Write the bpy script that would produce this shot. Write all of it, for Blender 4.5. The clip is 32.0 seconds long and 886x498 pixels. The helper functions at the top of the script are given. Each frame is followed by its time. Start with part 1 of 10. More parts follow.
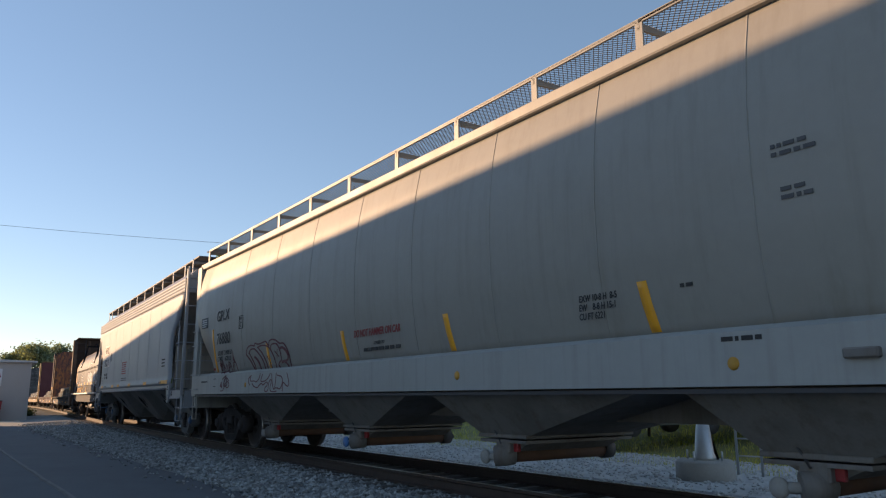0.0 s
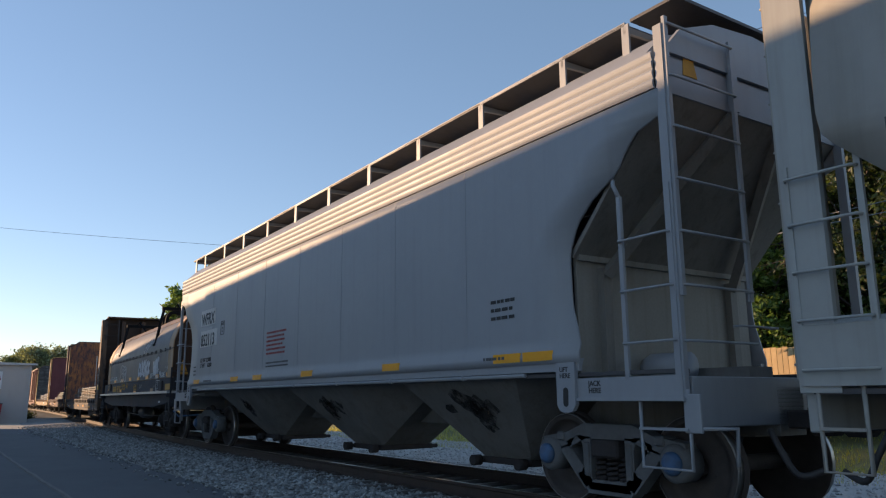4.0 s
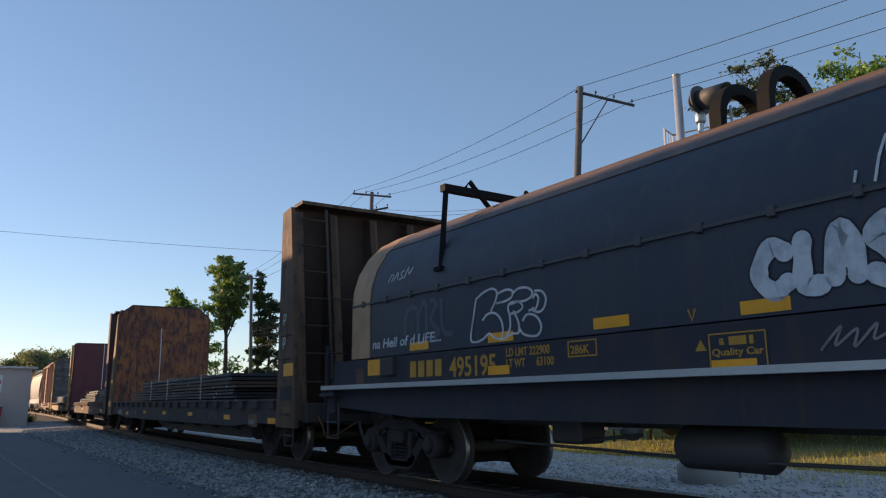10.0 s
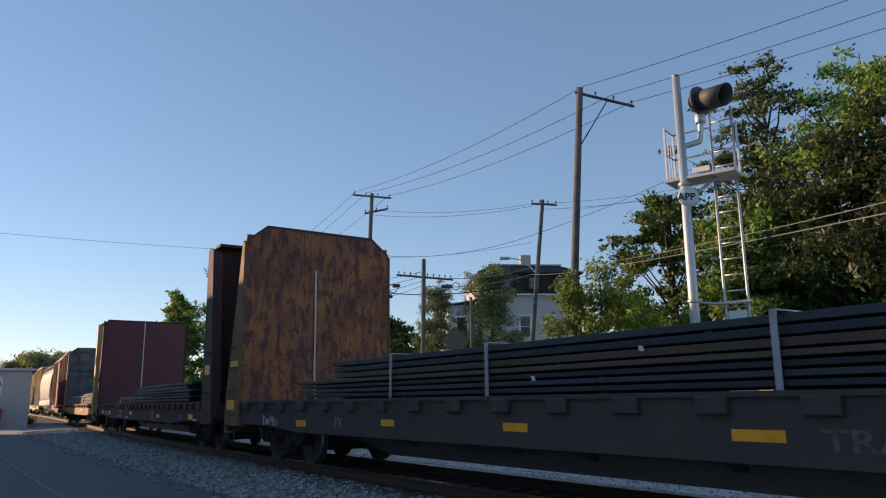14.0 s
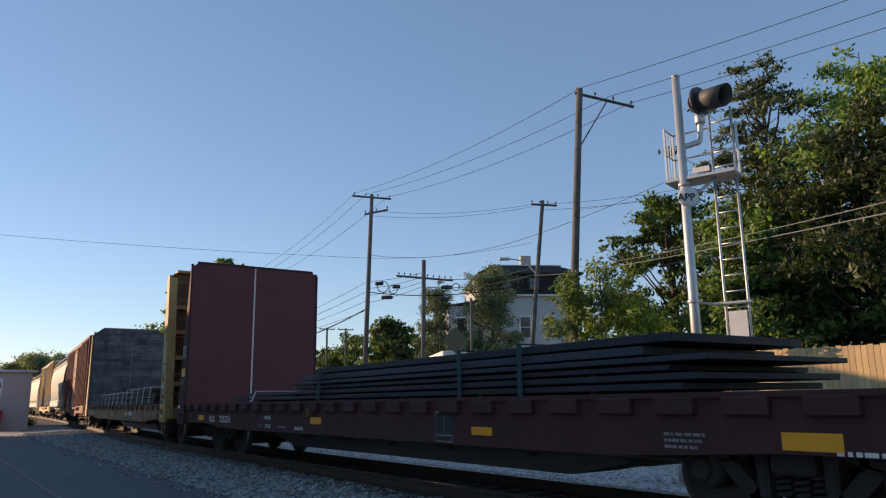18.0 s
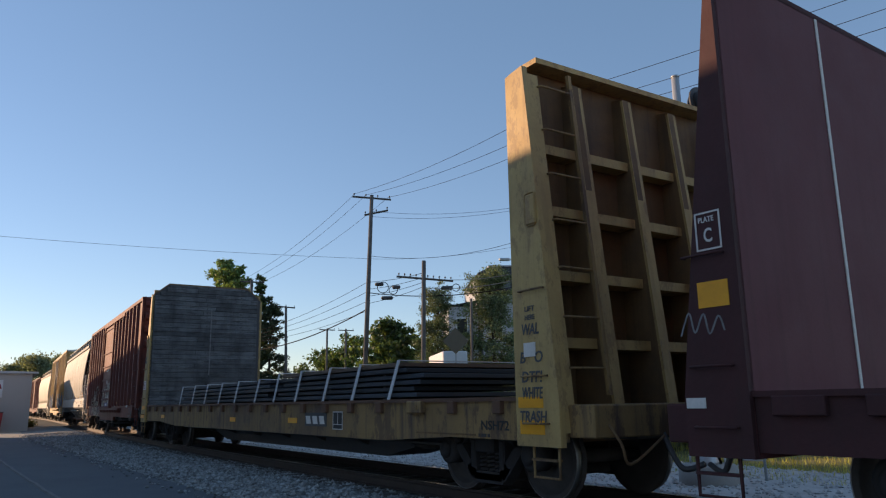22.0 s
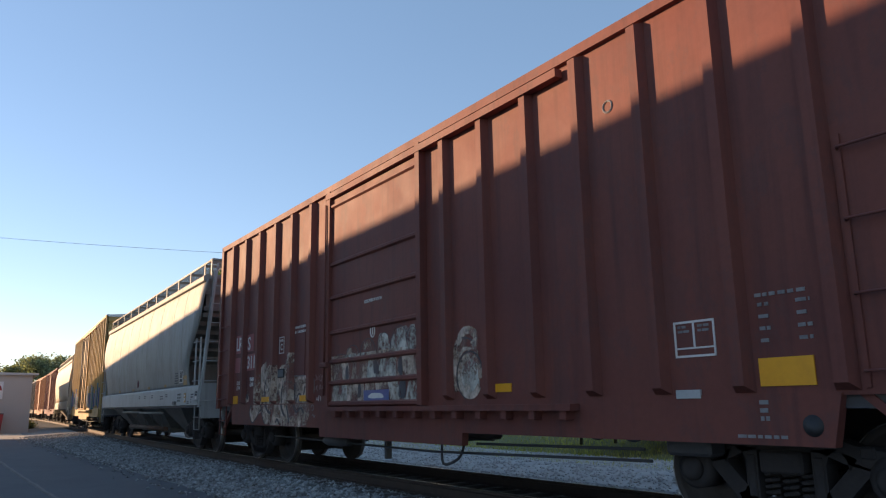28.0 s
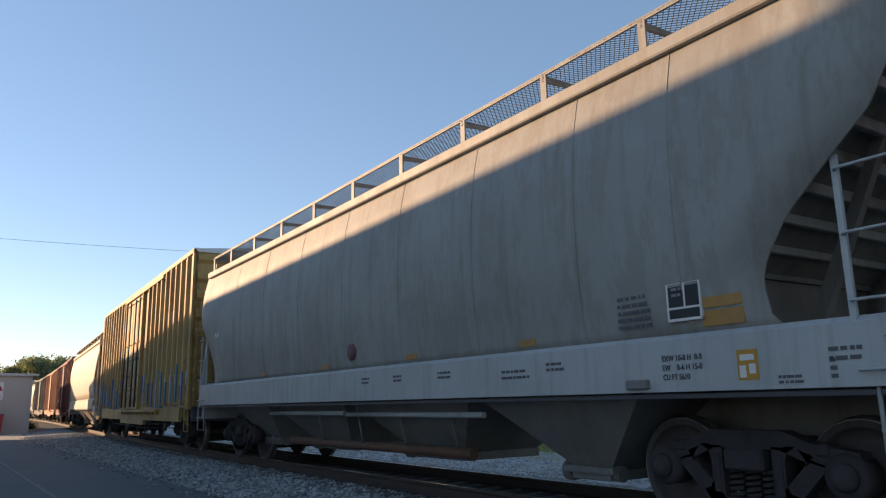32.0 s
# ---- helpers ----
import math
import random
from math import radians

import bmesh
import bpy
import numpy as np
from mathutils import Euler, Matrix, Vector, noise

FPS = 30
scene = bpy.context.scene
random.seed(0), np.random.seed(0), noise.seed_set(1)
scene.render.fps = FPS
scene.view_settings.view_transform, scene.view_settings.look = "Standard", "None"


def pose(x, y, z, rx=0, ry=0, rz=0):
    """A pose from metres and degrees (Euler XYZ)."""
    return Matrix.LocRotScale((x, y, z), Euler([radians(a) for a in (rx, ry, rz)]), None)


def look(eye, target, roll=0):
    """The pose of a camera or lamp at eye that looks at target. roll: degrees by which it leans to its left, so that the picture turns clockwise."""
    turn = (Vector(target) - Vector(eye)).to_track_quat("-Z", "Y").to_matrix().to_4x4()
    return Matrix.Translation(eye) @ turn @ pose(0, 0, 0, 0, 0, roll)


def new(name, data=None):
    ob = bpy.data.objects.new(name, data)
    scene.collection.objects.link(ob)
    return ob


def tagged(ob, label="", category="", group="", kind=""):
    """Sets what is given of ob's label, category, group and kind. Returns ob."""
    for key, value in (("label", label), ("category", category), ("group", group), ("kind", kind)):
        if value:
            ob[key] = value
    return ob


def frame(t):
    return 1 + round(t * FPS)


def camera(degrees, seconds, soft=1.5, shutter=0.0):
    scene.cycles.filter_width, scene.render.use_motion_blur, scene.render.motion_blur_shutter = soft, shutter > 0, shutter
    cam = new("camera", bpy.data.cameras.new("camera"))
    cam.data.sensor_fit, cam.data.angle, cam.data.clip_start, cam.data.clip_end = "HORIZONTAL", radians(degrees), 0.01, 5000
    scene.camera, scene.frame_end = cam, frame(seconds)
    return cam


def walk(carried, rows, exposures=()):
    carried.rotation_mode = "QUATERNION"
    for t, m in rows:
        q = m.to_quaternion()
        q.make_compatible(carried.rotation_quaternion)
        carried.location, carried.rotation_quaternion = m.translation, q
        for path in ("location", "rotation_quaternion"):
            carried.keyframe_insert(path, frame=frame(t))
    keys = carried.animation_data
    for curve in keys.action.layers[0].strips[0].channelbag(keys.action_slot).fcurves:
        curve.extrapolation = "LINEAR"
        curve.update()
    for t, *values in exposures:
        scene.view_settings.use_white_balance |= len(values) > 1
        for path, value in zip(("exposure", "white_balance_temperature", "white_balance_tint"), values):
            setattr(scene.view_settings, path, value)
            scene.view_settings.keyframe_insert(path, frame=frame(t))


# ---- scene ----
# camera: held still, tilting up by less than a degree over the clip
EYE = Vector((0.0, 0.0, 0.948))
cam = camera(61.76, 32.0, soft=1.2)


def tilt(t):
    k = t / 32 - 0.5
    return 0.20264 + 0.00907 * k - 0.01207 * k * k, -0.01291 - 0.01504 * k


CAM_ROWS = []
for step in range(17):
    pitch, lean = tilt(step * 2.0)
    CAM_ROWS.append((step * 2.0, look(EYE, EYE + Vector((0, math.cos(pitch), math.sin(pitch))), math.degrees(lean))))
walk(cam, CAM_ROWS, [(t, stops, kelvin, 24.0) for t, stops, kelvin in ((0.0, 0.72, 6750), (4.0, 0.74, 6600), (8.0, 0.66, 6450), (13.0, 0.54, 6350), (16.0, 0.62, 6350), (18.5, 0.53, 6300), (21.0, 0.60, 6350), (23.0, 0.51, 6300), (26.5, 0.86, 6500), (29.0, 0.96, 6600), (32.0, 0.86, 6600))])

# ---- light ----
SUN_AZ, SUN_EL = radians(-70.0), radians(12.0)  # from +y towards -x, and above the horizon
SUN_DIR = Vector((math.sin(SUN_AZ) * math.cos(SUN_EL), math.cos(SUN_AZ) * math.cos(SUN_EL), math.sin(SUN_EL)))
world = bpy.data.worlds.new("sky")
scene.world = world
world.use_nodes = True
wn = world.node_tree.nodes
sky = wn.new("ShaderNodeTexSky")
sky.sky_type, sky.sun_disc = "NISHITA", False
sky.sun_elevation, sky.sun_rotation = SUN_EL, SUN_AZ
sky.altitude, sky.air_density, sky.dust_density, sky.ozone_density = 500, 1.0, 0.06, 1.6
haze = wn.new("ShaderNodeMix")  # a thin even summer haze over the clear sky
haze.data_type = "RGBA"
haze.inputs[0].default_value, haze.inputs[7].default_value = 0.30, (1.12, 2.3, 3.1, 1)
world.node_tree.links.new(sky.outputs[0], haze.inputs[6])
world.node_tree.links.new(haze.outputs[2], wn["Background"].inputs[0])
wn["Background"].inputs[1].default_value = 0.12
sun = new("sun", bpy.data.lights.new("sun", "SUN"))
sun.data.energy, sun.data.angle, sun.data.color = 4.2, radians(0.6), (1.0, 0.69, 0.37)
sun.matrix_world = look((0, 0, 60), Vector((0, 0, 60)) - SUN_DIR)

# ---- the track's line: arc length u runs away from the camera's side, z = 0 near the rail head ----
KNOT_U = [-80, 0, 15, 30, 45, 60, 80, 140, 220]
KNOT_K = [-0.0014, -0.0016, -0.00153, -0.00256, -0.0004, 0.0, 0.0008, 0.0006, 0.0]
UU = np.arange(-80, 420, 0.5)
KK = np.interp(UU, KNOT_U, KNOT_K)
TH = np.concatenate([[0], np.cumsum((KK[1:] + KK[:-1]) * 0.25)])
TH = TH - np.interp(0, UU, TH) + 0.60691
XX = np.concatenate([[0], np.cumsum(-(np.sin(TH[1:]) + np.sin(TH[:-1])) * 0.25)])
YY = np.concatenate([[0], np.cumsum((np.cos(TH[1:]) + np.cos(TH[:-1])) * 0.25)])
FOOT = 7.2021
XX = XX - np.interp(0, UU, XX) + FOOT * math.cos(0.60691)
YY = YY - np.interp(0, UU, YY) + FOOT * math.sin(0.60691)
RAIL = -0.25


def on_track(u, side=0.0, z=0.0):
    """World place: u along the track, side towards the camera, z up."""
    x, y, th = np.interp(u, UU, XX), np.interp(u, UU, YY), np.interp(u, UU, TH)
    return Vector((x - math.cos(th) * side, y - math.sin(th) * side, z))


TK = np.array([0.0, 2.0, 4.5, 6.5, 9.0, 11.5, 13.5, 15.5, 18.0, 20.0, 22.0, 24.5, 26.5, 29.0, 32.0])
SK = np.array([0.0, 8.471, 19.128, 27.681, 38.366, 49.113, 57.796, 66.496, 77.467, 86.217, 94.958, 105.914, 114.666, 125.562, 138.644])
VK = np.gradient(SK, TK)


def travelled(t):
    """How far the train has come by t seconds."""
    j = int(np.clip(np.searchsorted(TK, t, side="right") - 1, 0, len(TK) - 2))
    h = TK[j + 1] - TK[j]
    s = (t - TK[j]) / h
    return ((2 * s ** 3 - 3 * s ** 2 + 1) * SK[j] + (s ** 3 - 2 * s ** 2 + s) * h * VK[j]
            + (3 * s ** 2 - 2 * s ** 3) * SK[j + 1] + (s ** 3 - s ** 2) * h * VK[j + 1])


# ---- mesh helpers ----
class Build:
    """Collects verts and faces for one mesh."""

    def __init__(self):
        self.v, self.f, self.s = [], [], []

    def add(self, verts, faces, smooth=False):
        n = len(self.v)
        self.v += [tuple(p) for p in verts]
        self.f += [tuple(i + n for i in f) for f in faces]
        self.s += [smooth] * len(faces)
        return self

    def box(self, x0, x1, y0, y1, z0, z1, c=0.0):
        """A box; c: the chamfer of its edges."""
        if c <= 0:
            return self.add([(x, y, z) for x in (x0, x1) for y in (y0, y1) for z in (z0, z1)],
                            [(0, 1, 3, 2), (4, 6, 7, 5), (0, 4, 5, 1), (2, 3, 7, 6), (0, 2, 6, 4), (1, 5, 7, 3)])
        bm = bmesh.new()
        vs = [bm.verts.new((x, y, z)) for x in (x0, x1) for y in (y0, y1) for z in (z0, z1)]
        for f in ((0, 1, 3, 2), (4, 6, 7, 5), (0, 4, 5, 1), (2, 3, 7, 6), (0, 2, 6, 4), (1, 5, 7, 3)):
            bm.faces.new([vs[i] for i in f])
        bmesh.ops.bevel(bm, geom=bm.edges[:], offset=c, segments=1, affect="EDGES")
        bm.verts.index_update()
        self.add([v.co for v in bm.verts], [[v.index for v in f.verts] for f in bm.faces])
        bm.free()
        return self

    def prism(self, poly, a, b, axis="y"):
        """A polygon (two coordinates) pushed from a to b along an axis. axis y: poly in x, z; x: in y, z; z: in x, y."""
        put = {"y": lambda p, c: (p[0], c, p[1]), "x": lambda p, c: (c, p[0], p[1]), "z": lambda p, c: (p[0], p[1], c)}[axis]
        n = len(poly)
        return self.add([put(p, a) for p in poly] + [put(p, b) for p in poly],
                        [tuple(range(n)), tuple(range(2 * n - 1, n - 1, -1))] + [(i, n + i, n + (i + 1) % n, (i + 1) % n) for i in range(n)])

    def tube(self, pts, r, n=8, cap=True, taper=None):
        """A round bar through points. taper: a radius for each point."""
        pts = [Vector(p) for p in pts]
        verts, faces, ref = [], [], None
        for i, p in enumerate(pts):
            d = (pts[min(i + 1, len(pts) - 1)] - pts[max(i - 1, 0)]).normalized()
            if ref is None:
                ref = d.cross(Vector((0, 0, 1)) if abs(d.z) < 0.9 else Vector((1, 0, 0))).normalized()
            ref = (ref - d * ref.dot(d)).normalized()
            e = d.cross(ref)
            rr = taper[i] if taper else r
            for k in range(n):
                a = 2 * math.pi * k / n
                verts.append(p + (ref * math.cos(a) + e * math.sin(a)) * rr)
        for i in range(len(pts) - 1):
            for k in range(n):
                faces.append((i * n + k, i * n + (k + 1) % n, (i + 1) * n + (k + 1) % n, (i + 1) * n + k))
        self.add(verts, faces, n > 5)
        if cap:
            b = len(self.v) - len(verts)
            self.f += [tuple(b + k for k in range(n - 1, -1, -1)), tuple(b + (len(pts) - 1) * n + k for k in range(n))]
            self.s += [False, False]
        return self

    def lathe(self, prof, centre, axis="y", n=24, smooth=True):
        """Turns a profile of (radius, along) about an axis through centre."""
        cx, cy, cz = centre
        verts = []
        for r, a in prof:
            for k in range(n):
                c, s = math.cos(2 * math.pi * k / n) * r, math.sin(2 * math.pi * k / n) * r
                verts.append({"y": (cx + c, cy + a, cz + s), "x": (cx + a, cy + c, cz + s), "z": (cx + c, cy + s, cz + a)}[axis])
        m = len(prof)
        faces = [(i * n + k, i * n + (k + 1) % n, (i + 1) * n + (k + 1) % n, (i + 1) * n + k) for i in range(m - 1) for k in range(n)]
        self.add(verts, faces, smooth)
        b = len(self.v) - len(verts)
        if prof[0][0] > 0 and prof[-1][0] > 0:
            self.f += [(b + (m - 1) * n + k, b + (m - 1) * n + (k + 1) % n, b + (k + 1) % n, b + k) for k in range(n)]
            self.s += [False] * n
        else:
            self.f += [tuple(b + k for k in range(n - 1, -1, -1)), tuple(b + (m - 1) * n + k for k in range(n))]
            self.s += [False, False]
        return self

    def sheet(self, rows, thick):
        """A curved plate: rows of points (x, y, z), all equally long; thick: how far the back lies behind in y."""
        m, n = len(rows), len(rows[0])
        flat = [tuple(p) for r in rows for p in r]
        back = [(p[0], p[1] - thick, p[2]) for p in flat]
        k = m * n
        faces = []
        for i in range(m - 1):
            for j in range(n - 1):
                a, b, c, d = i * n + j, i * n + j + 1, (i + 1) * n + j + 1, (i + 1) * n + j
                faces += [(a, b, c, d), (k + d, k + c, k + b, k + a)]
        self.add(flat + back, faces, True)
        rim = [j for j in range(n)] + [i * n + n - 1 for i in range(1, m)] + [(m - 1) * n + j for j in range(n - 2, -1, -1)] + [i * n for i in range(m - 2, 0, -1)]
        b0 = len(self.v) - 2 * k
        for a, b in zip(rim, rim[1:] + rim[:1]):
            self.f.append((b0 + a, b0 + k + a, b0 + k + b, b0 + b))
            self.s.append(False)
        return self

    def mesh(self, name, material):
        me = bpy.data.meshes.new(name)
        me.from_pydata(self.v, [], self.f)
        me.polygons.foreach_set("use_smooth", self.s)
        bm = bmesh.new()
        bm.from_mesh(me)
        bmesh.ops.recalc_face_normals(bm, faces=bm.faces)
        bm.to_mesh(me)
        bm.free()
        if material:
            me.materials.append(material)
        return me


def part(name, shape, material, parent=None, label="", at=None):
    """Links a Build (or a mesh that is shared) as one mesh object under a thing or part."""
    me = shape.mesh(name, material) if isinstance(shape, Build) else shape
    ob = new(name, me)
    if parent is not None:
        ob.parent = parent
    if at is not None:
        ob.matrix_basis = at
    return tagged(ob, label) if label else ob


def thing(name, label, category, group="", at=None, kind=""):
    ob = new(name)
    ob.empty_display_size = 0.1
    if at is not None:
        ob.matrix_basis = at
    return tagged(ob, label, category, group, kind)


# ---- materials ----
def material(name, colour, rough=0.6, metal=0.0, second=None, amount=0.35, scale=1.2, grain=0.12, streak=None, streak_amount=0.0,
             bump=0.02, bump_scale=30.0, island=0.0, spec=0.5, flecks=None, flake=None, thin=0.0, cover=0.0):
    """Weathered paint, metal, wood or stone: base colour, patches of a second, fine grain, upright streaks of a third."""
    m = bpy.data.materials.new(name)
    m.use_nodes = True
    nt, nodes = m.node_tree, m.node_tree.nodes
    link = nt.links.new
    bs = nodes["Principled BSDF"]
    bs.inputs["Metallic"].default_value = metal
    bs.inputs["Specular IOR Level"].default_value = spec
    co = nodes.new("ShaderNodeTexCoord")

    def noisy(sc, detail, stretch=None, rough_=0.6):
        tex = nodes.new("ShaderNodeTexNoise")
        tex.inputs["Scale"].default_value, tex.inputs["Detail"].default_value, tex.inputs["Roughness"].default_value = sc, detail, rough_
        if stretch:
            mp = nodes.new("ShaderNodeMapping")
            mp.inputs["Scale"].default_value = stretch
            link(co.outputs["Object"], mp.inputs["Vector"])
            link(mp.outputs[0], tex.inputs["Vector"])
        else:
            link(co.outputs["Object"], tex.inputs["Vector"])
        return tex

    def mix(fac, a, b, mode="MIX"):
        n = nodes.new("ShaderNodeMix")
        n.data_type, n.blend_type = "RGBA", mode
        for sock, val in ((n.inputs[0], fac), (n.inputs[6], a), (n.inputs[7], b)):
            if isinstance(val, (int, float)):
                sock.default_value = val
            elif isinstance(val, tuple):
                sock.default_value = (*val, 1)
            else:
                link(val, sock)
        return n.outputs[2]

    def ramp(src, lo, hi, top=1.0):
        n = nodes.new("ShaderNodeMapRange")
        n.inputs[1].default_value, n.inputs[2].default_value, n.inputs[4].default_value = lo, hi, top
        link(src, n.inputs[0])
        return n.outputs[0]

    second = second or tuple(c * 0.6 for c in colour)
    col = mix(ramp(noisy(scale, 5).outputs[0], 0.45 - cover, 0.72 - cover, amount), colour, second)
    if streak:
        col = mix(ramp(noisy(1.0, 4, (7.0, 7.0, 0.35)).outputs[0], 0.5, 0.75, streak_amount), col, streak)
    if flecks:
        col = mix(ramp(noisy(1.0, 8, flecks[1], 0.78).outputs[0], 0.535 - cover * 0.35, 0.57 - cover * 0.35, flecks[2]), col, flecks[0])
    fine = noisy(bump_scale, 3)
    g = nodes.new("ShaderNodeMapRange")
    g.inputs[3].default_value, g.inputs[4].default_value = 1 - grain, 1 + grain
    link(fine.outputs[0], g.inputs[0])
    gray = nodes.new("ShaderNodeCombineColor")
    for k in range(3):
        link(g.outputs[0], gray.inputs[k])
    col = mix(1.0, col, gray.outputs[0], "MULTIPLY")
    if island:
        for src in (nodes.new("ShaderNodeNewGeometry").outputs["Random Per Island"], nodes.new("ShaderNodeObjectInfo").outputs["Random"]):
            w = nodes.new("ShaderNodeMapRange")
            w.inputs[3].default_value, w.inputs[4].default_value = 1 - island, 1 + island
            link(src, w.inputs[0])
            gr = nodes.new("ShaderNodeCombineColor")
            for k in range(3):
                link(w.outputs[0], gr.inputs[k])
            col = mix(1.0, col, gr.outputs[0], "MULTIPLY")
    link(col, bs.inputs["Base Color"])
    rr = nodes.new("ShaderNodeMapRange")
    rr.inputs[3].default_value, rr.inputs[4].default_value = max(0.05, rough - 0.12), min(1.0, rough + 0.12)
    link(noisy(scale * 3, 4).outputs[0], rr.inputs[0])
    link(rr.outputs[0], bs.inputs["Roughness"])
    if bump:
        b = nodes.new("ShaderNodeBump")
        b.inputs["Strength"].default_value, b.inputs["Distance"].default_value = 0.6, bump
        link(fine.outputs[0], b.inputs["Height"])
        link(b.outputs[0], bs.inputs["Normal"])
    if flake:
        al = ramp(noisy(flake[0], 5, (1, 1, 0.7), 0.7).outputs[0], flake[1], flake[1] + flake[2])
        link(al, bs.inputs["Alpha"])
    if thin:
        tl = nodes.new("ShaderNodeBsdfTranslucent")
        link(mix(1.0, col, (1.5, 1.35, 0.6), "MULTIPLY"), tl.inputs[0])
        ms = nodes.new("ShaderNodeMixShader")
        ms.inputs[0].default_value = thin
        link(bs.outputs[0], ms.inputs[1])
        link(tl.outputs[0], ms.inputs[2])
        link(ms.outputs[0], nodes["Material Output"].inputs[0])
    return m


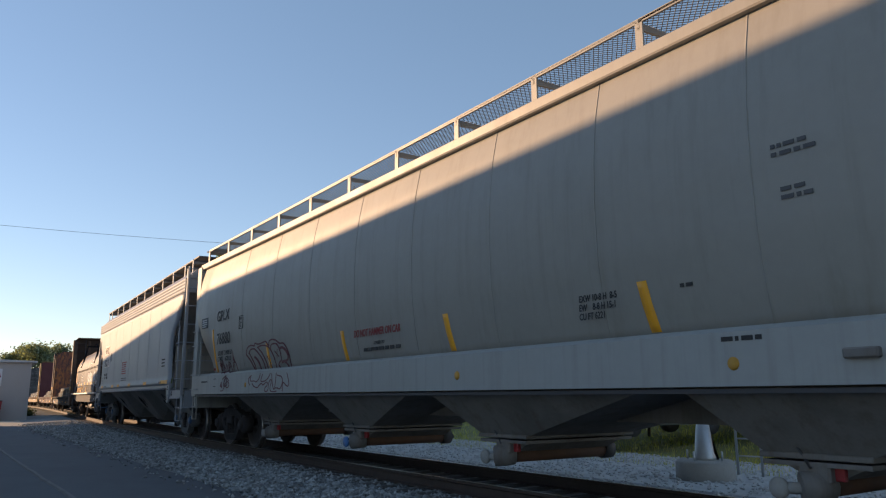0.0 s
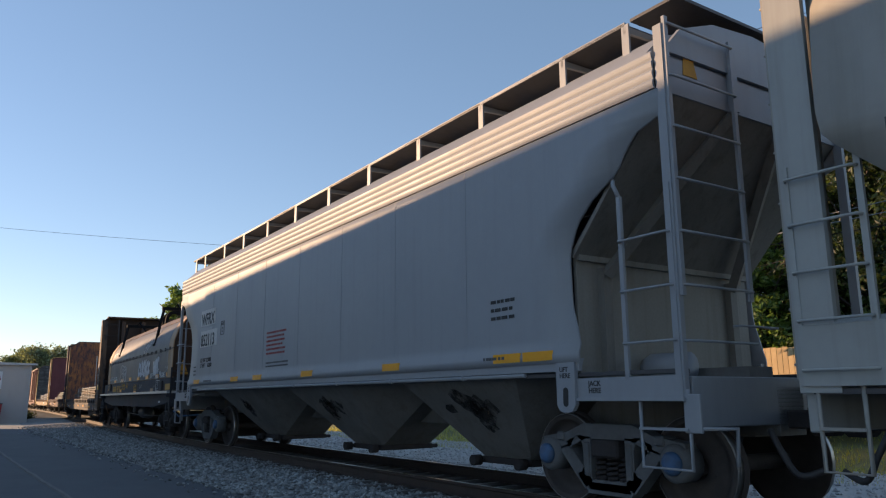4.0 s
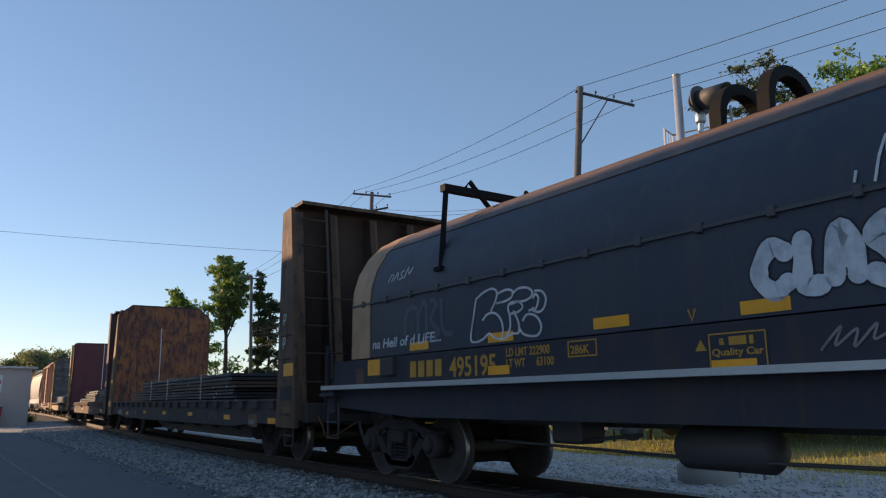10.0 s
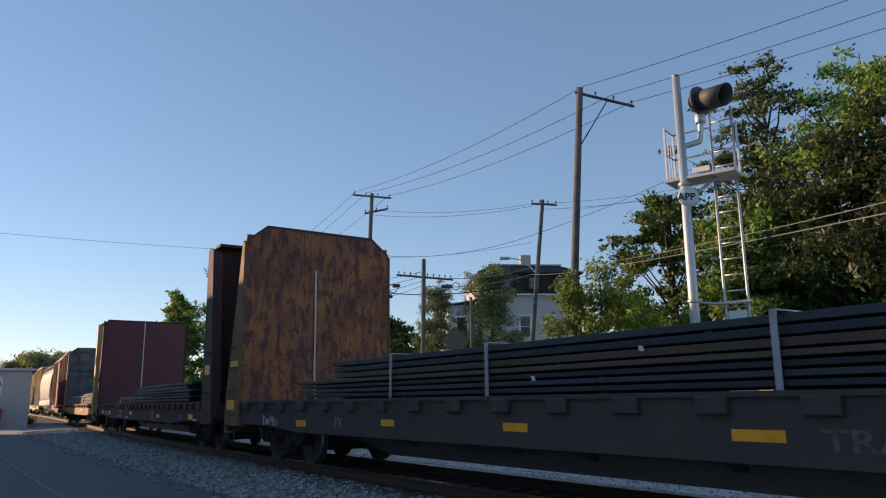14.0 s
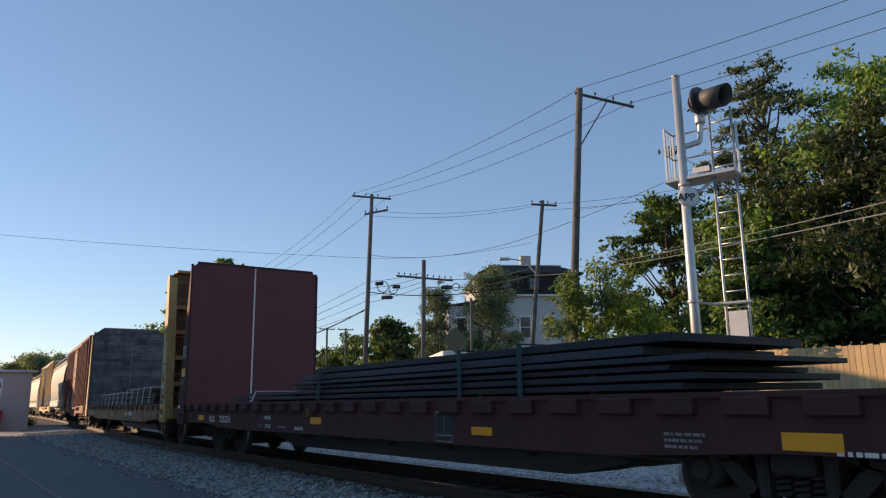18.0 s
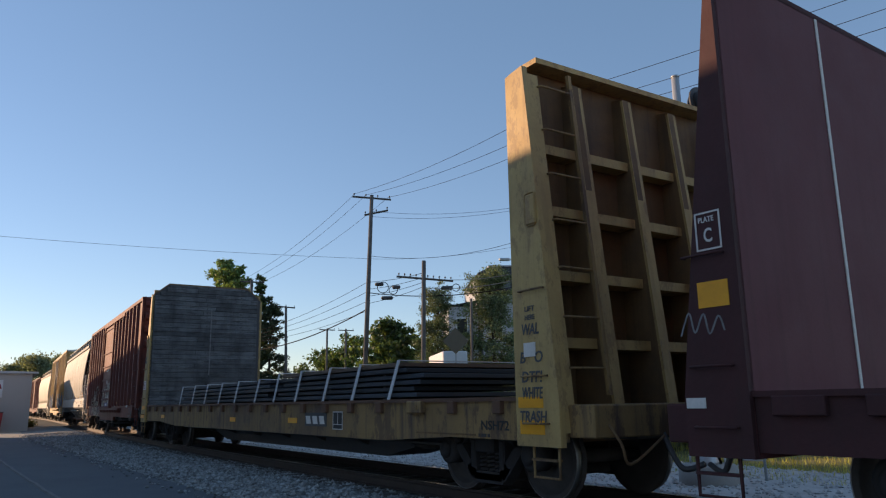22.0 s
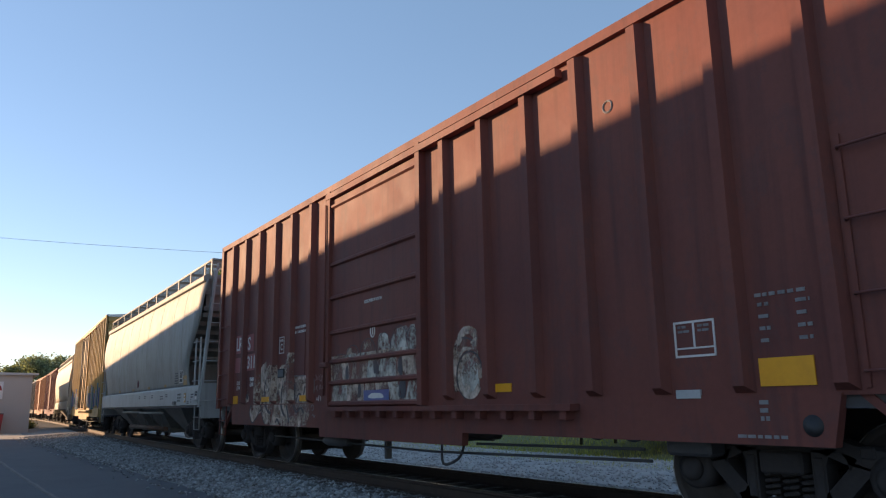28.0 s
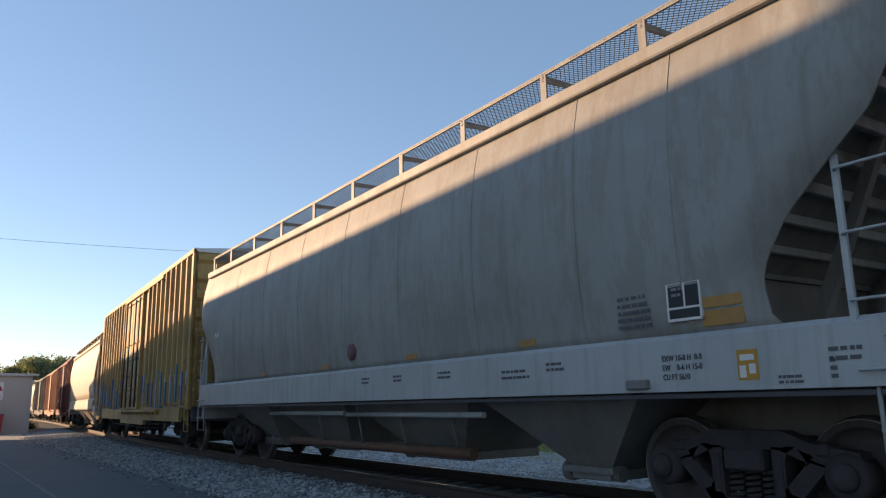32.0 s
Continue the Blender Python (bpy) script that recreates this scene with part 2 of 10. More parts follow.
M = {
    "hopper_tan": material("pale grey hopper paint", (0.302, 0.288, 0.260), 0.5, second=(0.262, 0.247, 0.220), amount=0.6, scale=0.6, streak=(0.21, 0.195, 0.16), streak_amount=0.45, bump=0.002, bump_scale=9, grain=0.06),
    "hopper_blue": material("cool white hopper paint", (0.285, 0.302, 0.328), 0.5, second=(0.25, 0.265, 0.288), amount=0.4, scale=0.5, streak=(0.22, 0.225, 0.235), streak_amount=0.3, bump=0.002, bump_scale=9, grain=0.04),
    "trim_grey": material("clean pale grey sill paint", (0.400, 0.412, 0.405), 0.55, second=(0.30, 0.30, 0.285), amount=0.6, scale=0.8, streak=(0.19, 0.165, 0.13), streak_amount=0.45, bump=0.002, bump_scale=9, grain=0.06),
    "trim_pale": material("pale bluish grey sill paint", (0.350, 0.362, 0.352), 0.5, second=(0.295, 0.300, 0.286), amount=0.6, scale=0.6, streak=(0.20, 0.185, 0.16), streak_amount=0.4, bump=0.002, bump_scale=9, grain=0.06),
    "hopper_old": material("weathered grey hopper paint", (0.292, 0.290, 0.268), 0.6, second=(0.225, 0.217, 0.195), amount=0.7, scale=0.6, streak=(0.185, 0.162, 0.128), streak_amount=0.6, flecks=((0.195, 0.16, 0.12), (2.4, 2.4, 0.7), 0.3), cover=0.05, bump=0.003, bump_scale=9, grain=0.08),
    # tan of the car ends, darkened in colour for the neighbouring car's shade
    "hopper_end_shaded": material("tan hopper end with shade in its colour", (0.22, 0.205, 0.185), 0.8, second=(0.14, 0.13, 0.115), amount=0.7, scale=0.9, streak=(0.10, 0.075, 0.055), streak_amount=0.5, bump=0.003),
    "hopper_dirty": material("soiled hopper underside", (0.205, 0.192, 0.180), 0.8, second=(0.115, 0.104, 0.095), amount=0.8, scale=1.3, streak=(0.12, 0.08, 0.055), streak_amount=0.6, bump=0.004),
    "hopper_dust": material("dusty grey hopper bay", (0.185, 0.178, 0.17), 0.8, second=(0.11, 0.104, 0.098), amount=0.8, scale=0.9, streak=(0.12, 0.09, 0.07), streak_amount=0.5, bump=0.003),
    "hopper_pale": material("dusty pale lower end wall", (0.29, 0.275, 0.245), 0.8, second=(0.215, 0.20, 0.175), amount=0.6, scale=0.9, streak=(0.15, 0.12, 0.095), streak_amount=0.4, bump=0.003),
    "soot": material("black soot smear", (0.018, 0.016, 0.015), 0.9, second=(0.07, 0.055, 0.045), amount=0.7, scale=5, bump=0.002, flake=(5, 0.38, 0.2)),
    "truck_steel": material("grimy dark cast steel", (0.052, 0.046, 0.046), 0.8, 0.0, spec=0.2, second=(0.034, 0.029, 0.028), amount=0.8, scale=3.5, bump=0.004),
    "truck_grey": material("dusty grey cast steel", (0.14, 0.145, 0.15), 0.8, 0.1, second=(0.08, 0.075, 0.07), amount=0.7, scale=3, bump=0.004),
    "tread": material("polished wheel steel", (0.35, 0.34, 0.33), 0.35, 0.9, second=(0.15, 0.12, 0.10), scale=6, bump=0.001),
    "wheel": material("rusty wheel plate", (0.070, 0.058, 0.054), 0.8, 0.0, second=(0.042, 0.035, 0.034), amount=0.8, scale=4, bump=0.003),
    "bearing_blue": material("blue bearing cap", (0.05, 0.125, 0.25), 0.6, second=(0.06, 0.06, 0.07), amount=0.6, scale=8, bump=0.002),
    "black": material("black painted steel", (0.060, 0.060, 0.066), 0.6, second=(0.075, 0.064, 0.058), amount=0.5, scale=3, bump=0.002),
    "coil": material("navy black coil hood paint", (0.030, 0.038, 0.060), 0.55, spec=0.4, second=(0.044, 0.050, 0.068), amount=0.7, scale=0.8, streak=(0.075, 0.066, 0.060), streak_amount=0.45, bump=0.003, bump_scale=12),
    "coil_black": material("dull black lifting steel", (0.007, 0.007, 0.008), 0.8, spec=0.2, second=(0.012, 0.010, 0.009), bump=0.002),
    "coil_edge": material("dark spray outline", (0.012, 0.014, 0.022), 0.7, bump=0),
    "hood_end": material("dark rusty hood end", (0.072, 0.049, 0.038), 0.9, spec=0.1, second=(0.042, 0.032, 0.028), amount=0.7, scale=1.4, streak=(0.055, 0.033, 0.025), streak_amount=0.5, bump=0.003),
    # brown of the upper hood: some rust, and warm sunlight put into the colour
    "coil_sun_rust": material("rusty upper hood with warm sun in its colour", (0.150, 0.102, 0.082), 0.65, second=(0.048, 0.052, 0.068), amount=1.0, scale=1.3, streak=(0.065, 0.06, 0.066), streak_amount=0.6, bump=0.003),
    "coil_top": material("rusted hood crown", (0.13, 0.07, 0.045), 0.8, second=(0.05, 0.035, 0.03), amount=0.6, scale=2, bump=0.004),
    "coil_tan": material("faded tan hood end band", (0.46, 0.28, 0.15), 0.65, second=(0.17, 0.10, 0.06), amount=0.5, scale=1.5, streak=(0.10, 0.06, 0.04), streak_amount=0.6, bump=0.003),
    "brown": material("dark brown flatcar steel", (0.058, 0.047, 0.046), 0.8, second=(0.038, 0.034, 0.037), amount=0.7, scale=1.4, streak=(0.10, 0.052, 0.032), streak_amount=0.55, bump=0.004),
    "navy_dark": material("grimy dark navy steel", (0.036, 0.039, 0.052), 0.75, spec=0.3, second=(0.062, 0.050, 0.046), amount=0.6, scale=1.2, streak=(0.075, 0.052, 0.040), streak_amount=0.4, bump=0.003),
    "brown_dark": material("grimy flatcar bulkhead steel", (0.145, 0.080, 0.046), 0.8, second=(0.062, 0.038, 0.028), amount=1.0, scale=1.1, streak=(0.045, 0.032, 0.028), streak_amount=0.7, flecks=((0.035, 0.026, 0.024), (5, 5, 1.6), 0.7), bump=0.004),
    "end_plate_dark": material("darker flatcar end plate", (0.078, 0.045, 0.032), 0.85, second=(0.042, 0.029, 0.025), amount=0.7, scale=1.2, streak=(0.085, 0.042, 0.026), streak_amount=0.5, bump=0.004),
    "end_dark": material("dark maroon end steel", (0.055, 0.035, 0.036), 0.8, second=(0.075, 0.040, 0.036), amount=0.6, scale=1.1, streak=(0.075, 0.04, 0.03), streak_amount=0.4, bump=0.004),
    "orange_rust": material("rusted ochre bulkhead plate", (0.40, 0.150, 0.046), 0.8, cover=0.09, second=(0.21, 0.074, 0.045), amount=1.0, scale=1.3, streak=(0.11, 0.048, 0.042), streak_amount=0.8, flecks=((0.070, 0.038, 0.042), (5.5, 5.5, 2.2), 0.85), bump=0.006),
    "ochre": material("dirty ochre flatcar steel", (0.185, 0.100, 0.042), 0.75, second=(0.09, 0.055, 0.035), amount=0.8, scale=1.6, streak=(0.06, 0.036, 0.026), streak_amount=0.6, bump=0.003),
    "maroon": material("maroon painted bulkhead", (0.155, 0.056, 0.062), 0.7, spec=0.25, second=(0.122, 0.042, 0.048), amount=0.6, scale=0.8, streak=(0.080, 0.032, 0.034), streak_amount=0.3, bump=0.002, grain=0.06),
    "maroon_dirty": material("dull maroon flatcar steel", (0.074, 0.027, 0.028), 0.75, spec=0.3, second=(0.05, 0.022, 0.022), amount=0.7, scale=1.5, streak=(0.05, 0.03, 0.026), streak_amount=0.5, bump=0.003),
    "yellow": material("weathered yellow flatcar paint", (0.295, 0.176, 0.064), 0.7, second=(0.115, 0.072, 0.050), amount=1.0, scale=0.45, streak=(0.075, 0.046, 0.038), streak_amount=1.0, flecks=((0.08, 0.043, 0.032), (3, 3, 1.2), 0.65), bump=0.003),
    "yellow_end": material("faded yellow bulkhead paint", (0.50, 0.335, 0.125), 0.65, second=(0.34, 0.205, 0.082), amount=0.8, scale=0.7, streak=(0.22, 0.13, 0.07), streak_amount=0.5, flecks=((0.16, 0.085, 0.05), (4, 4, 2), 0.4), bump=0.003),
    "box_red": material("oxide red boxcar paint", (0.188, 0.060, 0.046), 0.65, spec=0.25, second=(0.122, 0.042, 0.040), amount=0.8, scale=0.55, streak=(0.085, 0.036, 0.034), streak_amount=0.6, flecks=((0.12, 0.056, 0.052), (2.2, 2.2, 1.1), 0.4), bump=0.003, bump_scale=14),
    "box_yellow": material("faded yellow boxcar paint", (0.44, 0.285, 0.09), 0.6, second=(0.24, 0.14, 0.06), amount=0.8, scale=0.8, streak=(0.12, 0.065, 0.04), streak_amount=0.75, bump=0.003),
    "box_orange": material("rust orange boxcar paint", (0.36, 0.13, 0.05), 0.65, second=(0.20, 0.08, 0.04), amount=0.5, scale=0.8, streak=(0.10, 0.05, 0.03), streak_amount=0.5, bump=0.003),
    "box_black": material("dark grey covered car paint", (0.07, 0.065, 0.065), 0.7, second=(0.11, 0.07, 0.05), amount=0.5, scale=0.8, bump=0.003),
    "hopper_cream": material("cream hopper paint", (0.48, 0.43, 0.34), 0.6, second=(0.36, 0.29, 0.21), amount=0.5, scale=0.6, streak=(0.2, 0.13, 0.08), streak_amount=0.4, bump=0.003),
    "wood_grey": material("grey weathered planks", (0.140, 0.141, 0.145), 0.9, second=(0.050, 0.050, 0.053), amount=1.0, scale=1.6, grain=0.25, streak=(0.055, 0.052, 0.052), streak_amount=0.45, flecks=((0.042, 0.040, 0.041), (6, 2.0, 22), 0.7), bump=0.004, island=0.28),
    "plate": material("dark mill scale steel plate", (0.032, 0.042, 0.055), 0.6, 0.0, spec=0.3, second=(0.044, 0.047, 0.052), amount=0.6, scale=1.0, bump=0.002, island=0.4),
    "plate_edge": material("brown rusting steel plate", (0.10, 0.065, 0.045), 0.7, 0.1, second=(0.05, 0.04, 0.035), amount=0.6, scale=2, bump=0.003, island=0.3),
    "band": material("galvanised strapping", (0.34, 0.37, 0.40), 0.5, 0.6, second=(0.2, 0.2, 0.2), scale=4, bump=0.001),
    "strap": material("white webbing strap", (0.62, 0.63, 0.66), 0.8, second=(0.4, 0.4, 0.4), scale=5, bump=0.002),
    "reflector": material("yellow reflective sheeting", (0.86, 0.37, 0.010), 0.45, second=(0.68, 0.27, 0.015), amount=0.5, scale=5, bump=0.0005, grain=0.04),
    "ink": material("black stencil paint", (0.02, 0.02, 0.022), 0.6, bump=0),
    "ink_grey": material("worn dark stencil paint", (0.09, 0.09, 0.095), 0.7, bump=0),
    "ink_red": material("red stencil paint", (0.30, 0.03, 0.03), 0.6, bump=0),
    "ink_white": material("white stencil paint", (0.70, 0.66, 0.62), 0.7, second=(0.45, 0.41, 0.38), scale=9, bump=0),
    "reflector_old": material("faded orange reflective tape", (0.40, 0.20, 0.045), 0.5, second=(0.25, 0.14, 0.06), amount=0.8, scale=4, bump=0.001),
    "ink_worn": material("almost vanished stencil paint", (0.115, 0.108, 0.108), 0.8, second=(0.05, 0.046, 0.046), amount=1.0, scale=7, bump=0),
    "ink_faded": material("faded white stencil paint", (0.24, 0.23, 0.23), 0.8, second=(0.1, 0.09, 0.09), amount=0.8, scale=9, bump=0),
    "ink_yellow": material("yellow stencil paint", (0.50, 0.25, 0.03), 0.7, second=(0.3, 0.16, 0.04), scale=9, bump=0),
    "spray_white": material("white spray paint", (0.60, 0.62, 0.64), 0.6, second=(0.34, 0.36, 0.40), amount=0.9, scale=5, bump=0),
    "spray_pale": material("pale blue grey spray paint", (0.56, 0.60, 0.64), 0.6, second=(0.28, 0.315, 0.36), amount=1.0, scale=4, streak=(0.24, 0.27, 0.31), streak_amount=0.6, bump=0),
    "spray_grey": material("grey white spray fill", (0.30, 0.32, 0.35), 0.6, second=(0.17, 0.18, 0.21), amount=0.9, scale=6, bump=0),
    "spray_red": material("dark red spray paint", (0.14, 0.035, 0.045), 0.6, second=(0.2, 0.06, 0.06), scale=6, bump=0),
    "spray_blue": material("blue violet spray paint", (0.06, 0.11, 0.27), 0.6, second=(0.20, 0.15, 0.30), amount=0.9, scale=1.5, bump=0),
    "spray_teal": material("teal spray paint", (0.05, 0.19, 0.21), 0.6, second=(0.04, 0.08, 0.2), amount=0.8, scale=1.5, bump=0),
    "patch": material("pale flaking patch paint", (0.76, 0.62, 0.51), 0.75, second=(0.42, 0.27, 0.19), amount=0.9, scale=2.6, streak=(0.20, 0.11, 0.075), streak_amount=0.75, flecks=((0.17, 0.075, 0.045), (7, 7, 5), 0.75), bump=0, flake=(3.0, 0.36, 0.26)),
    "patch_worn": material("worn pale spray paint", (0.62, 0.49, 0.39), 0.75, second=(0.32, 0.19, 0.13), amount=0.8, scale=2.2, streak=(0.17, 0.085, 0.06), streak_amount=0.6, flecks=((0.15, 0.06, 0.04), (8, 8, 6), 0.8), bump=0, flake=(2.4, 0.40, 0.20)),
    "patch_dark": material("grey spray shade", (0.065, 0.06, 0.068), 0.7, second=(0.10, 0.045, 0.04), amount=0.6, scale=3, bump=0, flake=(3.4, 0.32, 0.12)),
    "patch_mint": material("pale mint spray paint", (0.62, 0.60, 0.53), 0.7, second=(0.55, 0.43, 0.33), amount=0.7, scale=2.2, streak=(0.24, 0.13, 0.08), streak_amount=0.6, flecks=((0.16, 0.075, 0.045), (9, 9, 6), 0.8), bump=0, flake=(3.4, 0.34, 0.28)),
    "patch_rust": material("rust stain in old paint", (0.20, 0.085, 0.045), 0.8, second=(0.36, 0.24, 0.17), amount=0.7, scale=6, bump=0, flake=(6, 0.42, 0.3)),
    "spray_pink": material("dull pink spray paint", (0.36, 0.25, 0.23), 0.7, second=(0.22, 0.12, 0.11), scale=9, bump=0),
    "box_patch": material("plain dark red panel", (0.165, 0.058, 0.050), 0.7, spec=0.3, second=(0.13, 0.046, 0.042), amount=0.4, scale=1.5, bump=0.001),
    "ghost": material("fresh red block", (0.34, 0.095, 0.09), 0.65, second=(0.28, 0.08, 0.077), bump=0),
    "pipe_rust": material("rust brown outlet pipe", (0.13, 0.062, 0.035), 0.75, second=(0.06, 0.035, 0.027), amount=0.7, scale=3, bump=0.003),
    "strap_teal": material("dark teal webbing strap", (0.020, 0.055, 0.065), 0.8, second=(0.03, 0.05, 0.055), scale=6, bump=0.002),
    "spray_faint": material("faded dull blue spray", (0.085, 0.098, 0.125), 0.7, second=(0.045, 0.052, 0.07), amount=0.7, scale=5, bump=0),
    "spray_cap": material("bright blue cap paint", (0.06, 0.20, 0.50), 0.5, second=(0.35, 0.42, 0.5), amount=0.5, scale=12, bump=0.001),
    "white": material("white paint", (0.72, 0.73, 0.74), 0.5, second=(0.55, 0.56, 0.56), amount=0.4, scale=3, bump=0.001),
    "galv": material("galvanised steel", (0.50, 0.52, 0.53), 0.45, 0.55, second=(0.38, 0.40, 0.41), scale=3, bump=0.001),
    "rail": material("rusty rail steel", (0.065, 0.045, 0.038), 0.7, 0.3, second=(0.035, 0.03, 0.028), scale=3, bump=0.002),
    "rail_top": material("worn rail head", (0.45, 0.44, 0.43), 0.3, 0.9, second=(0.25, 0.22, 0.2), scale=3, bump=0.0005),
    "tie": material("creosoted timber", (0.075, 0.066, 0.062), 0.9, second=(0.13, 0.118, 0.11), amount=0.7, scale=3, bump=0.006, island=0.2),
    "ballast": material("grey crushed stone", (0.225, 0.235, 0.238), 0.9, second=(0.105, 0.104, 0.104), amount=0.7, scale=5, grain=0.4, bump=0.03, bump_scale=26, island=0.45),
    "stone": material("crushed stones", (0.250, 0.265, 0.268), 0.9, second=(0.115, 0.112, 0.110), amount=0.7, scale=2, grain=0.2, bump=0.01, bump_scale=60, island=0.55),
    "pale_gravel": material("pale fine gravel", (0.50, 0.495, 0.485), 0.95, second=(0.31, 0.305, 0.30), amount=0.7, scale=1.6, grain=0.35, bump=0.02, bump_scale=34),
    "asphalt": material("worn asphalt", (0.082, 0.094, 0.108), 0.85, second=(0.064, 0.073, 0.085), amount=0.6, scale=0.5, grain=0.25, bump=0.006, bump_scale=60),
    "asphalt_edge": material("pale asphalt edge", (0.16, 0.16, 0.16), 0.9, second=(0.1, 0.1, 0.1), amount=0.6, scale=3, grain=0.2, bump=0.006),
    "dirt": material("dry pale dirt", (0.46, 0.42, 0.35), 0.95, second=(0.33, 0.30, 0.25), amount=0.6, scale=1.2, grain=0.25, bump=0.02, bump_scale=18),
    # dark weedy ground; its darkness also stands for shade on the far bed
    "cinder_shaded": material("dark cinders and weeds, shade in the colour", (0.050, 0.054, 0.046), 0.95, second=(0.032, 0.034, 0.030), amount=0.7, scale=1.1, grain=0.3, bump=0.03, bump_scale=14),
    "weed": material("dark shaded weeds", (0.055, 0.075, 0.032), 0.8, thin=0.3, second=(0.085, 0.095, 0.04), amount=0.8, scale=0.8, bump=0, island=0.5),
    "grass": material("rough grass ground", (0.16, 0.17, 0.06), 0.95, second=(0.30, 0.26, 0.12), amount=0.8, scale=0.5, grain=0.35, bump=0.03, bump_scale=20),
    "blade": material("grass blades", (0.30, 0.32, 0.09), 0.8, thin=0.5, second=(0.52, 0.47, 0.22), amount=0.9, scale=0.6, bump=0, island=0.4),
    "leaf": material("tree leaves", (0.112, 0.200, 0.058), 0.5, thin=0.45, second=(0.172, 0.236, 0.074), amount=0.7, scale=0.5, bump=0, island=0.6),
    "leaf_dark": material("dark tree leaves", (0.096, 0.156, 0.055), 0.5, thin=0.4, second=(0.140, 0.188, 0.066), amount=0.7, scale=0.5, bump=0, island=0.6),
    "needle": material("dusky conifer needles", (0.075, 0.108, 0.060), 0.6, thin=0.3, second=(0.115, 0.128, 0.070), amount=0.7, scale=0.7, bump=0, island=0.6),
    "leaf_light": material("light shrub leaves", (0.215, 0.335, 0.090), 0.5, thin=0.5, second=(0.265, 0.345, 0.12), amount=0.6, scale=0.6, bump=0, island=0.45),
    "bark": material("grey brown bark", (0.075, 0.058, 0.045), 0.95, second=(0.04, 0.032, 0.027), amount=0.7, scale=5, bump=0.01),
    "pole": material("weathered pole timber", (0.135, 0.130, 0.125), 0.9, spec=0.2, second=(0.055, 0.049, 0.047), amount=0.7, scale=2, streak=(0.05, 0.043, 0.04), streak_amount=0.6, bump=0.004),
    "wire": material("dark cable", (0.022, 0.022, 0.026), 0.9, spec=0.1, bump=0),
    "wire_pale": material("pale cable", (0.20, 0.21, 0.22), 0.5, bump=0),
    "fence": material("fresh fence boards", (0.66, 0.47, 0.25), 0.8, second=(0.50, 0.33, 0.16), amount=0.6, scale=1.5, streak=(0.36, 0.20, 0.10), streak_amount=0.4, bump=0.003, island=0.15),
    "siding": material("pale house siding", (0.42, 0.43, 0.46), 0.7, second=(0.34, 0.35, 0.37), scale=1, bump=0.002),
    "slate": material("dark roof slates", (0.022, 0.021, 0.023), 0.9, second=(0.015, 0.014, 0.016), scale=3, bump=0.006, island=0.2),
    "concrete": material("grey concrete", (0.34, 0.33, 0.31), 0.9, second=(0.25, 0.24, 0.22), scale=3, bump=0.004),
    "beige": material("beige metal wall", (0.46, 0.43, 0.41), 0.65, second=(0.41, 0.38, 0.36), scale=0.8, bump=0.002),
    "roof_pale": material("pale sheet roof", (0.50, 0.50, 0.50), 0.5, 0.2, second=(0.4, 0.4, 0.4), scale=1, bump=0.002),
    "sign_red": material("red sign paint", (0.36, 0.03, 0.035), 0.5, second=(0.25, 0.03, 0.03), scale=3, bump=0),
    "sign_back": material("bare sign back", (0.19, 0.15, 0.10), 0.6, 0.3, second=(0.13, 0.10, 0.07), scale=3, bump=0.001),
    # walls of the unseen shade blocks, kept pale to bounce light back
    "shade_block_pale": material("pale wall of the added shade blocks", (0.66, 0.63, 0.58), 0.85, second=(0.58, 0.55, 0.50), scale=1, bump=0.004),
    "glass": material("dark window glass", (0.02, 0.025, 0.03), 0.1, bump=0, spec=0.8),
    "car_green": material("dark grey green car paint", (0.075, 0.092, 0.085), 0.4, bump=0),
    "car_white": material("white car paint", (0.6, 0.61, 0.62), 0.3, bump=0),
    "tail_red": material("red lamp plastic", (0.35, 0.02, 0.02), 0.3, bump=0),
    "far_green": material("far woods", (0.185, 0.225, 0.155), 0.9, thin=0.4, second=(0.145, 0.170, 0.085), amount=0.7, scale=0.12, grain=0.4, bump=0.2, bump_scale=1.4, island=0.5),
}

# ---- ground, track and road ----
def swept(name, profile, u0, u1, step, mat, label, kind="structure"):
    """A strip that follows the track: profile of (side, z), kept as one solid with its underside."""
    b = Build()
    us = np.arange(u0, u1 + 1e-6, step)
    n = 0 if callable(profile) else len(profile)
    verts = [on_track(u, s, z) for u in us for s, z in (profile(u) if callable(profile) else profile)]
    n = len(profile(u0)) if callable(profile) else n
    faces = [(i * n + j, i * n + j + 1, (i + 1) * n + j + 1, (i + 1) * n + j) for i in range(len(us) - 1) for j in range(n - 1)]
    b.add(verts, faces, False)
    me = bpy.data.meshes.new(name)
    me.from_pydata(b.v, [], b.f)
    me.materials.append(mat)
    return tagged(new(name, me), label, kind=kind)


GROUND = -0.62
g = Build()
xs = np.concatenate([np.linspace(-2500, -160, 6), np.linspace(-120, 140, 66), np.linspace(180, 2500, 6)])
ys = np.concatenate([np.linspace(-2500, -80, 5), np.linspace(-50, 210, 66), np.linspace(260, 3500, 8)])


def lie(x, y):
    """Height of the open ground: flat by the track, a low bank behind it."""
    th = 0.56
    across = x * math.cos(th) + y * math.sin(th) - FOOT
    bank = max(0.0, min(1.0, (across - 7.6) / 13.0))
    return GROUND - 0.02 + 1.15 * bank * bank * (3 - 2 * bank) + 0.05 * noise.noise((x * 0.15, y * 0.15, 0)) * min(1, max(0, (across - 5) / 4))


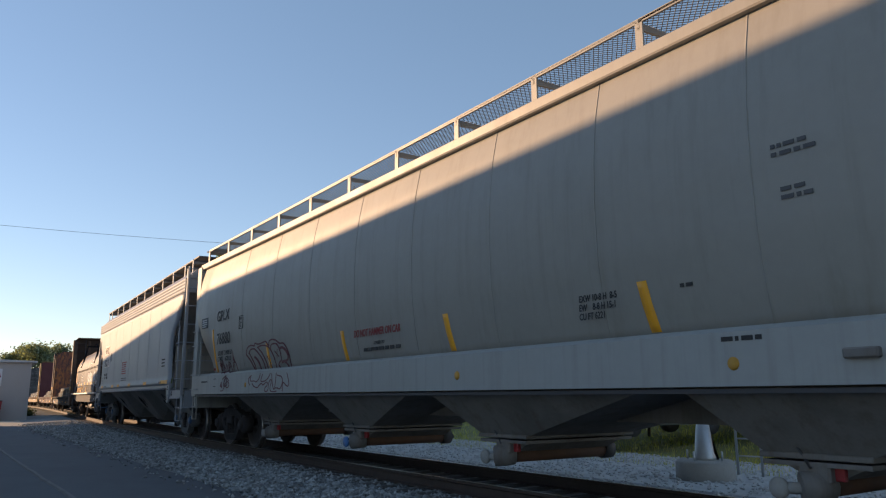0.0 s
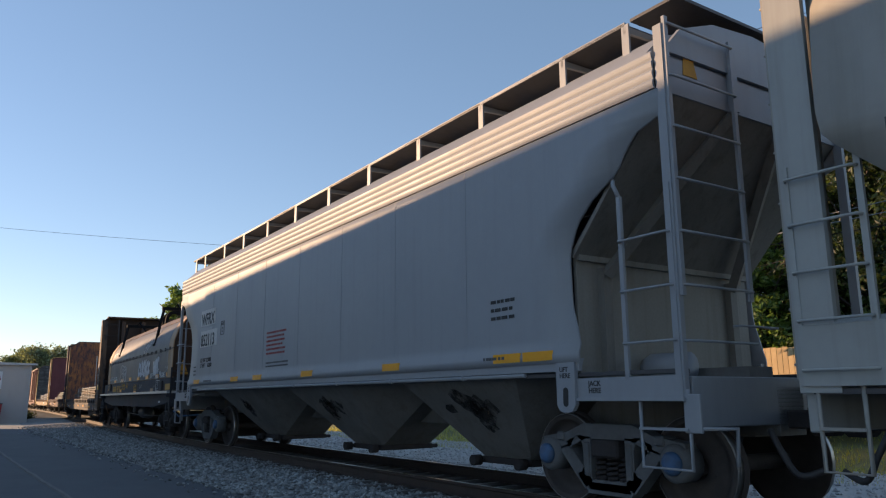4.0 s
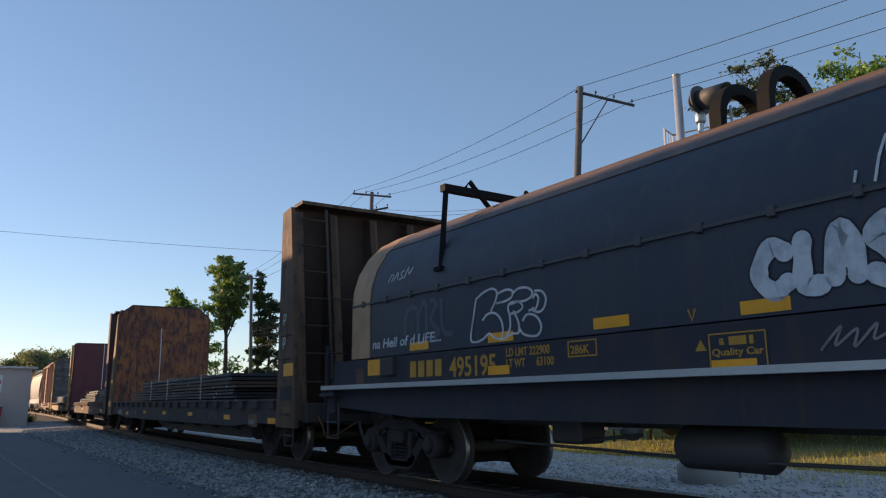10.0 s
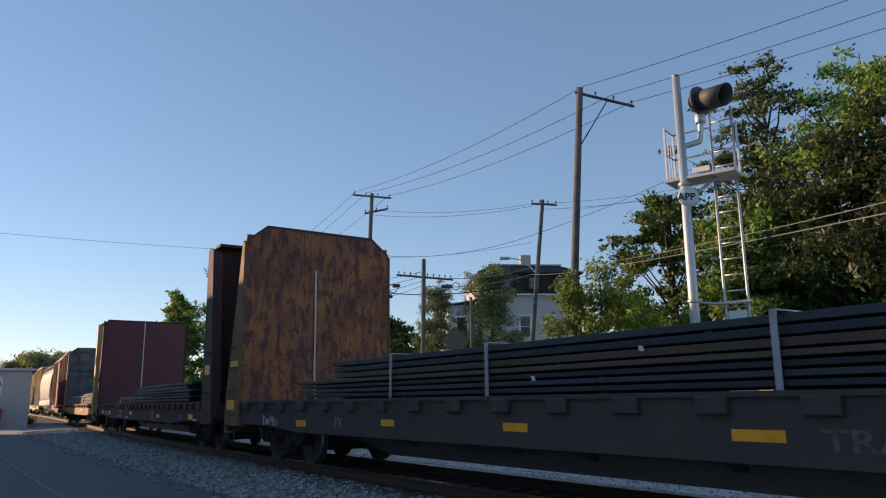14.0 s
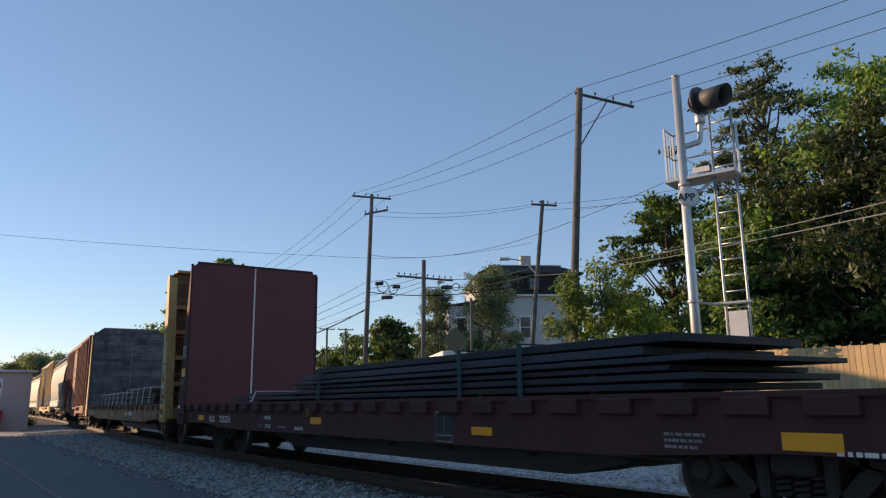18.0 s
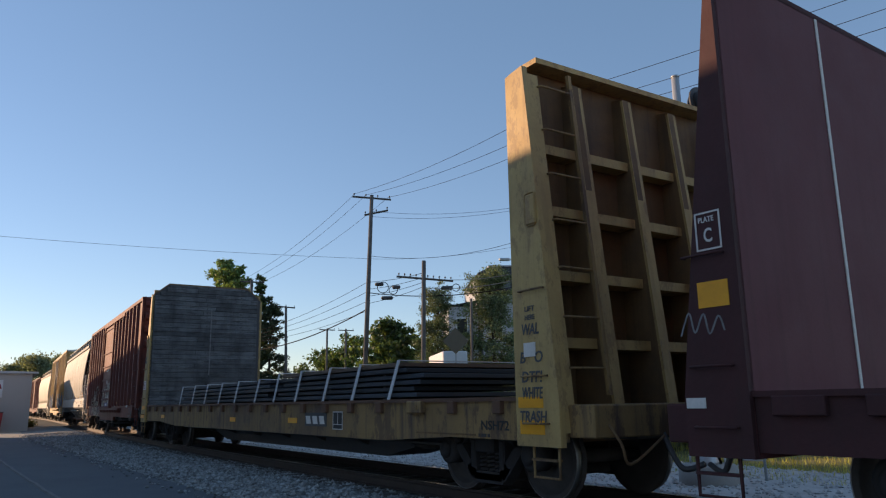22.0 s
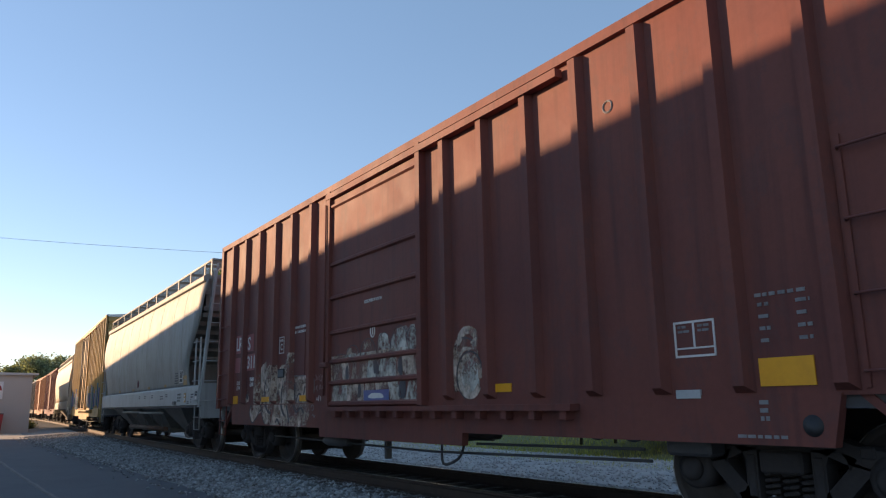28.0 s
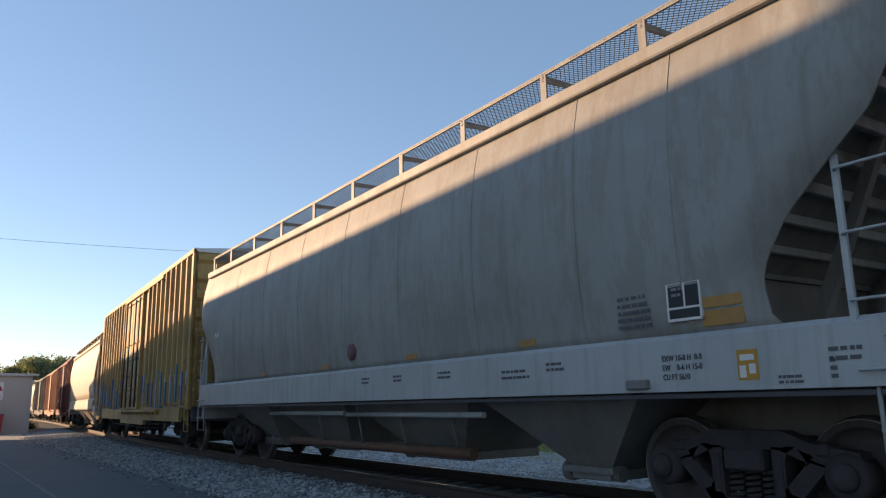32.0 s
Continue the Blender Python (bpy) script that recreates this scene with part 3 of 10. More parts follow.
verts = [(x, y, lie(x, y)) for y in ys for x in xs]
nx = len(xs)
g.add(verts, [(j * nx + i, j * nx + i + 1, (j + 1) * nx + i + 1, (j + 1) * nx + i) for j in range(len(ys) - 1) for i in range(nx - 1)], True)
tagged(part("ground", g, M["grass"]), "rough grassy ground with dry patches", kind="structure")
def bed_edge(u):
    """How far from the track's middle the asphalt meets the ballast."""
    return float(np.interp(u, [0, 12, 26, 49, 60], [2.62, 2.75, 3.10, 4.15, 4.3])) + 0.10 * noise.noise((u * 0.9, 3.0, 0)) + 0.05 * noise.noise((u * 2.7, 8.0, 0))


swept("ballast_bed", lambda u: [(bed_edge(u) + 0.12, GROUND - 0.06), (bed_edge(u), GROUND + 0.025), (1.0 + bed_edge(u) * 0.42, -0.52), (1.65, -0.46), (-1.7, -0.46), (-2.7, -0.53), (-5.2, GROUND + 0.06), (-7.6, GROUND + 0.07), (-8.6, GROUND - 0.12)], -60, 70.5, 0.75, M["ballast"],
      "grey crushed stone ballast bed under the track")
# the bed goes on in a dark colour that imitates shade on the ballast
swept("cinder_bed", [(4.4, GROUND - 0.06), (4.3, GROUND + 0.025), (2.8, -0.52), (1.65, -0.46), (-1.7, -0.46), (-2.7, -0.53), (-5.2, GROUND + 0.06), (-7.6, GROUND + 0.07), (-8.6, GROUND - 0.12)], 70.5, 330, 1.5, M["cinder_shaded"], "far track bed, coloured dark for shade")
swept("gravel_shoulder", [(-2.9, -0.530), (-3.6, -0.535), (-5.2, GROUND + 0.085), (-7.5, GROUND + 0.095), (-8.3, GROUND + 0.02)], -60, 120, 1.5, M["pale_gravel"], "pale fine gravel strip behind the track")
swept("road", [(2.3, GROUND + 0.004), (4.0, GROUND + 0.010), (7.5, GROUND + 0.03), (40, GROUND + 0.03)], -60, 48, 1.5, M["asphalt"], "worn dark asphalt road beside the track")
swept("road_seam", lambda u: [(5.20 + 0.02 * max(0.0, u - 13) ** 1.15 + 0.04 * noise.noise((u * 1.3, 0, 0)) + a, GROUND + 0.020 + b_) for a, b_ in ((-0.05, 0.0), (-0.03, 0.022), (0.03, 0.024), (0.05, 0.0))], -20, 27, 0.5, M["asphalt_edge"], "pale worn seam between two asphalt layers")
swept("dirt_verge", [(3.6, GROUND + 0.012), (7.5, GROUND + 0.03), (40, GROUND + 0.03)], 48.01, 68, 1.5, M["dirt"], "pale dry dirt verge beside the track")
swept("cinder_verge", [(3.6, GROUND + 0.012), (7.5, GROUND + 0.03), (40, GROUND + 0.03)], 68.02, 200, 1.5, M["cinder_shaded"], "dark cinders and weeds further along the track")


track = thing("railway_track", "railway track of rusty rails on dark timber ties", "railway track", kind="structure")
HEAD = [(-0.036, 0.0), (0.036, 0.0), (0.036, -0.035), (0.010, -0.05), (0.010, -0.155), (0.072, -0.168), (0.072, -0.18), (-0.072, -0.18), (-0.072, -0.168), (-0.010, -0.155), (-0.010, -0.05), (-0.036, -0.035)]
for s in (0.755, -0.755):
    b = Build()
    us = np.arange(-60, 330, 1.5)
    n = len(HEAD)
    b.add([on_track(u, s + a, RAIL + z) for u in us for a, z in HEAD], [(i * n + j, i * n + (j + 1) % n, (i + 1) * n + (j + 1) % n, (i + 1) * n + j) for i in range(len(us) - 1) for j in range(n)])
    rail = part("rail", b, M["rail"], track, "rusty steel rail with a bright worn head")
    t_ = Build()
    t_.add([on_track(u, s + a, RAIL + 0.003) for u in us for a in (-0.028, 0.028)], [(2 * i, 2 * i + 1, 2 * i + 3, 2 * i + 2) for i in range(len(us) - 1)])
    part("worn_head", t_, M["rail_top"], rail, "polished running surface")
tie_me = Build().box(-0.11, 0.11, -1.3, 1.3, -0.18, 0, 0.012).mesh("tie", M["tie"])
for i in range(150):
    u = -12 + i * 0.52
    p = on_track(u, 0, RAIL - 0.182)
    part("tie", tie_me, None, track, at=Matrix.Translation(p) @ Euler((0, 0, float(np.interp(u, UU, TH)) + math.pi / 2 + random.uniform(-0.01, 0.01))).to_matrix().to_4x4())


def scatter(name, count, place, size, mat, label, seed):
    """Many small stones in one mesh."""
    rng = np.random.RandomState(seed)
    base = np.array([(1, 0, 0), (-1, 0, 0), (0, 1, 0), (0, -1, 0), (0, 0, 1), (0, 0, -1)], float)
    tri = np.array([(0, 2, 4), (2, 1, 4), (1, 3, 4), (3, 0, 4), (2, 0, 5), (1, 2, 5), (3, 1, 5), (0, 3, 5)])
    vs, fs = [], []
    for i in range(count):
        p = place(rng)
        r = size * rng.uniform(0.5, 1.5) * np.array([rng.uniform(0.7, 1.3), rng.uniform(0.7, 1.3), rng.uniform(0.5, 0.9)])
        a = rng.uniform(0, 6.28)
        c, s = math.cos(a), math.sin(a)
        q = (base + rng.uniform(-0.3, 0.3, base.shape)) * r
        q = np.stack([q[:, 0] * c - q[:, 1] * s, q[:, 0] * s + q[:, 1] * c, q[:, 2]], 1)
        fs.append(tri + 6 * i)
        vs.append(q + np.array(p))
    me = bpy.data.meshes.new(name)
    me.from_pydata(np.concatenate(vs).tolist(), [], np.concatenate(fs).tolist())
    me.materials.append(mat)
    return tagged(new(name, me), label, kind="stuff")


def bed_height(s):
    return float(np.interp(s, [-8.6, -7.6, -5.2, -2.7, -1.7, 1.7, 2.6, 4.05, 4.15], [GROUND - 0.12, GROUND + 0.09, GROUND + 0.085, -0.53, -0.46, -0.46, -0.50, GROUND + 0.03, GROUND - 0.02]))


def near_height(s, e):
    return float(np.interp(s, [0.8, 1.65, 1.0 + e * 0.42, e, e + 0.12], [-0.46, -0.46, -0.52, GROUND + 0.025, GROUND + 0.01]))


def near_bed(rng):
    u = 1 + 50 * rng.uniform() ** 1.5
    e = bed_edge(u)
    s = rng.uniform(0.85, e + 0.05) if rng.uniform() < 0.97 else e + abs(rng.normal(0, 0.30))
    return on_track(u, s, near_height(s, e) + 0.012)


def far_bed(rng):
    u = -4 + 34 * rng.uniform() ** 1.2
    s = -rng.uniform(0.9, 8.3)
    return on_track(u, s, bed_height(s) + 0.012)


scatter("ballast_stones", 16000, near_bed, 0.036, M["stone"], "loose grey crushed stones on the ballast shoulder", 3)
scatter("gravel_stones", 9000, far_bed, 0.034, M["pale_gravel"], "loose grey crushed stones behind the track", 4)

# ---- unseen blocks added towards the sun to shade the road and the train ----
shade = thing("warehouse", "unseen plain blocks added to shade the train and road", "warehouse")


def shade_wall(a0, a1, depth):
    """A block whose front eave runs from a0 to a1; depth: how far it goes back from the track."""
    b = Build()
    h0, h1 = a0.z, a1.z
    back = Vector((-math.cos(0.56), -math.sin(0.56), 0)) * depth
    c0, c1 = a0 + back, a1 + back
    up = lambda p, z: (p.x, p.y, z)
    vs = [up(p, GROUND - 0.1) for p in (a0, a1, c1, c0)] + [up(a0, h0), up(a1, h1), up(c1, h1), up(c0, h0)]
    return b.add(vs, [(0, 1, 2, 3), (4, 5, 6, 7), (0, 1, 5, 4), (1, 2, 6, 5), (2, 3, 7, 6), (3, 0, 4, 7)])


# ---- freight cars: x runs away along the track, y towards the road, z up from the rail ----
def letters(body, size, x, z, y, mat, parent, shear=0.0, offset=0.0, face="y", squeeze=1.0, name="lettering", label="", fit=None):
    """Stencilled words on a side; x, z: the upper left corner as it is read."""
    cu = bpy.data.curves.new(name, "FONT")
    cu.body, cu.size, cu.shear, cu.offset, cu.fill_mode, cu.extrude, cu.align_y = body, size, shear, offset, "FRONT", 0.0015, "TOP"
    cu.space_line = 0.95
    cu.offset = offset or size * 0.018
    cu.resolution_u = 3
    tmp = bpy.data.objects.new("tmp", cu)
    me = bpy.data.meshes.new_from_object(tmp)
    bpy.data.objects.remove(tmp)
    bpy.data.curves.remove(cu)
    if fit:
        n_ = len(me.vertices)
        co = np.empty(n_ * 3)
        me.vertices.foreach_get("co", co)
        co = co.reshape(-1, 3)
        w_, h_ = np.ptp(co[:, 0]), np.ptp(co[:, 1])
        me.transform(Matrix.Diagonal((fit[0] / w_, fit[1] / h_, 1, 1)) @ Matrix.Translation((-co[:, 0].min(), -co[:, 1].max(), 0)))
        squeeze = 1.0
    me.name = name
    me.materials.clear()
    me.materials.append(mat)
    turn = Matrix(((-squeeze, 0, 0, x), (0, 0, 1, y), (0, 1, 0, z), (0, 0, 0, 1))) if face == "y" else Matrix(((0, 0, -1, y), (-squeeze, 0, 0, x), (0, 1, 0, z), (0, 0, 0, 1)))
    me.transform(turn)
    if turn.determinant() < 0:
        me.flip_normals()
    return part(name, me, None, parent, label)


def bars(x, z, y, width, rows, height, gap, mat, parent, seed=1, name="stencil_text"):
    """Small writing that cannot be read: rows of short bars."""
    rng = random.Random(seed)
    for r in range(rows):
        b = Build()
        a = 0.0
        while a < width * (0.75 + 0.25 * rng.random()):
            w = height * rng.uniform(0.8, 3.2)
            w = min(w, width - a)
            z1 = z - r * (height + gap)
            b.box(x - a - w, x - a, y - 0.004, y + 0.002, z1 - height, z1)
            a += w + height * rng.uniform(0.4, 0.9)
            if w <= 0.001:
                break
        part(name, b, mat, parent)


def decal(name, x0, x1, z0, z1, y, mat, parent, label="", lean=0.0):
    """A thin sheet stuck on a side; lean: how much the foot shifts along x and in y."""
    return part(name, Build().box(x0, x1, y - 0.012, y + 0.003, z0, z1), mat, parent, label)


def ribbon(points, width, y, mat, parent, name="spray_line"):
    """A painted stroke on the side: points of (x, z)."""
    b = Build()
    pts = [Vector((p[0], p[1])) for p in points]
    vs = []
    for i, p in enumerate(pts):
        d = (pts[min(i + 1, len(pts) - 1)] - pts[max(i - 1, 0)])
        d = d.normalized() if d.length > 1e-6 else Vector((1, 0))
        n = Vector((-d.y, d.x)) * width * 0.5
        yy = y(p.y) if callable(y) else y
        vs += [(p.x + n.x, yy, p.y + n.y), (p.x - n.x, yy, p.y - n.y)]
    k = len(vs)
    vs += [(a, c - 0.006, d) for a, c, d in vs]
    fs = []
    for i in range(len(pts) - 1):
        a, c, d, e = 2 * i, 2 * i + 1, 2 * i + 3, 2 * i + 2
        fs += [(a, c, d, e), (k + a, k + e, k + d, k + c)]
    b.add(vs, fs)
    return part(name, b, mat, parent)


def curl(points, n=6):
    """A smooth line through points."""
    out = []
    pts = [Vector(p) for p in points]
    for i in range(len(pts) - 1):
        p0, p1, p2, p3 = pts[max(i - 1, 0)], pts[i], pts[i + 1], pts[min(i + 2, len(pts) - 1)]
        for k in range(n):
            s = k / n
            out.append(0.5 * ((2 * p1) + (p2 - p0) * s + (2 * p0 - 5 * p1 + 4 * p2 - p3) * s * s + (3 * p1 - p0 - 3 * p2 + p3) * s ** 3))
    return out + [pts[-1]]


WHEEL_R = 0.50
AXLE_Z = RAIL + WHEEL_R
wb = Build()
for s in (1, -1):
    wb.lathe([(0.0, 0.70 * s), (0.09, 0.70 * s), (0.11, 0.73 * s), (0.14, 0.80 * s), (0.20, 0.785 * s), (0.33, 0.745 * s), (0.41, 0.755 * s), (0.425, 0.825 * s), (0.435, 0.835 * s), (0.485, 0.835 * s), (0.495, 0.825 * s), (0.50, 0.74 * s), (0.53, 0.715 * s), (0.53, 0.70 * s), (0.44, 0.695 * s), (0.33, 0.72 * s), (0.0, 0.69 * s)], (0, 0, 0), n=28)
    for k in range(6):
        a = k * math.pi / 3
        wb.box(0.2 * math.cos(a) - 0.02, 0.2 * math.cos(a) + 0.02, min(0.755 * s, 0.785 * s), max(0.755 * s, 0.785 * s), 0.2 * math.sin(a) - 0.02, 0.2 * math.sin(a) + 0.02)
wb.tube([(0, -1.1, 0), (0, 1.1, 0)], 0.085, 12)
WHEELSET = wb.mesh("wheelset", M["wheel"])
TREAD = {s: Build().lathe([(0.490, 0.832 * s), (0.503, 0.826 * s), (0.503, 0.745 * s), (0.490, 0.745 * s)], (0, 0, 0), n=28).mesh("tread", M["tread"]) for s in (1, -1)}
WB = 0.905


def frame_shape(s):
    b = Build()
    y0, y1 = (0.93, 1.10) if s > 0 else (-1.10, -0.93)
    P = lambda poly: b.prism(poly, y0, y1)
    P([(-1.06, 0.06), (-1.02, 0.24), (-0.62, 0.30), (-0.36, 0.40), (0.36, 0.40), (0.62, 0.30), (1.02, 0.24), (1.06, 0.06), (0.80, 0.10), (0.52, 0.16), (0.32, 0.24), (-0.32, 0.24), (-0.52, 0.16), (-0.80, 0.10)])
    for k in (1, -1):
        P([(k * 0.60, 0.17), (k * 0.76, 0.12), (k * 0.36, -0.30), (k * 0.24, -0.20)])
        P([(k * 0.25, 0.26), (k * 0.37, 0.26), (k * 0.37, -0.24), (k * 0.25, -0.24)])
        P([(k * 0.37, 0.27), (k * 0.48, 0.27), (k * 0.40, 0.22), (k * 0.37, 0.14)])
        P([(k * 0.63, 0.20), (k * 0.50, 0.25), (k * 0.55, 0.18), (k * 0.56, 0.10)])
        P([(k * 0.37, -0.24), (k * 0.37, -0.06), (k * 0.40, -0.12), (k * 0.47, -0.14)])
        b.box(min(k * 0.66, k * 0.78), max(k * 0.66, k * 0.78), y0 - 0.02, y1 + 0.02, 0.20, 0.30, 0.015)
        b.box(min(k * 0.27, k * 0.35), max(k * 0.27, k * 0.35), y0 - 0.015, y1 + 0.015, -0.16, 0.20, 0.01)
        b.lathe([(0.0, -0.10), (0.19, -0.10), (0.19, 0.10), (0.15, 0.13), (0.0, 0.13)], (k * WB, (y0 + y1) / 2, 0.05), n=16)
    P([(-0.46, -0.16), (-0.30, -0.34), (0.30, -0.34), (0.46, -0.16), (0.30, -0.22), (-0.30, -0.22)])
    b.box(-0.30, 0.30, y0 - 0.03 if s > 0 else y0, y1 if s > 0 else y1 + 0.03, -0.30, -0.19)
    return b


FRAME_SHAPES = {1: frame_shape(1), -1: frame_shape(-1)}
SPRING = {}
for s in (1, -1):
    b = Build()
    b.tube([(0.066 * math.cos(a * 0.9), 1.0 * s + 0.066 * math.sin(a * 0.9), -0.185 + 0.27 * a / 36) for a in range(37)], 0.020, 5)
    SPRING[s] = b.mesh("spring", M["truck_steel"])
BOLSTER = Build().box(-0.2, 0.2, -1.16, 1.16, 0.05, 0.24, 0.02).box(-0.34, 0.34, -0.5, 0.5, 0.1, 0.32, 0.03).box(-0.26, 0.26, -0.88, 0.88, -0.30, 0.06, 0.02).mesh("truck", M["truck_steel"])
CAP = {}
for key in ("truck_steel", "bearing_blue"):
    CAP[key] = Build().lathe([(0.0, 0.0), (0.115, 0.0), (0.115, 0.05), (0.07, 0.075), (0.0, 0.075)], (0, 0, 0), n=16).mesh("bearing_cap", M[key])
FRAMES = {(k, s): FRAME_SHAPES[s].mesh("side_frame", M[k]) for k in ("truck_steel", "truck_grey") for s in (1, -1)}
WHEELS = []


def add_truck(car, x, steel="truck_steel", cap="truck_steel", turn=True):
    tr = part("truck", BOLSTER, None, car, at=Matrix.Translation((x, 0, AXLE_Z)))
    for s in (1, -1):
        part("side_frame", FRAMES[steel, s], None, tr)
        for k in (-0.17, 0.0, 0.17):
            part("spring", SPRING[s], None, tr, at=Matrix.Translation((k, 0, 0)))
        for k in (1, -1):
            m = Matrix.Translation((k * WB, 1.13 * s, 0.05)) @ (Matrix.Identity(4) if s > 0 else Matrix.Rotation(math.pi, 4, "Z"))
            part("bearing_cap", CAP[cap], None, tr, at=m)
    for k in (1, -1):
        ws = part("wheelset", WHEELSET, None, tr, at=Matrix.Translation((k * WB, 0, 0)))
        if turn:
            WHEELS.append((ws, k * WB))
        for s in (1, -1):
            part("tread", TREAD[s], None, tr, "bright worn wheel tread", at=Matrix.Translation((k * WB, 0, 0)))
    return tr


CARS = []


def new_car(name, label, category, u0, u1, truck_in, steel="truck_steel", cap="truck_steel", near=True):
    """A car that stands from u0 to u1 along the track at the start; truck_in: the truck centres' distance from the ends."""
    car = thing(name, label, category, "freight cars of the train")
    half = (u1 - u0) / 2
    CARS.append((car, (u0 + u1) / 2, half - truck_in))
    for s in (1, -1):
        add_truck(car, s * (half - truck_in), steel, cap, near)
        c = Build().box(min(s * (half - 0.35), s * (half + 0.34)), max(s * (half - 0.35), s * (half + 0.34)), -0.09, 0.09, 0.62, 0.80, 0.02)
        c.box(min(s * (half + 0.22), s * (half + 0.46)), max(s * (half + 0.22), s * (half + 0.46)), -0.16, 0.13, 0.56, 0.86, 0.04)
        part("coupler", c, M["truck_steel"], car)
        hose = Build().tube(curl([(s * (half - 0.05), 0.32, 0.62), (s * (half + 0.06), 0.34, 0.42), (s * (half + 0.2), 0.3, 0.20), (s * (half + 0.42), 0.22, 0.26)], 5), 0.032, 6)
        part("air_hose", hose, M["black"], car)
    return car, half


def ladder(car, x0, x1, y, z0, z1, rungs, mat, name="ladder", rail_w=0.05, zs=None):
    """A side ladder: two stiles and bent rungs in the plane y."""
    b = Build()
    b.box(x0 - rail_w / 2, x0 + rail_w / 2, y - 0.035, y, z0, z1)
    b.box(x1 - rail_w / 2, x1 + rail_w / 2, y - 0.035, y, z0, z1)
    ld = part(name, b, mat, car)
    me = Build().tube([(x0, y + 0.0, 0), (x0 + 0.02 * (1 if x1 > x0 else -1), y + 0.05, 0), (x1 - 0.02 * (1 if x1 > x0 else -1), y + 0.05, 0), (x1, y, 0)], 0.013, 6).mesh("rung", mat)
    for z in zs or [z0 + 0.12 + (z1 - z0 - 0.24) * i / max(1, rungs - 1) for i in range(rungs)]:
        part("rung", me, None, ld, at=Matrix.Translation((0, 0, z)))
    return ld


def end_ladder(car, x, y0, y1, z0, z1, rungs, mat, out, zs=None, lean=0.0):
    """A ladder on the car's end; lean: how far it draws in for each metre of height."""
    xa, xb = min(x, x + out * 0.035), max(x, x + out * 0.035)
    d = lean * (z1 - z0)
    b = Build()
    for y in (y0, y1):
        b.prism([(y - 0.025, z0), (y + 0.025, z0), (y + 0.025 - d, z1), (y - 0.025 - d, z1)], xa, xb, "x")
    ld = part("ladder", b, mat, car)
    me = Build().tube([(x, y0, 0), (x + out * 0.05, y0, 0), (x + out * 0.05, y1, 0), (x, y1, 0)], 0.014, 6).mesh("rung", mat)
    for z in zs or [z0 + 0.12 + (z1 - z0 - 0.24) * i / max(1, rungs - 1) for i in range(rungs)]:
        part("rung", me, None, ld, at=Matrix.Translation((0, -lean * (z - z0), z)))
    return ld


def stirrup(car, x, y, z0, z1, w, mat):
    """The step that hangs below a corner."""
    b = Build().tube([(x - w / 2, y, z1), (x - w / 2, y, z0), (x + w / 2, y, z0), (x + w / 2, y, z1)], 0.018, 6)
    b.box(x - w / 2, x + w / 2, y - 0.04, y + 0.04, (z0 + z1) / 2 - 0.012, (z0 + z1) / 2 + 0.012)
    return part("stirrup_step", b, mat, car)


def reflectors(car, spots, z0, z1, y, w):
    for x in spots:
        part("reflector", Build().box(x - w / 2, x + w / 2, y - 0.015, y + 0.003, z0, z1), M["reflector"], car, "yellow reflective strip")


GRATE = {}


def grating(length, width, mat):
    """One panel of expanded metal: crossing slanted bars in a frame."""
    key = (round(length, 3), round(width, 3), mat.name)
    if key not in GRATE:
        b = Build()
        h = 0.003
        pitch = 0.075
        b.box(0, length, 0, 0.03, -0.02, 0.02).box(0, length, width - 0.03, width, -0.02, 0.02)
        n = int((length + width) / pitch)
        for sgn in (1, -1):
            for i in range(n + 1):
                c = i * pitch - (width if sgn > 0 else 0)
                a0, a1 = (c, c + width) if sgn > 0 else (c, c - width)
                d = a1 - a0
                lo, hi = 0.0, 1.0
                t0, t1 = sorted(((0.0 - a0) / d, (length - a0) / d))
                lo, hi = max(lo, t0), min(hi, t1)
                if hi - lo < 0.02:
                    continue
                q0, q1 = (a0 + d * lo, width * lo), (a0 + d * hi, width * hi)
                w = 0.006
                b.add([(q0[0] - w, q0[1], -h), (q0[0] + w, q0[1], -h), (q1[0] + w, q1[1], -h), (q1[0] - w, q1[1], -h),
                       (q0[0] - w, q0[1], h), (q0[0] + w, q0[1], h), (q1[0] + w, q1[1], h), (q1[0] - w, q1[1], h)],
                      [(0, 1, 2, 3), (4, 7, 6, 5), (0, 4, 5, 1), (1, 5, 6, 2), (2, 6, 7, 3), (3, 7, 4, 0)])
        GRATE[key] = b.mesh("grating_panel", mat)
    return GRATE[key]

def arch_of(ytop, eave, roof_top):
    """The roof's cross-section."""
    arch = [(ytop - 0.02, eave), (ytop * 0.8, eave + (roof_top - eave) * 0.55), (ytop * 0.45, eave + (roof_top - eave) * 0.9), (0, roof_top)]
    return arch + [(-a, b) for a, b in arch[-2::-1]]


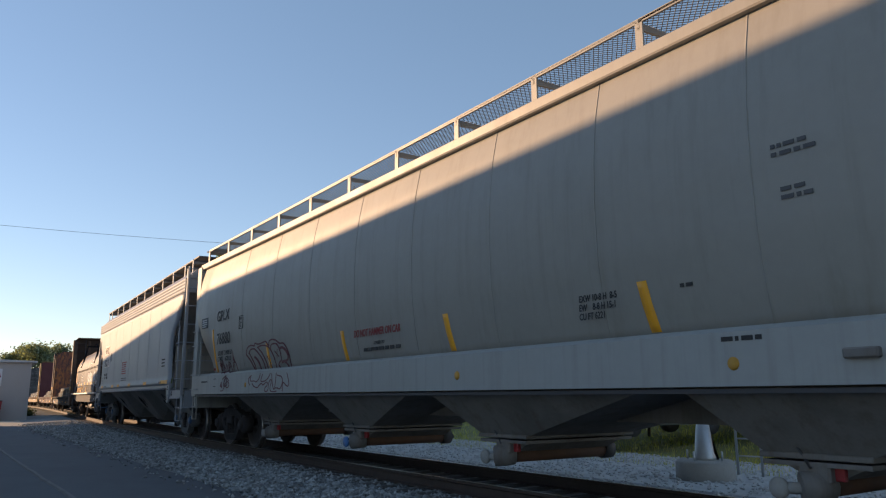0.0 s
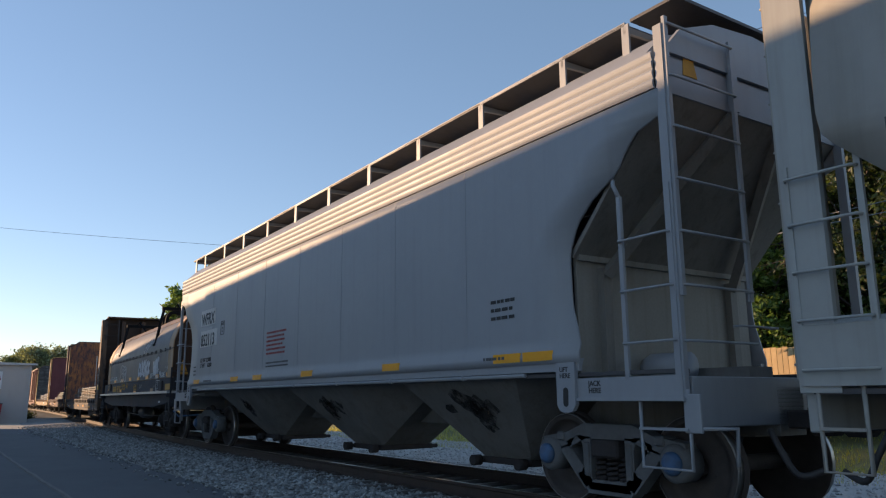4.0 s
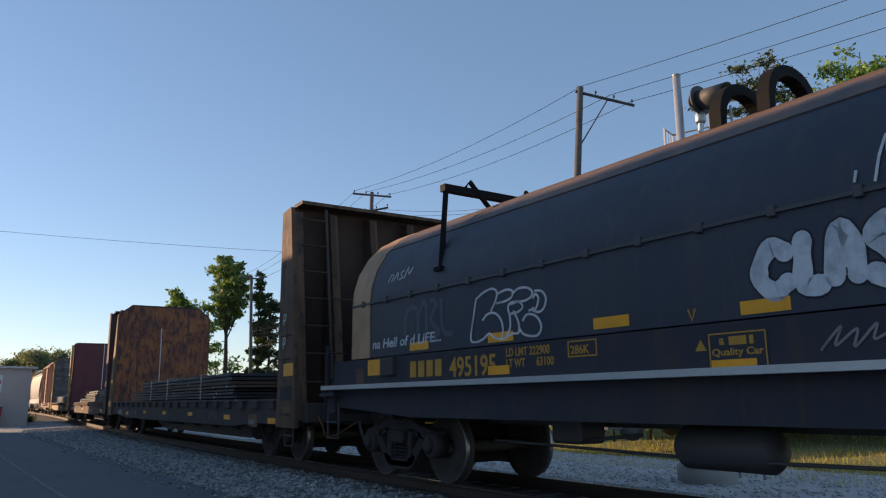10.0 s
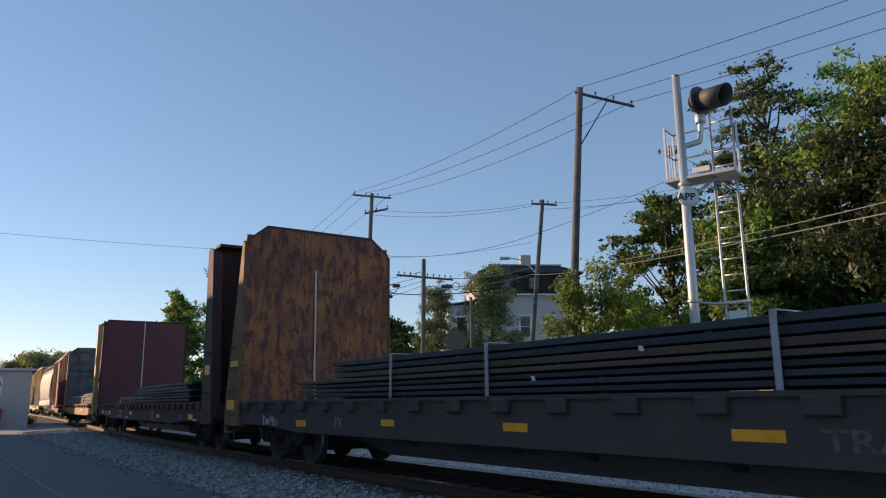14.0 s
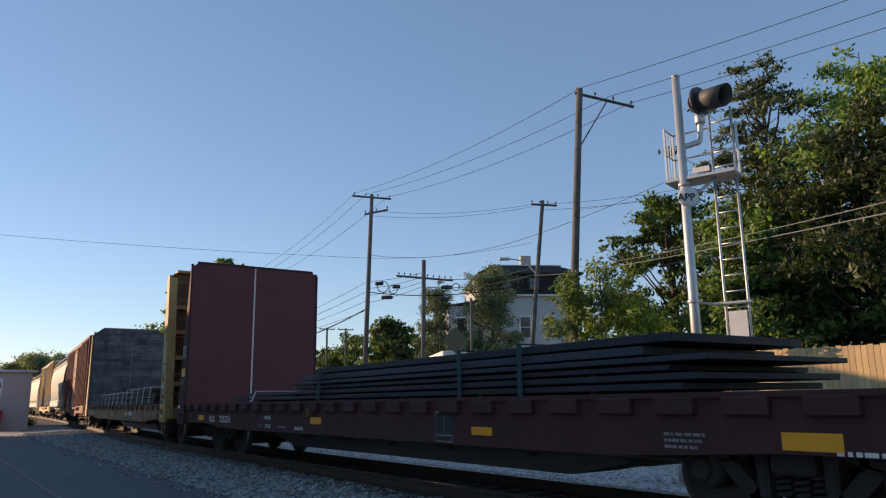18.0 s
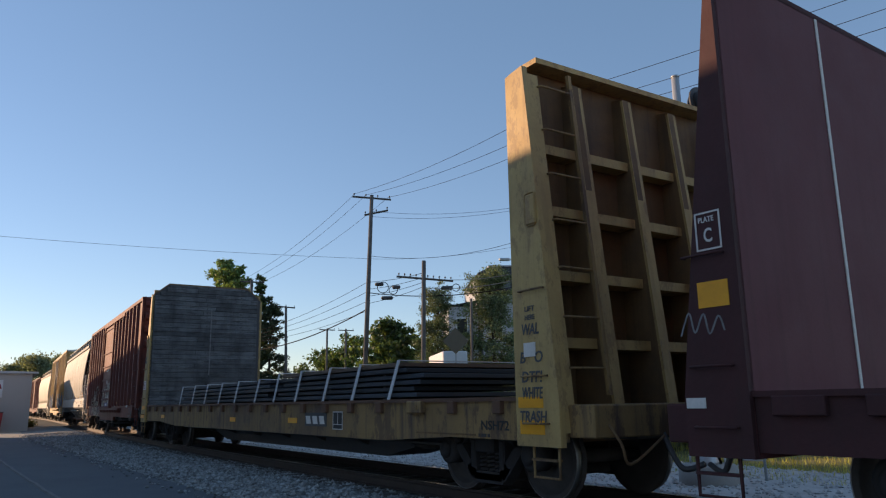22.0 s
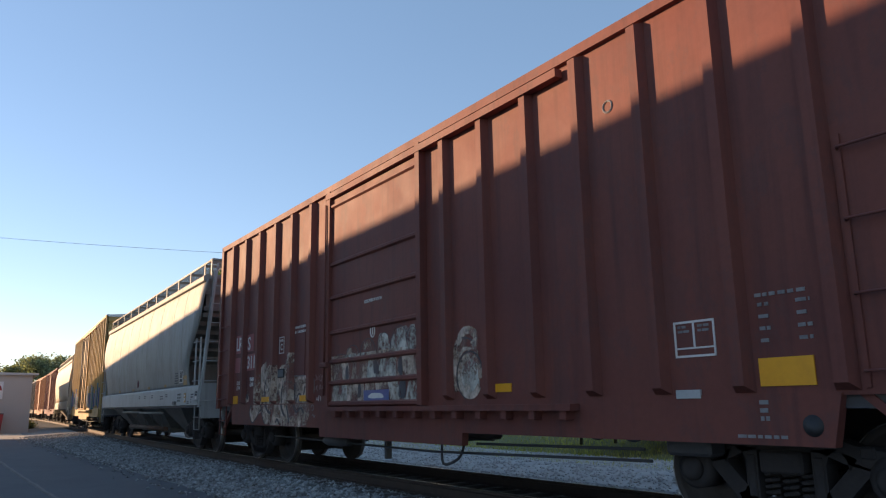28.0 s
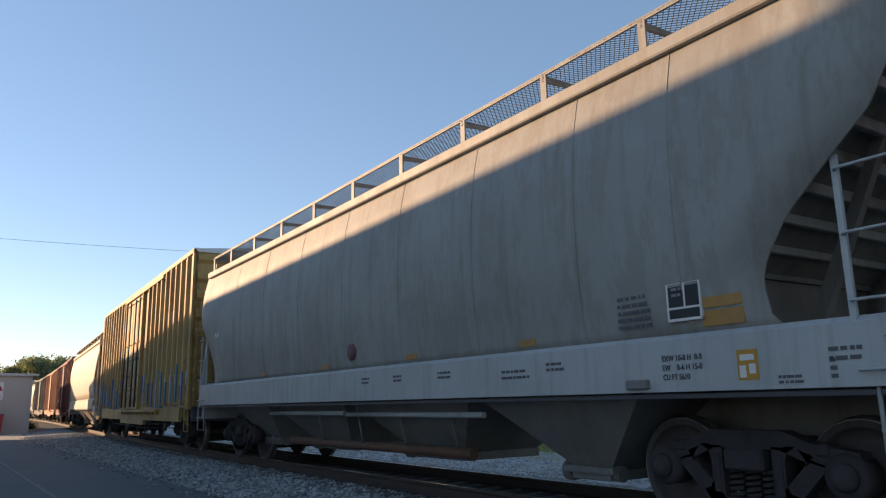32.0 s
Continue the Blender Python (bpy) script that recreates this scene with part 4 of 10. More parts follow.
def hopper(name, label, u0, u1, truck_in, mat, profile, inset, sill, bays, posts, post_z, lip, board="grate", fascia=None, seams=(), steel="truck_steel",
           cap="truck_steel", detail=True, near=True, roof_top=4.62, sill_y=1.6, post_y=1.38, wide_post=0.0, across=False, under="hopper_dirty", ends=(0.30, 3.45, 1.95, 2.12), skirt=None, trim=None):
    """A covered hopper car. profile: (z, y) of its side; inset: (z, how far the side's edge lies in from the car's end); skirt: the side sill's lower edge."""
    low, trim = skirt or sill[0], trim or mat
    car, half = new_car(name, label, "hopper car", u0, u1, truck_in, steel, cap, near)
    uc = (u0 + u1) / 2
    dirty = M[under]
    zs = np.linspace(profile[0][0], profile[-1][0], 29 if detail else 9)
    yz = lambda z: float(np.interp(z, [p[0] for p in profile], [p[1] for p in profile]))
    ins = lambda z: float(np.interp(z, [p[0] for p in inset], [p[1] for p in inset]))
    top_z = profile[-1][0]
    for s in (1, -1):
        rows = []
        for z in zs:
            e = half - ins(z)
            rows.append([(x, s * yz(z), z) for x in np.linspace(-e, e, 25)])
        part("side_sheet", Build().sheet(rows, 0.02 * s), mat, car)
        part("side_sill", Build().prism([(sill_y - 0.05, low), (sill_y, low), (sill_y, sill[1] - 0.03), (profile[0][1], sill[1] + 0.02), (profile[0][1] - 0.10, sill[1] + 0.02), (sill_y - 0.05, sill[1] - 0.06)] if s > 0 else
                                       [(-sill_y + 0.05, low), (-sill_y, low), (-sill_y, sill[1] - 0.03), (-profile[0][1], sill[1] + 0.02), (-profile[0][1] + 0.10, sill[1] + 0.02), (-sill_y + 0.05, sill[1] - 0.06)],
                                       -half + 0.05 if wide_post else -half + 1.32, half - 0.05 if wide_post else half - 1.32, "x"), trim, car)
        part("sill_flange", Build().box(-half + 0.1, half - 0.1, min(s * (sill_y - 0.22), s * (sill_y - 0.03)), max(s * (sill_y - 0.22), s * (sill_y - 0.03)), low - 0.06, low - 0.02), M["black"], car)
    ytop = profile[-1][1]
    if fascia:
        b = Build()
        for s in (1, -1):
            n = 4
            rows = []
            for i in range(n * 4 + 1):
                z = fascia[0] + (fascia[1] - fascia[0]) * i / (n * 4)
                y = s * (ytop + 0.012 + 0.016 * (0.0, 0.6, 1.0, 1.0)[i % 4])
                rows.append([(x, y, z) for x in (-half + 0.12, half - 0.12)])
            b.sheet(rows, 0.03 * s)
        b.s = [False] * len(b.s)
        part("ribbed_fascia", b, mat, car, "horizontally ribbed upper side panel")
        eave = fascia[1]
    else:
        eave = top_z
        part("roof_lip", Build().prism([(ytop - 0.04, eave - 0.06), (ytop + 0.075, eave - 0.05), (ytop + 0.085, eave - 0.03), (ytop + 0.085, eave + 0.085), (ytop + 0.05, eave + 0.11), (ytop - 0.04, eave + 0.13)], -half + 0.2, half - 0.2, "x")
             .prism([(-ytop + 0.04, eave - 0.06), (-ytop - 0.085, eave - 0.03), (-ytop - 0.085, eave + 0.085), (-ytop + 0.04, eave + 0.13)], -half + 0.2, half - 0.2, "x"), mat, car)
    arch = arch_of(ytop, eave, roof_top)
    part("roof", Build().prism(arch + [(-ytop + 0.02, eave - 0.03), (ytop - 0.02, eave - 0.03)], -half + 0.25, half - 0.25, "x"), mat, car)
    for i in range(4 if detail else 0):
        x = (i - 1.5) * half * 0.45
        part("roof_hatch", Build().lathe([(0.3, -0.1), (0.3, 0.02), (0.26, 0.05), (0.0, 0.06)], (x, 0, roof_top + 0.05), "z", 16), mat, car)
    # ends: upper wall, slope sheet, lower wall, deck
    for s in (1, -1):
        e = lambda d: s * (half - d)
        w_in, w_z, low_in, low_z = ends
        part("end_wall", Build().box(min(e(w_in), e(w_in + 0.04)), max(e(w_in), e(w_in + 0.04)), -ytop + 0.03, ytop - 0.03, w_z, eave - 0.03), mat, car)
        part("end_arch", Build().prism([(q * 0.97, z_) for q, z_ in arch_of(ytop, eave, roof_top)], min(e(w_in - 0.03), e(w_in + 0.02)), max(e(w_in - 0.03), e(w_in + 0.02)), "x"), mat, car)
        sl = Build().prism([(e(w_in + 0.02), w_z), (e(w_in + 0.06), w_z), (e(low_in + 0.05), low_z), (e(low_in - 0.01), low_z - 0.02)], -profile[-2][1] + 0.05, profile[-2][1] - 0.05)
        part("slope_sheet", sl, M["hopper_end_shaded"], car)
        part("lower_end_wall", Build().box(min(e(low_in), e(low_in + 0.04)), max(e(low_in), e(low_in + 0.04)), -1.5, 1.5, sill[0] + 0.1, low_z).box(min(e(low_in - 0.05), e(low_in + 0.01)), max(e(low_in - 0.05), e(low_in + 0.01)), -1.5, 1.5, low_z - 0.04, low_z + 0.04), M["hopper_end_shaded"] if wide_post else M["hopper_pale"], car)
        if wide_post:
            for y in (0.55, -0.55):
                part("end_brace", Build().prism([(e(0.55), 3.2), (e(0.65), 3.2), (e(1.65), sill[0] + 0.2), (e(1.5), sill[0] + 0.2)], y - 0.05, y + 0.05), M["hopper_end_shaded"], car)
        else:
            for y in (1, -1):
                part("end_brace", Build().tube([(e(w_in + 0.03), y * 0.45, w_z - 0.02), (e(low_in - 0.08), y * 1.12, low_z - 0.18)], 0.075, 4), M["hopper_end_shaded"], car, "darkened slanting end brace")
                part("end_column", Build().box(min(e(low_in - 0.09), e(low_in)), max(e(low_in - 0.09), e(low_in)), y * 1.12 - 0.06, y * 1.12 + 0.06, sill[0] + 0.08, low_z - 0.1), M["hopper_end_shaded"], car, "darkened upright on the lower end wall")
            part("wall_stiffener", Build().box(min(e(w_in - 0.05), e(w_in)), max(e(w_in - 0.05), e(w_in)), 0.38, 0.50, w_z, eave + 0.25), mat, car)
            part("faded_mark", Build().prism([(1.0, 4.12), (1.22, 4.12), (1.20, 4.34), (1.08, 4.42)], min(e(w_in - 0.008), e(w_in)), max(e(w_in - 0.008), e(w_in)), "x"), M["ink_yellow"], car, "faded orange mark")
        if across:
            part("end_wing", Build().box(min(e(0.85), e(1.95)), max(e(0.85), e(1.95)), -1.5, -1.46, sill[0] + 0.1, 2.0), M["hopper_end_shaded"], car)
        part("end_deck", Build().box(min(e(0.06), e(low_in)), max(e(0.06), e(low_in)), -1.35, 1.35, sill[0] + 0.02, sill[0] + 0.08), mat, car)
        for k_ in range(9 if wide_post and wide_post < 0.2 else 0):
            xk, zk = (0.29, 4.42 - 0.44 * k_) if k_ < 3 else (0.36 + 0.27 * (k_ - 3), 3.38 - 0.21 * (k_ - 3))
            part("end_stiffener", Build().box(min(e(xk), e(xk - 0.07)), max(e(xk), e(xk - 0.07)), -1.5, 1.5, zk - 0.06, zk + 0.06, 0.01), mat, car)
        part("end_sill", Build().box(min(e(0.0), e(0.09)), max(e(0.0), e(0.09)), -1.5, 1.5, 0.66, sill[0] + 0.12, 0.01), trim, car)
        part("draft_sill", Build().box(min(e(0.0), e(2.6)), max(e(0.0), e(2.6)), -0.22, 0.22, 0.55, sill[0] + 0.02), dirty, car)
        for sy in (1, -1):
            y = sy * (sill_y - 0.02)
            w = wide_post or 0.10
            if wide_post and wide_post < 0.2:
                post = Build().prism([(sy * 1.58, sill[0] - 0.05), (sy * 1.51, sill[0] - 0.05), (sy * 1.25, eave + 0.22), (sy * 1.32, eave + 0.22)], min(e(-0.02), e(w - 0.02)), max(e(-0.02), e(w - 0.02)), "x")
            else:
                post = Build().box(min(e(0.0), e(w)), max(e(0.0), e(w)), min(y, y - sy * 0.06), max(y, y - sy * 0.06), sill[0] - 0.05, eave + 0.02 if wide_post else (eave + 0.25 if s < 0 else 3.72))
            part("corner_post", post, trim, car)
        if not wide_post:
            part("corner_sill", Build().box(min(e(0.02), e(1.40)), max(e(0.02), e(1.40)), sill_y - 0.07, sill_y - 0.01, sill[0] - 0.08, sill[0] + 0.13)
                 .box(min(e(0.0), e(1.42)), max(e(0.0), e(1.42)), sill_y - 0.12, sill_y + 0.015, sill[0] - 0.10, sill[0] - 0.07), mat, car)
            jack = [(e(1.36), sill[0] + 0.30), (e(1.64), sill[0] + 0.30), (e(1.64), sill[0] - 0.14), (e(1.60), sill[0] - 0.20), (e(1.54), sill[0] - 0.22), (e(1.46), sill[0] - 0.22), (e(1.40), sill[0] - 0.20), (e(1.36), sill[0] - 0.14)]
            jp = part("jack_plate", Build().prism(jack, sill_y - 0.02, sill_y + 0.03), mat, car, "lifting plate with a slot")
            part("lift_slot", Build().prism([(e(1.5) + 0.04 * math.cos(a), sill[0] - 0.06 + (0.06 if math.sin(a) > 0 else -0.06) + 0.04 * math.sin(a)) for a in np.linspace(0, 2 * math.pi, 13)[:-1]], sill_y + 0.02, sill_y + 0.033), M["ink"], jp)
            if detail:
                letters("LIFT\nHERE", 0.07, e(1.5) + 0.085, sill[0] + 0.26, sill_y + 0.031, M["ink"], jp)
                letters("JACK\nHERE", 0.075, e(1.1) + 0.1, sill[0] + 0.11, sill_y - 0.008, M["ink"], car)
        old = wide_post and wide_post < 0.2
        if wide_post:
            ladder(car, e(0.54 if old else 0.62), e(0.05), sill_y - 0.01, sill[0], 2.76, 4 if old else 5, trim)
        else:
            ladder(car, e(0.67), e(0.05), sill_y - 0.01, sill[0] + 0.1, 2.93, 3, mat, zs=(1.445, 1.95, 2.455))
            part("grab_bend", Build().tube([(e(0.67), sill_y - 0.03, 2.92), (e(0.73), sill_y - 0.02, 3.06), (e(0.76), sill_y - 0.05, 3.13)], 0.022, 6), mat, car)
        if old:
            end_ladder(car, e(-0.02), 1.55, 0.56, sill[0] + 0.05, eave + 0.42, 8, trim, s, (1.11, 1.62, 2.13, 2.64, 3.14, 3.65, 4.13, 4.64), 0.083)
            part("end_plate", Build().box(min(e(0.0), e(0.05)), max(e(0.0), e(0.05)), -0.8, 1.5, sill[0] + 0.10, sill[0] + 0.56, 0.01), trim, car, "pale steel plate across the end")
        elif wide_post:
            end_ladder(car, e(0.0), 1.52, 0.85, sill[0] + 0.05, eave, 8, mat, s)
        else:
            end_ladder(car, e(0.0), 1.56, 0.54, sill[0] + 0.85, eave + (0.32 if s < 0 else -0.55), 6, mat, s, (1.435, 1.945, 2.45, 2.96, 3.48, 4.0, 4.54) if s < 0 else (1.435, 1.945, 2.45, 2.96, 3.48))
            part("step_bracket", Build().box(min(e(-0.14), e(0.04)), max(e(-0.14), e(0.04)), sill_y - 0.06, sill_y - 0.02, 0.62, sill[0] - 0.04, 0.008).tube([(e(-0.12), sill_y - 0.04, 0.66), (e(-0.3), sill_y - 0.3, 0.66), (e(-0.28), sill_y - 0.3, 0.34)], 0.02, 6), mat, car)
        stirrup(car, e(0.27 if not wide_post else (0.17 if old else 0.30)), sill_y - 0.04, 0.30 if not wide_post else 0.38, sill[0], 0.56 if not wide_post else (0.54 if old else 0.34), mat)
        if detail:
            walk_over = Matrix.Translation((e(0.62) if s > 0 else e(0.0), -post_y, post_z[1] + 0.012)) @ Matrix.Translation((0.62, 0, 0)) @ Matrix.Rotation(math.pi / 2, 4, "Z")
            if board == "grate":
                part("grating_panel", grating(2 * post_y, 0.62, mat), None, car, at=walk_over)
            else:
                part("walk_board", Build().box(0.0, 2 * post_y, 0.0, 0.62, -0.015, 0.02), M["black"], car, at=walk_over)
        part("grab_iron", Build().tube([(e(0.02), 0.8, 1.6), (e(-0.06), 0.8, 1.6), (e(-0.06), 0.2, 1.6), (e(0.02), 0.2, 1.6)], 0.013, 6), mat, car)
    # brake gear on the near end
    part("brake_cylinder", Build().lathe([(0.0, -0.3), (0.15, -0.3), (0.15, 0.2), (0.1, 0.3), (0.0, 0.3)], (-half + 1.1, 0.5, sill[0] + 0.26), "x", 14), mat, car)
    if not fascia:
        by, bz_ = -0.35, 2.28
        wheel_b = Build().lathe([(0.28, -0.02), (0.32, -0.02), (0.32, 0.02), (0.28, 0.02)], (-half - 0.12, by, bz_), "x", 20).lathe([(0.0, -0.03), (0.08, -0.03), (0.08, 0.04), (0.0, 0.04)], (-half - 0.12, by, bz_), "x", 12)
        for k_ in range(6):
            a_ = k_ * math.pi / 3
            wheel_b.tube([(-half - 0.12, by + 0.06 * math.cos(a_), bz_ + 0.06 * math.sin(a_)), (-half - 0.12, by + 0.29 * math.cos(a_), bz_ + 0.29 * math.sin(a_))], 0.02, 5)
        gear_b = part("brake_gear", Build().lathe([(0.0, -0.10), (0.17, -0.10), (0.20, 0.02), (0.20, 0.20), (0.0, 0.20)], (-half + 0.02, by + 0.16, bz_ - 0.02), "x", 14).box(-half + 0.02, -half + 0.14, by - 0.12, by + 0.46, 1.95, 2.2, 0.02).box(-half + 0.04, -half + 0.10, by + 0.05, by + 0.12, 1.2, 2.0), mat, car, "pale hand brake gear")
        part("brake_wheel", wheel_b, mat, gear_b)
    # discharge bays
    for row in bays:
        if skirt:  # a pocket: side face from high to low, its end face running back to the next pocket
            hi, lo, back_, o_hi, o_lo = (v - uc for v in row)
            zt, zo = low + 0.02, 0.10
            vs = []
            for q in (1, -1):
                vs += [(hi, q * 1.45, zt), (lo, q * 1.45, zt), (back_, q * 0.55, zt), (o_hi, q * 0.48, zo), (o_lo, q * 0.48, zo)]
            bay = part("discharge_bay", Build().add(vs, [(0, 1, 4, 3), (1, 2, 4), (5, 8, 9, 6), (6, 9, 7), (2, 7, 9, 4), (0, 3, 8, 5), (3, 4, 9, 8), (0, 5, 6, 7, 2, 1)]), dirty, car, "soiled funnel-shaped discharge bay")
            part("outlet_gate", Build().box(o_lo - 0.05, o_hi + 0.05, -0.54, 0.54, 0.03, 0.12, 0.012), M["truck_steel"], bay, "dark outlet gate")
            for gx in (o_hi, o_lo):
                part("gate_shaft", Build().tube([(gx, -0.66, 0.07), (gx, 0.66, 0.07)], 0.035, 8), M["truck_steel"], bay)
                part("shaft_socket", Build().tube([(gx, 0.60, 0.07), (gx, 0.74, 0.07)], 0.075, 10), M["truck_steel"], bay)
            part("face_stiffener", Build().prism([(lo + 0.02, zt - 0.02), (lo - 0.05, zt - 0.02), (o_lo - 0.03, zo + 0.06), (o_lo + 0.03, zo + 0.06)], 0.50, 0.54), dirty, bay)
            continue
        tx0, tx1, bx0, bx1, bz = row
        tx0, tx1, bx0, bx1 = (v - uc for v in (tx0, tx1, bx0, bx1))
        b = Build()
        zt = sill[0] + 0.04
        gy0, gy1 = (-0.95, 0.92) if across else (-0.55, 0.75)
        vs = [(tx0, -1.45, zt), (tx1, -1.45, zt), (tx1, 1.45, zt), (tx0, 1.45, zt), (bx0, gy0, bz), (bx1, gy0, bz), (bx1, gy1, bz), (bx0, gy1, bz)]
        b.add(vs, [(0, 1, 2, 3), (4, 5, 6, 7), (0, 1, 5, 4), (1, 2, 6, 5), (2, 3, 7, 6), (3, 0, 4, 7)])
        bay = part("discharge_bay", b, dirty, car, "soiled funnel-shaped discharge bay")
        if across:
            xm, lo, hi = (bx0 + bx1) / 2, min(bx0, bx1), max(bx0, bx1)
            part("outlet_flange", Build().box(lo - 0.05, hi + 0.05, gy0 - 0.05, gy1 + 0.05, bz - 0.025, bz + 0.025, 0.008).box(lo - 0.03, hi + 0.03, gy0 - 0.03, gy1 + 0.03, bz - 0.085, bz - 0.045), dirty, bay)
            part("outlet_trough", Build().prism([(lo + 0.08, bz - 0.085), (hi - 0.08, bz - 0.085), (xm + 0.12, 0.22), (xm - 0.12, 0.22)], gy0 + 0.1, gy1 - 0.12), dirty, bay)
            part("outlet_pipe", Build().tube([(xm, gy0 - 0.05, 0.18), (xm, gy1 - 0.1, 0.18)], 0.105, 14), M["pipe_rust"], bay, "rusty brown outlet pipe across the car")
            part("pipe_collar", Build().tube([(xm, gy0 - 0.08, 0.18), (xm, gy0 + 0.10, 0.18)], 0.13, 12).tube([(xm, gy0 - 0.16, 0.18), (xm, gy0 - 0.06, 0.18)], 0.05, 8), M["black"], bay)
            part("pipe_elbow", Build().tube([(xm, gy1 - 0.14, 0.18), (xm + 0.03, gy1 - 0.02, 0.17), (xm + 0.12, gy1 + 0.06, 0.16)], 0.135, 12).box(xm - 0.12, xm + 0.16, gy1 - 0.10, gy1 + 0.02, 0.20, 0.36, 0.02), dirty, bay, "grimy elbow at the outlet")
            part("latch_bracket", Build().box(xm - 0.20, xm - 0.10, gy1 - 0.12, gy1 - 0.06, 0.22, 0.34, 0.01), M["sign_red"], bay, "dull red latch bracket")
            part("latch_lever", Build().tube([(xm + 0.04, gy1 + 0.02, 0.32), (xm + 0.16, gy1 + 0.06, 0.56)], 0.014, 6), M["black"], bay)
            part("pipe_cap", Build().lathe([(0.0, 0.0), (0.09, 0.0), (0.095, 0.025), (0.08, 0.05), (0.0, 0.06)], (xm + 0.32, gy1 + 0.05, 0.14), "y", 16).tube([(xm + 0.12, gy1 + 0.02, 0.15), (xm + 0.32, gy1 + 0.04, 0.14)], 0.05, 8), M["spray_cap" if abs(xm + uc - 11.95) < 1 else "concrete"], bay, "painted outlet cap")
            continue
        part("outlet_gate", Build().box(bx0 - 0.06, bx1 + 0.06, -0.6, 0.82, bz - 0.10, bz + 0.02, 0.012).box(bx0 - 0.14, bx1 + 0.14, 0.76, 0.86, bz - 0.02, bz + 0.05), dirty, bay)
        if detail:
            part("outlet_pipe", Build().tube([(bx0 - 0.15, 0.70, bz - 0.02), (bx1 + 0.15, 0.70, bz - 0.02)], 0.09, 12), dirty, bay)
            part("pipe_cap", Build().lathe([(0.0, 0.0), (0.12, 0.0), (0.12, 0.1), (0.05, 0.13), (0.0, 0.13)], (bx1 + 0.14, 0.70, bz - 0.02), "x", 12), dirty, bay)
    part("centre_sill", Build().box(-half + 0.3, half - 0.3, -0.2, 0.2, 0.53 if skirt else 0.62, low + 0.03), dirty, car)
    if fascia and detail:
        part("train_line_pipe", Build().tube([(-half + 2.2, sill_y - 0.01, low - 0.03), (half - 2.2, sill_y - 0.01, low - 0.03)], 0.024, 8), mat, car)
        for xk in np.arange(-half + 3.4, half - 2.4, 1.85):
            part("pipe_clip", Build().tube([(xk, sill_y - 0.01, low - 0.03), (xk + 0.04, sill_y - 0.01, low - 0.03)], 0.036, 8), mat, car)
    # running boards on the roof
    edge = post_y
    px = [p - uc for p in posts]
    for s in (1, -1):
        for x in px:
            part("board_post", Build().box(x - 0.05, x + 0.05, min(s * (edge - 0.025), s * edge), max(s * (edge - 0.025), s * edge), post_z[0] - 0.1, post_z[1]).prism(
                [(s * edge, post_z[1] - 0.02), (s * (edge - 0.62), post_z[1] - 0.02), (s * (edge - 0.62), post_z[1] - 0.07), (s * edge, post_z[1] - 0.10)], x - 0.02, x + 0.02, "x"), mat, car)
        for a, c in zip(px[:-1], px[1:]):
            L = abs(c - a)
            at = Matrix.Translation((min(a, c), edge - 0.62 if s > 0 else -edge, post_z[1]))
            if board == "grate" and detail:
                part("grating_panel", grating(L, 0.62, mat), None, car, at=at)
            else:
                part("walk_board", Build().box(0.01, L - 0.01, 0.0, 0.62, -0.015, 0.02), M["black"] if board == "dark" else mat, car, at=at)
        part("board_rail", Build().box(min(px), max(px), min(s * edge, s * (edge - 0.03)), max(s * edge, s * (edge - 0.03)), post_z[1] - 0.005, post_z[1] + 0.03), mat, car)
    for u in seams:
        for s in (1,):
            rows = [[(u - uc - 0.008, yz(z) + 0.004, z), (u - uc + 0.008, yz(z) + 0.004, z)] for z in zs]
            part("weld_seam", Build().sheet(rows, 0.012), mat, car)
    return car, half, uc, yz


PROFILE_A = [(1.5, 1.50), (1.8, 1.57), (2.3, 1.635), (2.9, 1.65), (3.4, 1.63), (3.9, 1.57), (4.36, 1.47)]
car_a, half_a, uc_a, ya = hopper("hopper_car", "pale grey curved-side covered hopper car with graffiti and yellow strips", -1.4, 20.24, 1.9, M["hopper_tan"], PROFILE_A,
    [(1.5, 1.72), (1.8, 1.68), (2.42, 0.95), (2.9, 0.42), (3.1, 0.38), (4.4, 0.38)], (1.01, 1.5),
    [(17.3, 13.05, 16.5, 15.6, 0.42), (13.0, 9.2, 12.4, 11.5, 0.42), (9.0, 4.7, 8.25, 7.35, 0.42), (4.6, 1.4, 4.0, 3.1, 0.42)],
    [20.0, 18.37, 16.66, 14.96, 13.28, 11.58, 9.88, 8.18, 6.48, 4.78, 3.08, 1.38, -0.3, -1.2], (4.42, 4.86), True, seams=[1.6, 3.45, 5.28, 7.1, 8.97, 10.78, 12.6, 14.42, 16.3], wide_post=0.32, across=True, trim=M["trim_pale"])
X = lambda u: u - uc_a
for u in (18.28, 14.75, 11.25, 8.12, 4.7):
    b = Build()
    zs_ = np.linspace(1.53, 2.58 if u > 18 else 2.03, 8)
    b.sheet([[(X(u) - 0.06 + (z - 1.53) * 0.16 - 0.03, ya(z) + 0.005, z), (X(u) + 0.06 + (z - 1.53) * 0.16 - 0.03, ya(z) + 0.005, z)] for z in zs_], 0.012)
    part("reflector", b, M["reflector"], car_a, "upright yellow reflective strip")
letters("GPLX", 0.36, X(18.10), 3.00, ya(2.85) + 0.008, M["ink"], car_a, fit=(0.94, 0.26))
letters("76880", 0.40, X(18.06), 2.46, ya(2.3) + 0.012, M["ink"], car_a, fit=(0.98, 0.28))
